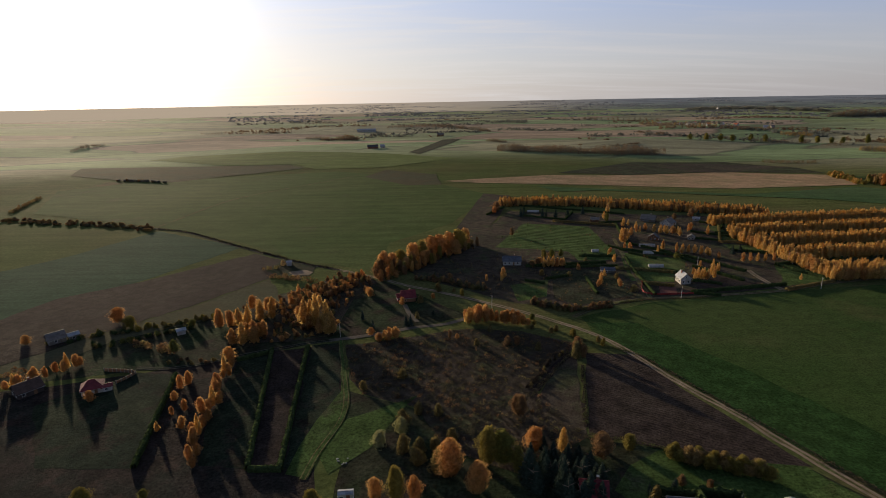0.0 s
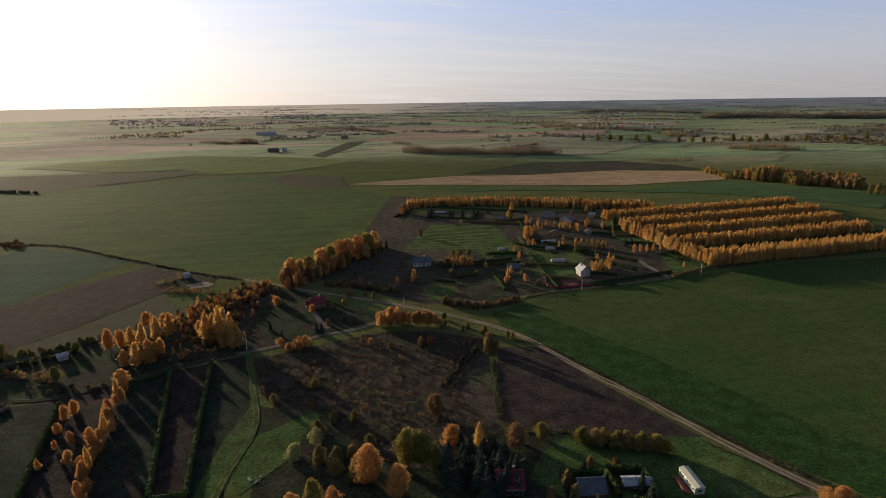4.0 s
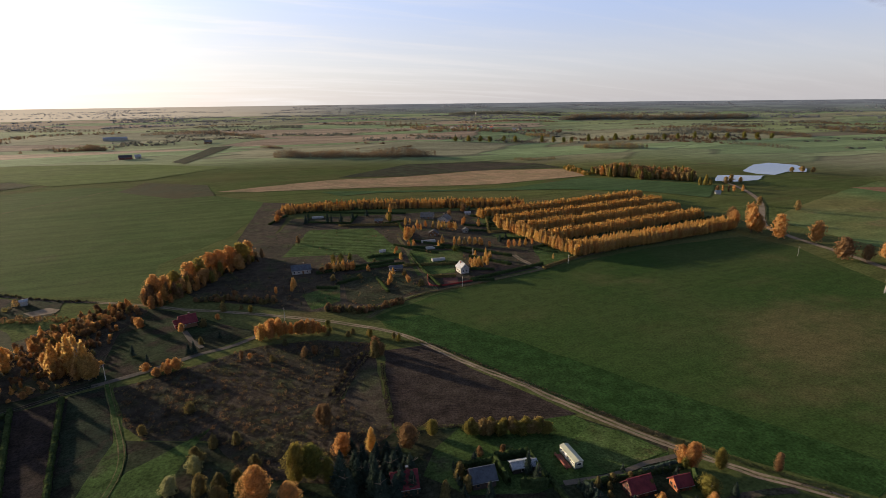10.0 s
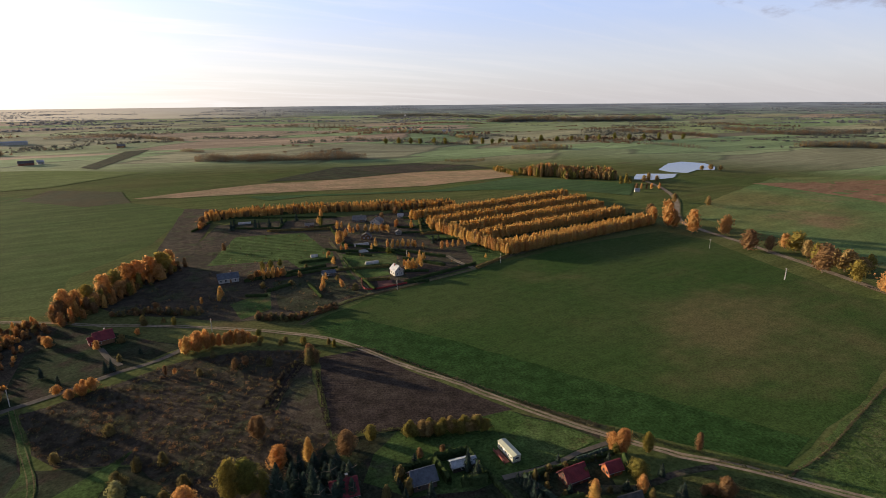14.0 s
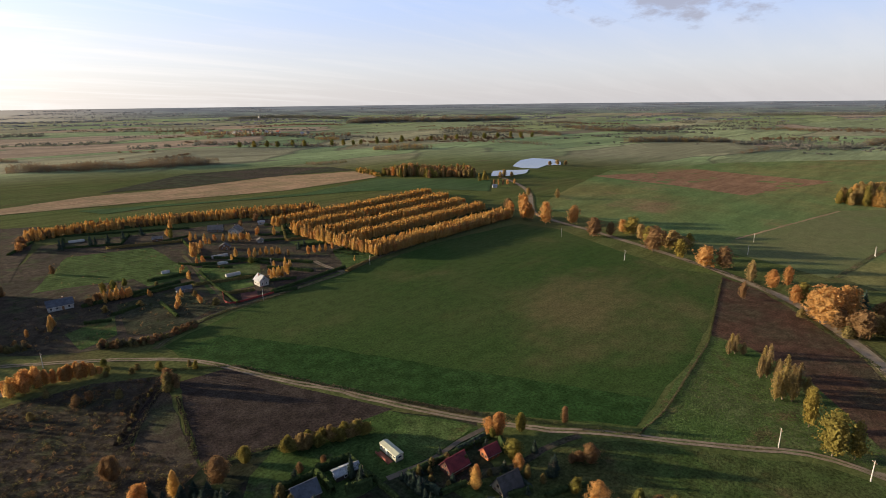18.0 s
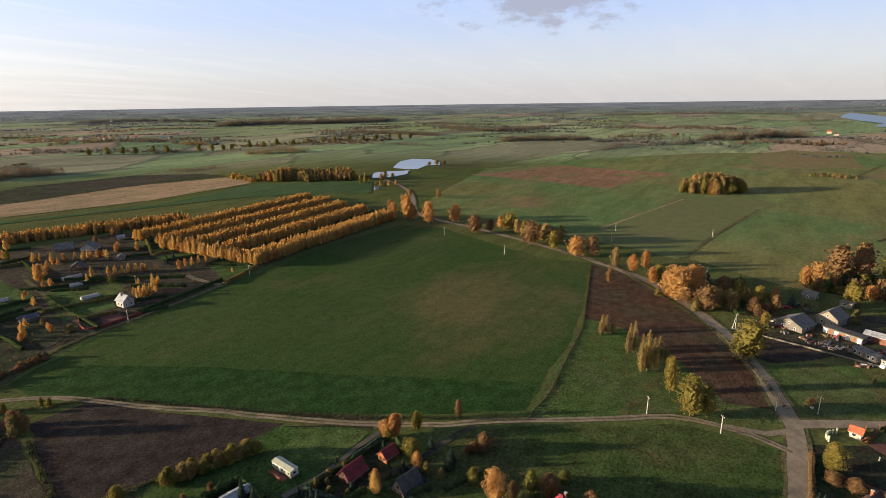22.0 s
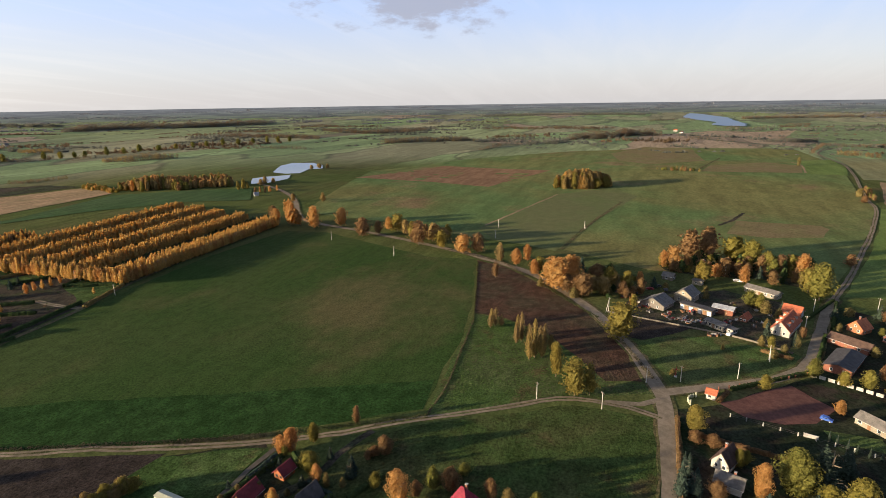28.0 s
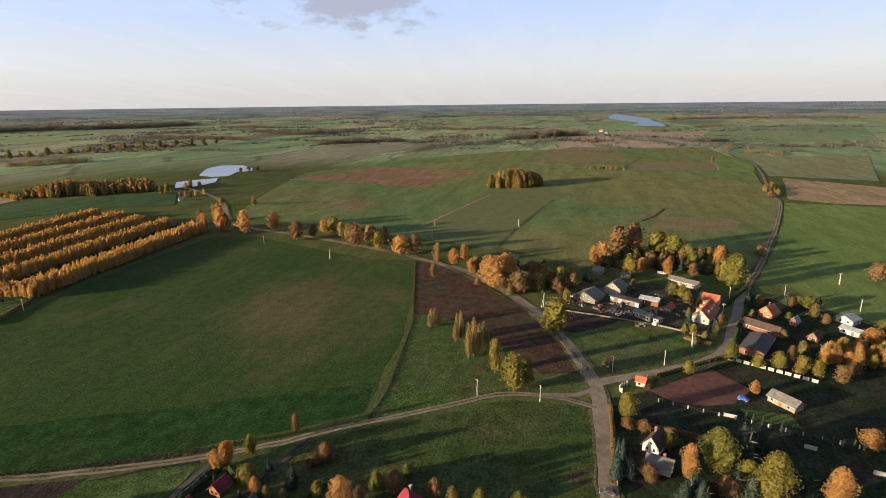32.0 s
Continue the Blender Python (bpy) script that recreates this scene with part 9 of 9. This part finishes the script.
def car(x, y, rot, mat, label, kind="car", L=4.2):
    root = new(kind, None)
    root.matrix_basis = pose(x, y, land(x, y), 0, 0, rot)
    tagged(root, label, kind, "parked vehicles")
    W = 1.75
    bm = bmesh.new()
    side = [(-L / 2, 0.35), (L / 2, 0.35), (L / 2, 0.75), (L * 0.27, 0.9), (L * 0.13, 1.4), (-L * 0.3, 1.42), (-L * 0.44, 0.95), (-L / 2, 0.85)]
    a = [bm.verts.new((p[0], -W / 2, p[1])) for p in side]
    b = [bm.verts.new((p[0], W / 2, p[1])) for p in side]
    bm.faces.new(a)
    bm.faces.new(b[::-1])
    for i in range(len(side)):
        j = (i + 1) % len(side)
        bm.faces.new((a[i], b[i], b[j], a[j]))
    bmesh.ops.recalc_face_normals(bm, faces=bm.faces[:])
    bmesh.ops.bevel(bm, geom=bm.edges[:], offset=0.07, segments=1, affect="EDGES")
    part("body", bm, M[mat], root)
    for s in (-1, 1):
        boxed("side_window", -L * 0.27, L * 0.1, *sorted((s * W / 2 + s * 0.003, s * W / 2 + s * 0.02)), 0.98, 1.3, "glass", root)
        for px in (-L * 0.3, L * 0.3):
            bm = bmesh.new()
            bmesh.ops.create_cone(bm, cap_ends=True, segments=14, radius1=0.33, radius2=0.33, depth=0.22, matrix=Matrix.Translation((px, s * (W / 2 - 0.05), 0.33)) @ Matrix.Rotation(math.pi / 2, 4, "X"))
            wheel = part("wheel", bm, M["roof_dark"], root, "black tyre")
            bm = bmesh.new()
            bmesh.ops.create_cone(bm, cap_ends=True, segments=10, radius1=0.19, radius2=0.19, depth=0.25, matrix=Matrix.Translation((px, s * (W / 2 - 0.05), 0.33)) @ Matrix.Rotation(math.pi / 2, 4, "X"))
            part("rim", bm, M["metal"], wheel)
        boxed("headlight", L / 2 + 0.002, L / 2 + 0.03, s * 0.6 - 0.15, s * 0.6 + 0.15, 0.58, 0.7, "white_paint", root)
    return root


car(184.4, -60.9, -115, "blue_paint", "small blue car parked beside the red court", L=3.5)
car(327.0, -54.5, -100, "white_paint", "white van parked behind the farm", "van", 5.2)
car(294.0, -58.0, -60, "white_paint", "white car parked in the farmyard")
car(279.0, -17.5, 30, "white_paint", "pale car parked beside a barn")
car(298.0, -8.0, 80, "red_paint", "red car among farm scrap")
car(301.0, -3.0, 20, "red_paint", "red car among farm scrap")
car(304.0, -12.0, 130, "dark_metal", "dark car body rusting in the yard")
car(299.0, -16.0, 10, "dark_metal", "dark car body rusting in the yard")
car(256.0, -31.5, -30, "dark_metal", "dark car beside the stable")
car(270.0, -66.0, 100, "white_paint", "white car beside the farmhouse")
car(246.0, -40.5, -35, "white_paint", "small white trailer by the fence", "trailer", 3.2)
car(126.5, -13.2, 90, "dark_metal", "dark car on the road edge")


def tractor(x, y, rot):
    root = new("tractor", None)
    root.matrix_basis = pose(x, y, land(x, y), 0, 0, rot)
    tagged(root, "red farm tractor parked in the yard", "tractor", "parked vehicles")
    boxed("bonnet", 0.2, 1.9, -0.35, 0.35, 0.7, 1.4, "red_paint", root, bevel=0.06)
    boxed("cab", -1.2, 0.2, -0.6, 0.6, 0.9, 2.3, "glass", root, bevel=0.06)
    boxed("cab_roof", -1.3, 0.3, -0.7, 0.7, 2.304, 2.45, "red_paint", root, bevel=0.04)
    for px, r, w in ((-0.8, 0.75, 0.4), (1.4, 0.45, 0.25)):
        for s in (-1, 1):
            bm = bmesh.new()
            bmesh.ops.create_cone(bm, cap_ends=True, segments=16, radius1=r, radius2=r, depth=w, matrix=Matrix.Translation((px, s * 0.8, r)) @ Matrix.Rotation(math.pi / 2, 4, "X"))
            part("wheel", bm, M["roof_dark"], root, "black tractor tyre")


tractor(267.5, -27.0, 40)
tractor(283.0, -13.0, 100)


def scrap(x, y, seed):
    """A heap of boards, drums and machine parts in the farmyard."""
    rng = random.Random(seed)
    root = new("scrap_heap", None)
    root.matrix_basis = pose(x, y, land(x, y), 0, 0, rng.uniform(0, 360))
    tagged(root, "heap of boards, drums and machine parts", "scrap", "scrap heaps")
    for _ in range(6):
        bm = bmesh.new()
        if rng.random() < 0.35:
            bmesh.ops.create_cone(bm, cap_ends=True, segments=10, radius1=0.35, radius2=0.35, depth=0.9, matrix=Matrix.Translation((rng.uniform(-1.6, 1.6), rng.uniform(-1.2, 1.2), 0.42)))
            part("drum", bm, M[rng.choice(("roof_slate", "dark_metal", "dark_metal", "timber"))], root)
        else:
            l, w, h = rng.uniform(0.8, 2.4), rng.uniform(0.3, 1.0), rng.uniform(0.2, 0.9)
            box(bm, -l / 2, l / 2, -w / 2, w / 2, 0, h)
            bmesh.ops.transform(bm, matrix=pose(rng.uniform(-1.6, 1.6), rng.uniform(-1.4, 1.4), -0.05, rng.uniform(-8, 8), rng.uniform(-8, 8), rng.uniform(0, 180)), verts=bm.verts[:])
            part("piece", bm, M[rng.choice(("dark_metal", "timber", "dark_metal", "timber", "metal", "concrete", "red_paint"))], root)


scrap_rng = random.Random(44)
for i in range(34):
    t = scrap_rng.random()
    p = Vector((286, 6)).lerp(Vector((244, -32)), t) + Vector((scrap_rng.uniform(-4, 10), scrap_rng.uniform(-6, 6)))
    scrap(p.x, p.y, 300 + i)
for i in range(12):
    scrap(scrap_rng.uniform(258, 290), scrap_rng.uniform(-62, -40), 350 + i)


def wayside_cross(x, y):
    root = new("wayside_cross", None)
    root.matrix_basis = pose(x, y, land(x, y), 0, 0, 75)
    tagged(root, "dark red wayside cross on a stone base", "cross")
    boxed("base", -0.5, 0.5, -0.5, 0.5, -0.1, 0.5, "concrete", root, bevel=0.05)
    boxed("upright", -0.12, 0.12, -0.12, 0.12, 0.504, 4.0, "red_paint", root)
    boxed("arm", -0.9, -0.124, -0.1, 0.1, 2.9, 3.14, "red_paint", root)
    boxed("arm", 0.124, 0.9, -0.1, 0.1, 2.9, 3.14, "red_paint", root)


wayside_cross(199.5, -17.0)
plant("bush", 201.0, -16.0, 3.0, 1.8, "shrubs in the village")


def gate_wall(x, y, rot):
    root = new("gate_wall", None)
    root.matrix_basis = pose(x, y, land(x, y), 0, 0, rot)
    tagged(root, "curved cream gate wall with capped pillars", "gate")
    for i in range(8):
        a = -0.9 + 1.8 * i / 7
        px, py = math.sin(a) * 4.0, 4.0 - math.cos(a) * 4.0
        boxed("pillar" if i in (0, 7) else "panel", px - 0.33, px + 0.33, py - 0.2, py + 0.2, -0.1, 1.9 if i in (0, 7) else 1.3, "cream", root, bevel=0.03)


gate_wall(184.0, -20.5, 160)


def mast(x, y):
    root = new("radio_mast", None)
    root.matrix_basis = pose(x, y, land(x, y))
    tagged(root, "slender lattice radio mast beyond the fields", "mast")
    h = 46.0
    for sx, sy in ((-1, -1), (1, -1), (1, 1), (-1, 1)):
        bm = bmesh.new()
        bmesh.ops.create_cone(bm, cap_ends=True, segments=5, radius1=0.5, radius2=0.3, depth=h, matrix=Matrix.Translation((sx * 1.6, sy * 1.6, h / 2 - 0.5)))
        part("leg", bm, M["dark_metal"], root)
    for i in range(9):
        boxed("brace", -1.9, 1.9, -1.9, 1.9, 4 + i * 4.8, 4.5 + i * 4.8, "dark_metal", root)
    for z in (36, 41):
        boxed("antenna", -3.0, 3.0, -3.0, 3.0, z, z + 2.2, "metal", root, bevel=0.5)


mast(TOWER[0][0], TOWER[0][1])


def stone_ring(x, y, r):
    """A six-sided ring of low walls, like an empty pool."""
    root = new("stone_ring", None)
    root.matrix_basis = pose(x, y, land(x, y), 0, 0, 12)
    tagged(root, "six-sided ring of low tan walls in scrub", "pool wall")
    for i in range(6):
        u, w = math.pi * i / 3, math.pi * (i + 1) / 3
        pts = [(math.cos(t) * k, math.sin(t) * k) for t, k in ((u, r), (w, r), (w, r - 0.45), (u, r - 0.45))]
        v = [(px, py, 0.0) for px, py in pts] + [(px, py, 0.55) for px, py in pts]
        mesh_object("wall_side", v, [(0, 3, 2, 1), (4, 5, 6, 7), (0, 1, 5, 4), (1, 2, 6, 5), (2, 3, 7, 6), (3, 0, 4, 7)], M["ochre"], root)


stone_ring(RING_AT[0][0], RING_AT[0][1], 3.0)

# ---- pale stones beside the strip ----
stone_rng = random.Random(71)
for i in range(9):
    bm = bmesh.new()
    bmesh.ops.create_icosphere(bm, subdivisions=2, radius=0.26)
    for v in bm.verts:
        v.co *= stone_rng.uniform(0.75, 1.15)
        v.co.z *= 0.6
    x, y = -30.3 + stone_rng.uniform(-2, 2), 133.0 + stone_rng.uniform(-1.5, 1.5)
    ob = part("stone", bm, M["concrete"])
    ob.location = (x, y, land(x, y) + 0.12)
    tagged(ob, "pale field stone in a loose pile", "stone", "pile of stones")

# ---- the distance: haze painted into a glowing sheet ----
def build_backdrop():
    verts, faces = [], []
    count, rings = 240, (3280, 3400, 3700, 4000, 4300, 4600, 4880)
    for r in rings:
        for k in range(count):
            a = 2 * math.pi * k / count
            x, y = r * math.cos(a), r * math.sin(a)
            verts.append((x, y, land(x, y) + (1.2 if r > 3300 else -2.0)))
    for j in range(len(rings) - 1):
        for k in range(count):
            b, k2 = j * count, (k + 1) % count
            faces.append((b + k, b + count + k, b + count + k2, b + k2))
    m, n, p = material("hazy_distance")
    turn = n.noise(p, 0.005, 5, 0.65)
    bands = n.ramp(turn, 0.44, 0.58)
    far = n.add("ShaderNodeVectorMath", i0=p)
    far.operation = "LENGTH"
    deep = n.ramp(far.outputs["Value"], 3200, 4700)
    # the emission colour carries the haze, paler with distance
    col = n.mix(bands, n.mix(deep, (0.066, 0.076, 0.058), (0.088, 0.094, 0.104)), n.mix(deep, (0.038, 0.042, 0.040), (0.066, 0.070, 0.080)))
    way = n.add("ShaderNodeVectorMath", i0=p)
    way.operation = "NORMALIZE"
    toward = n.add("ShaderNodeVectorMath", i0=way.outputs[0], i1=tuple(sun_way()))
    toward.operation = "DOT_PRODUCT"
    # sun glow painted in on the sunward side
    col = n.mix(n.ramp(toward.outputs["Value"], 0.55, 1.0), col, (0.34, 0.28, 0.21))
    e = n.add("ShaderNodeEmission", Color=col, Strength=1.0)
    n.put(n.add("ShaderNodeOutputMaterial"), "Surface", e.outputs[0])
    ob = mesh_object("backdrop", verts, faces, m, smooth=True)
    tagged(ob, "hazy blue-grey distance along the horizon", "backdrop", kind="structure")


build_backdrop()

# forms that were never planted are cleared away
for made, used in FORMS.values():
    for i, root in enumerate(made):
        if i not in used:
            for o in list(root.children):
                bpy.data.objects.remove(o)
            bpy.data.objects.remove(root)
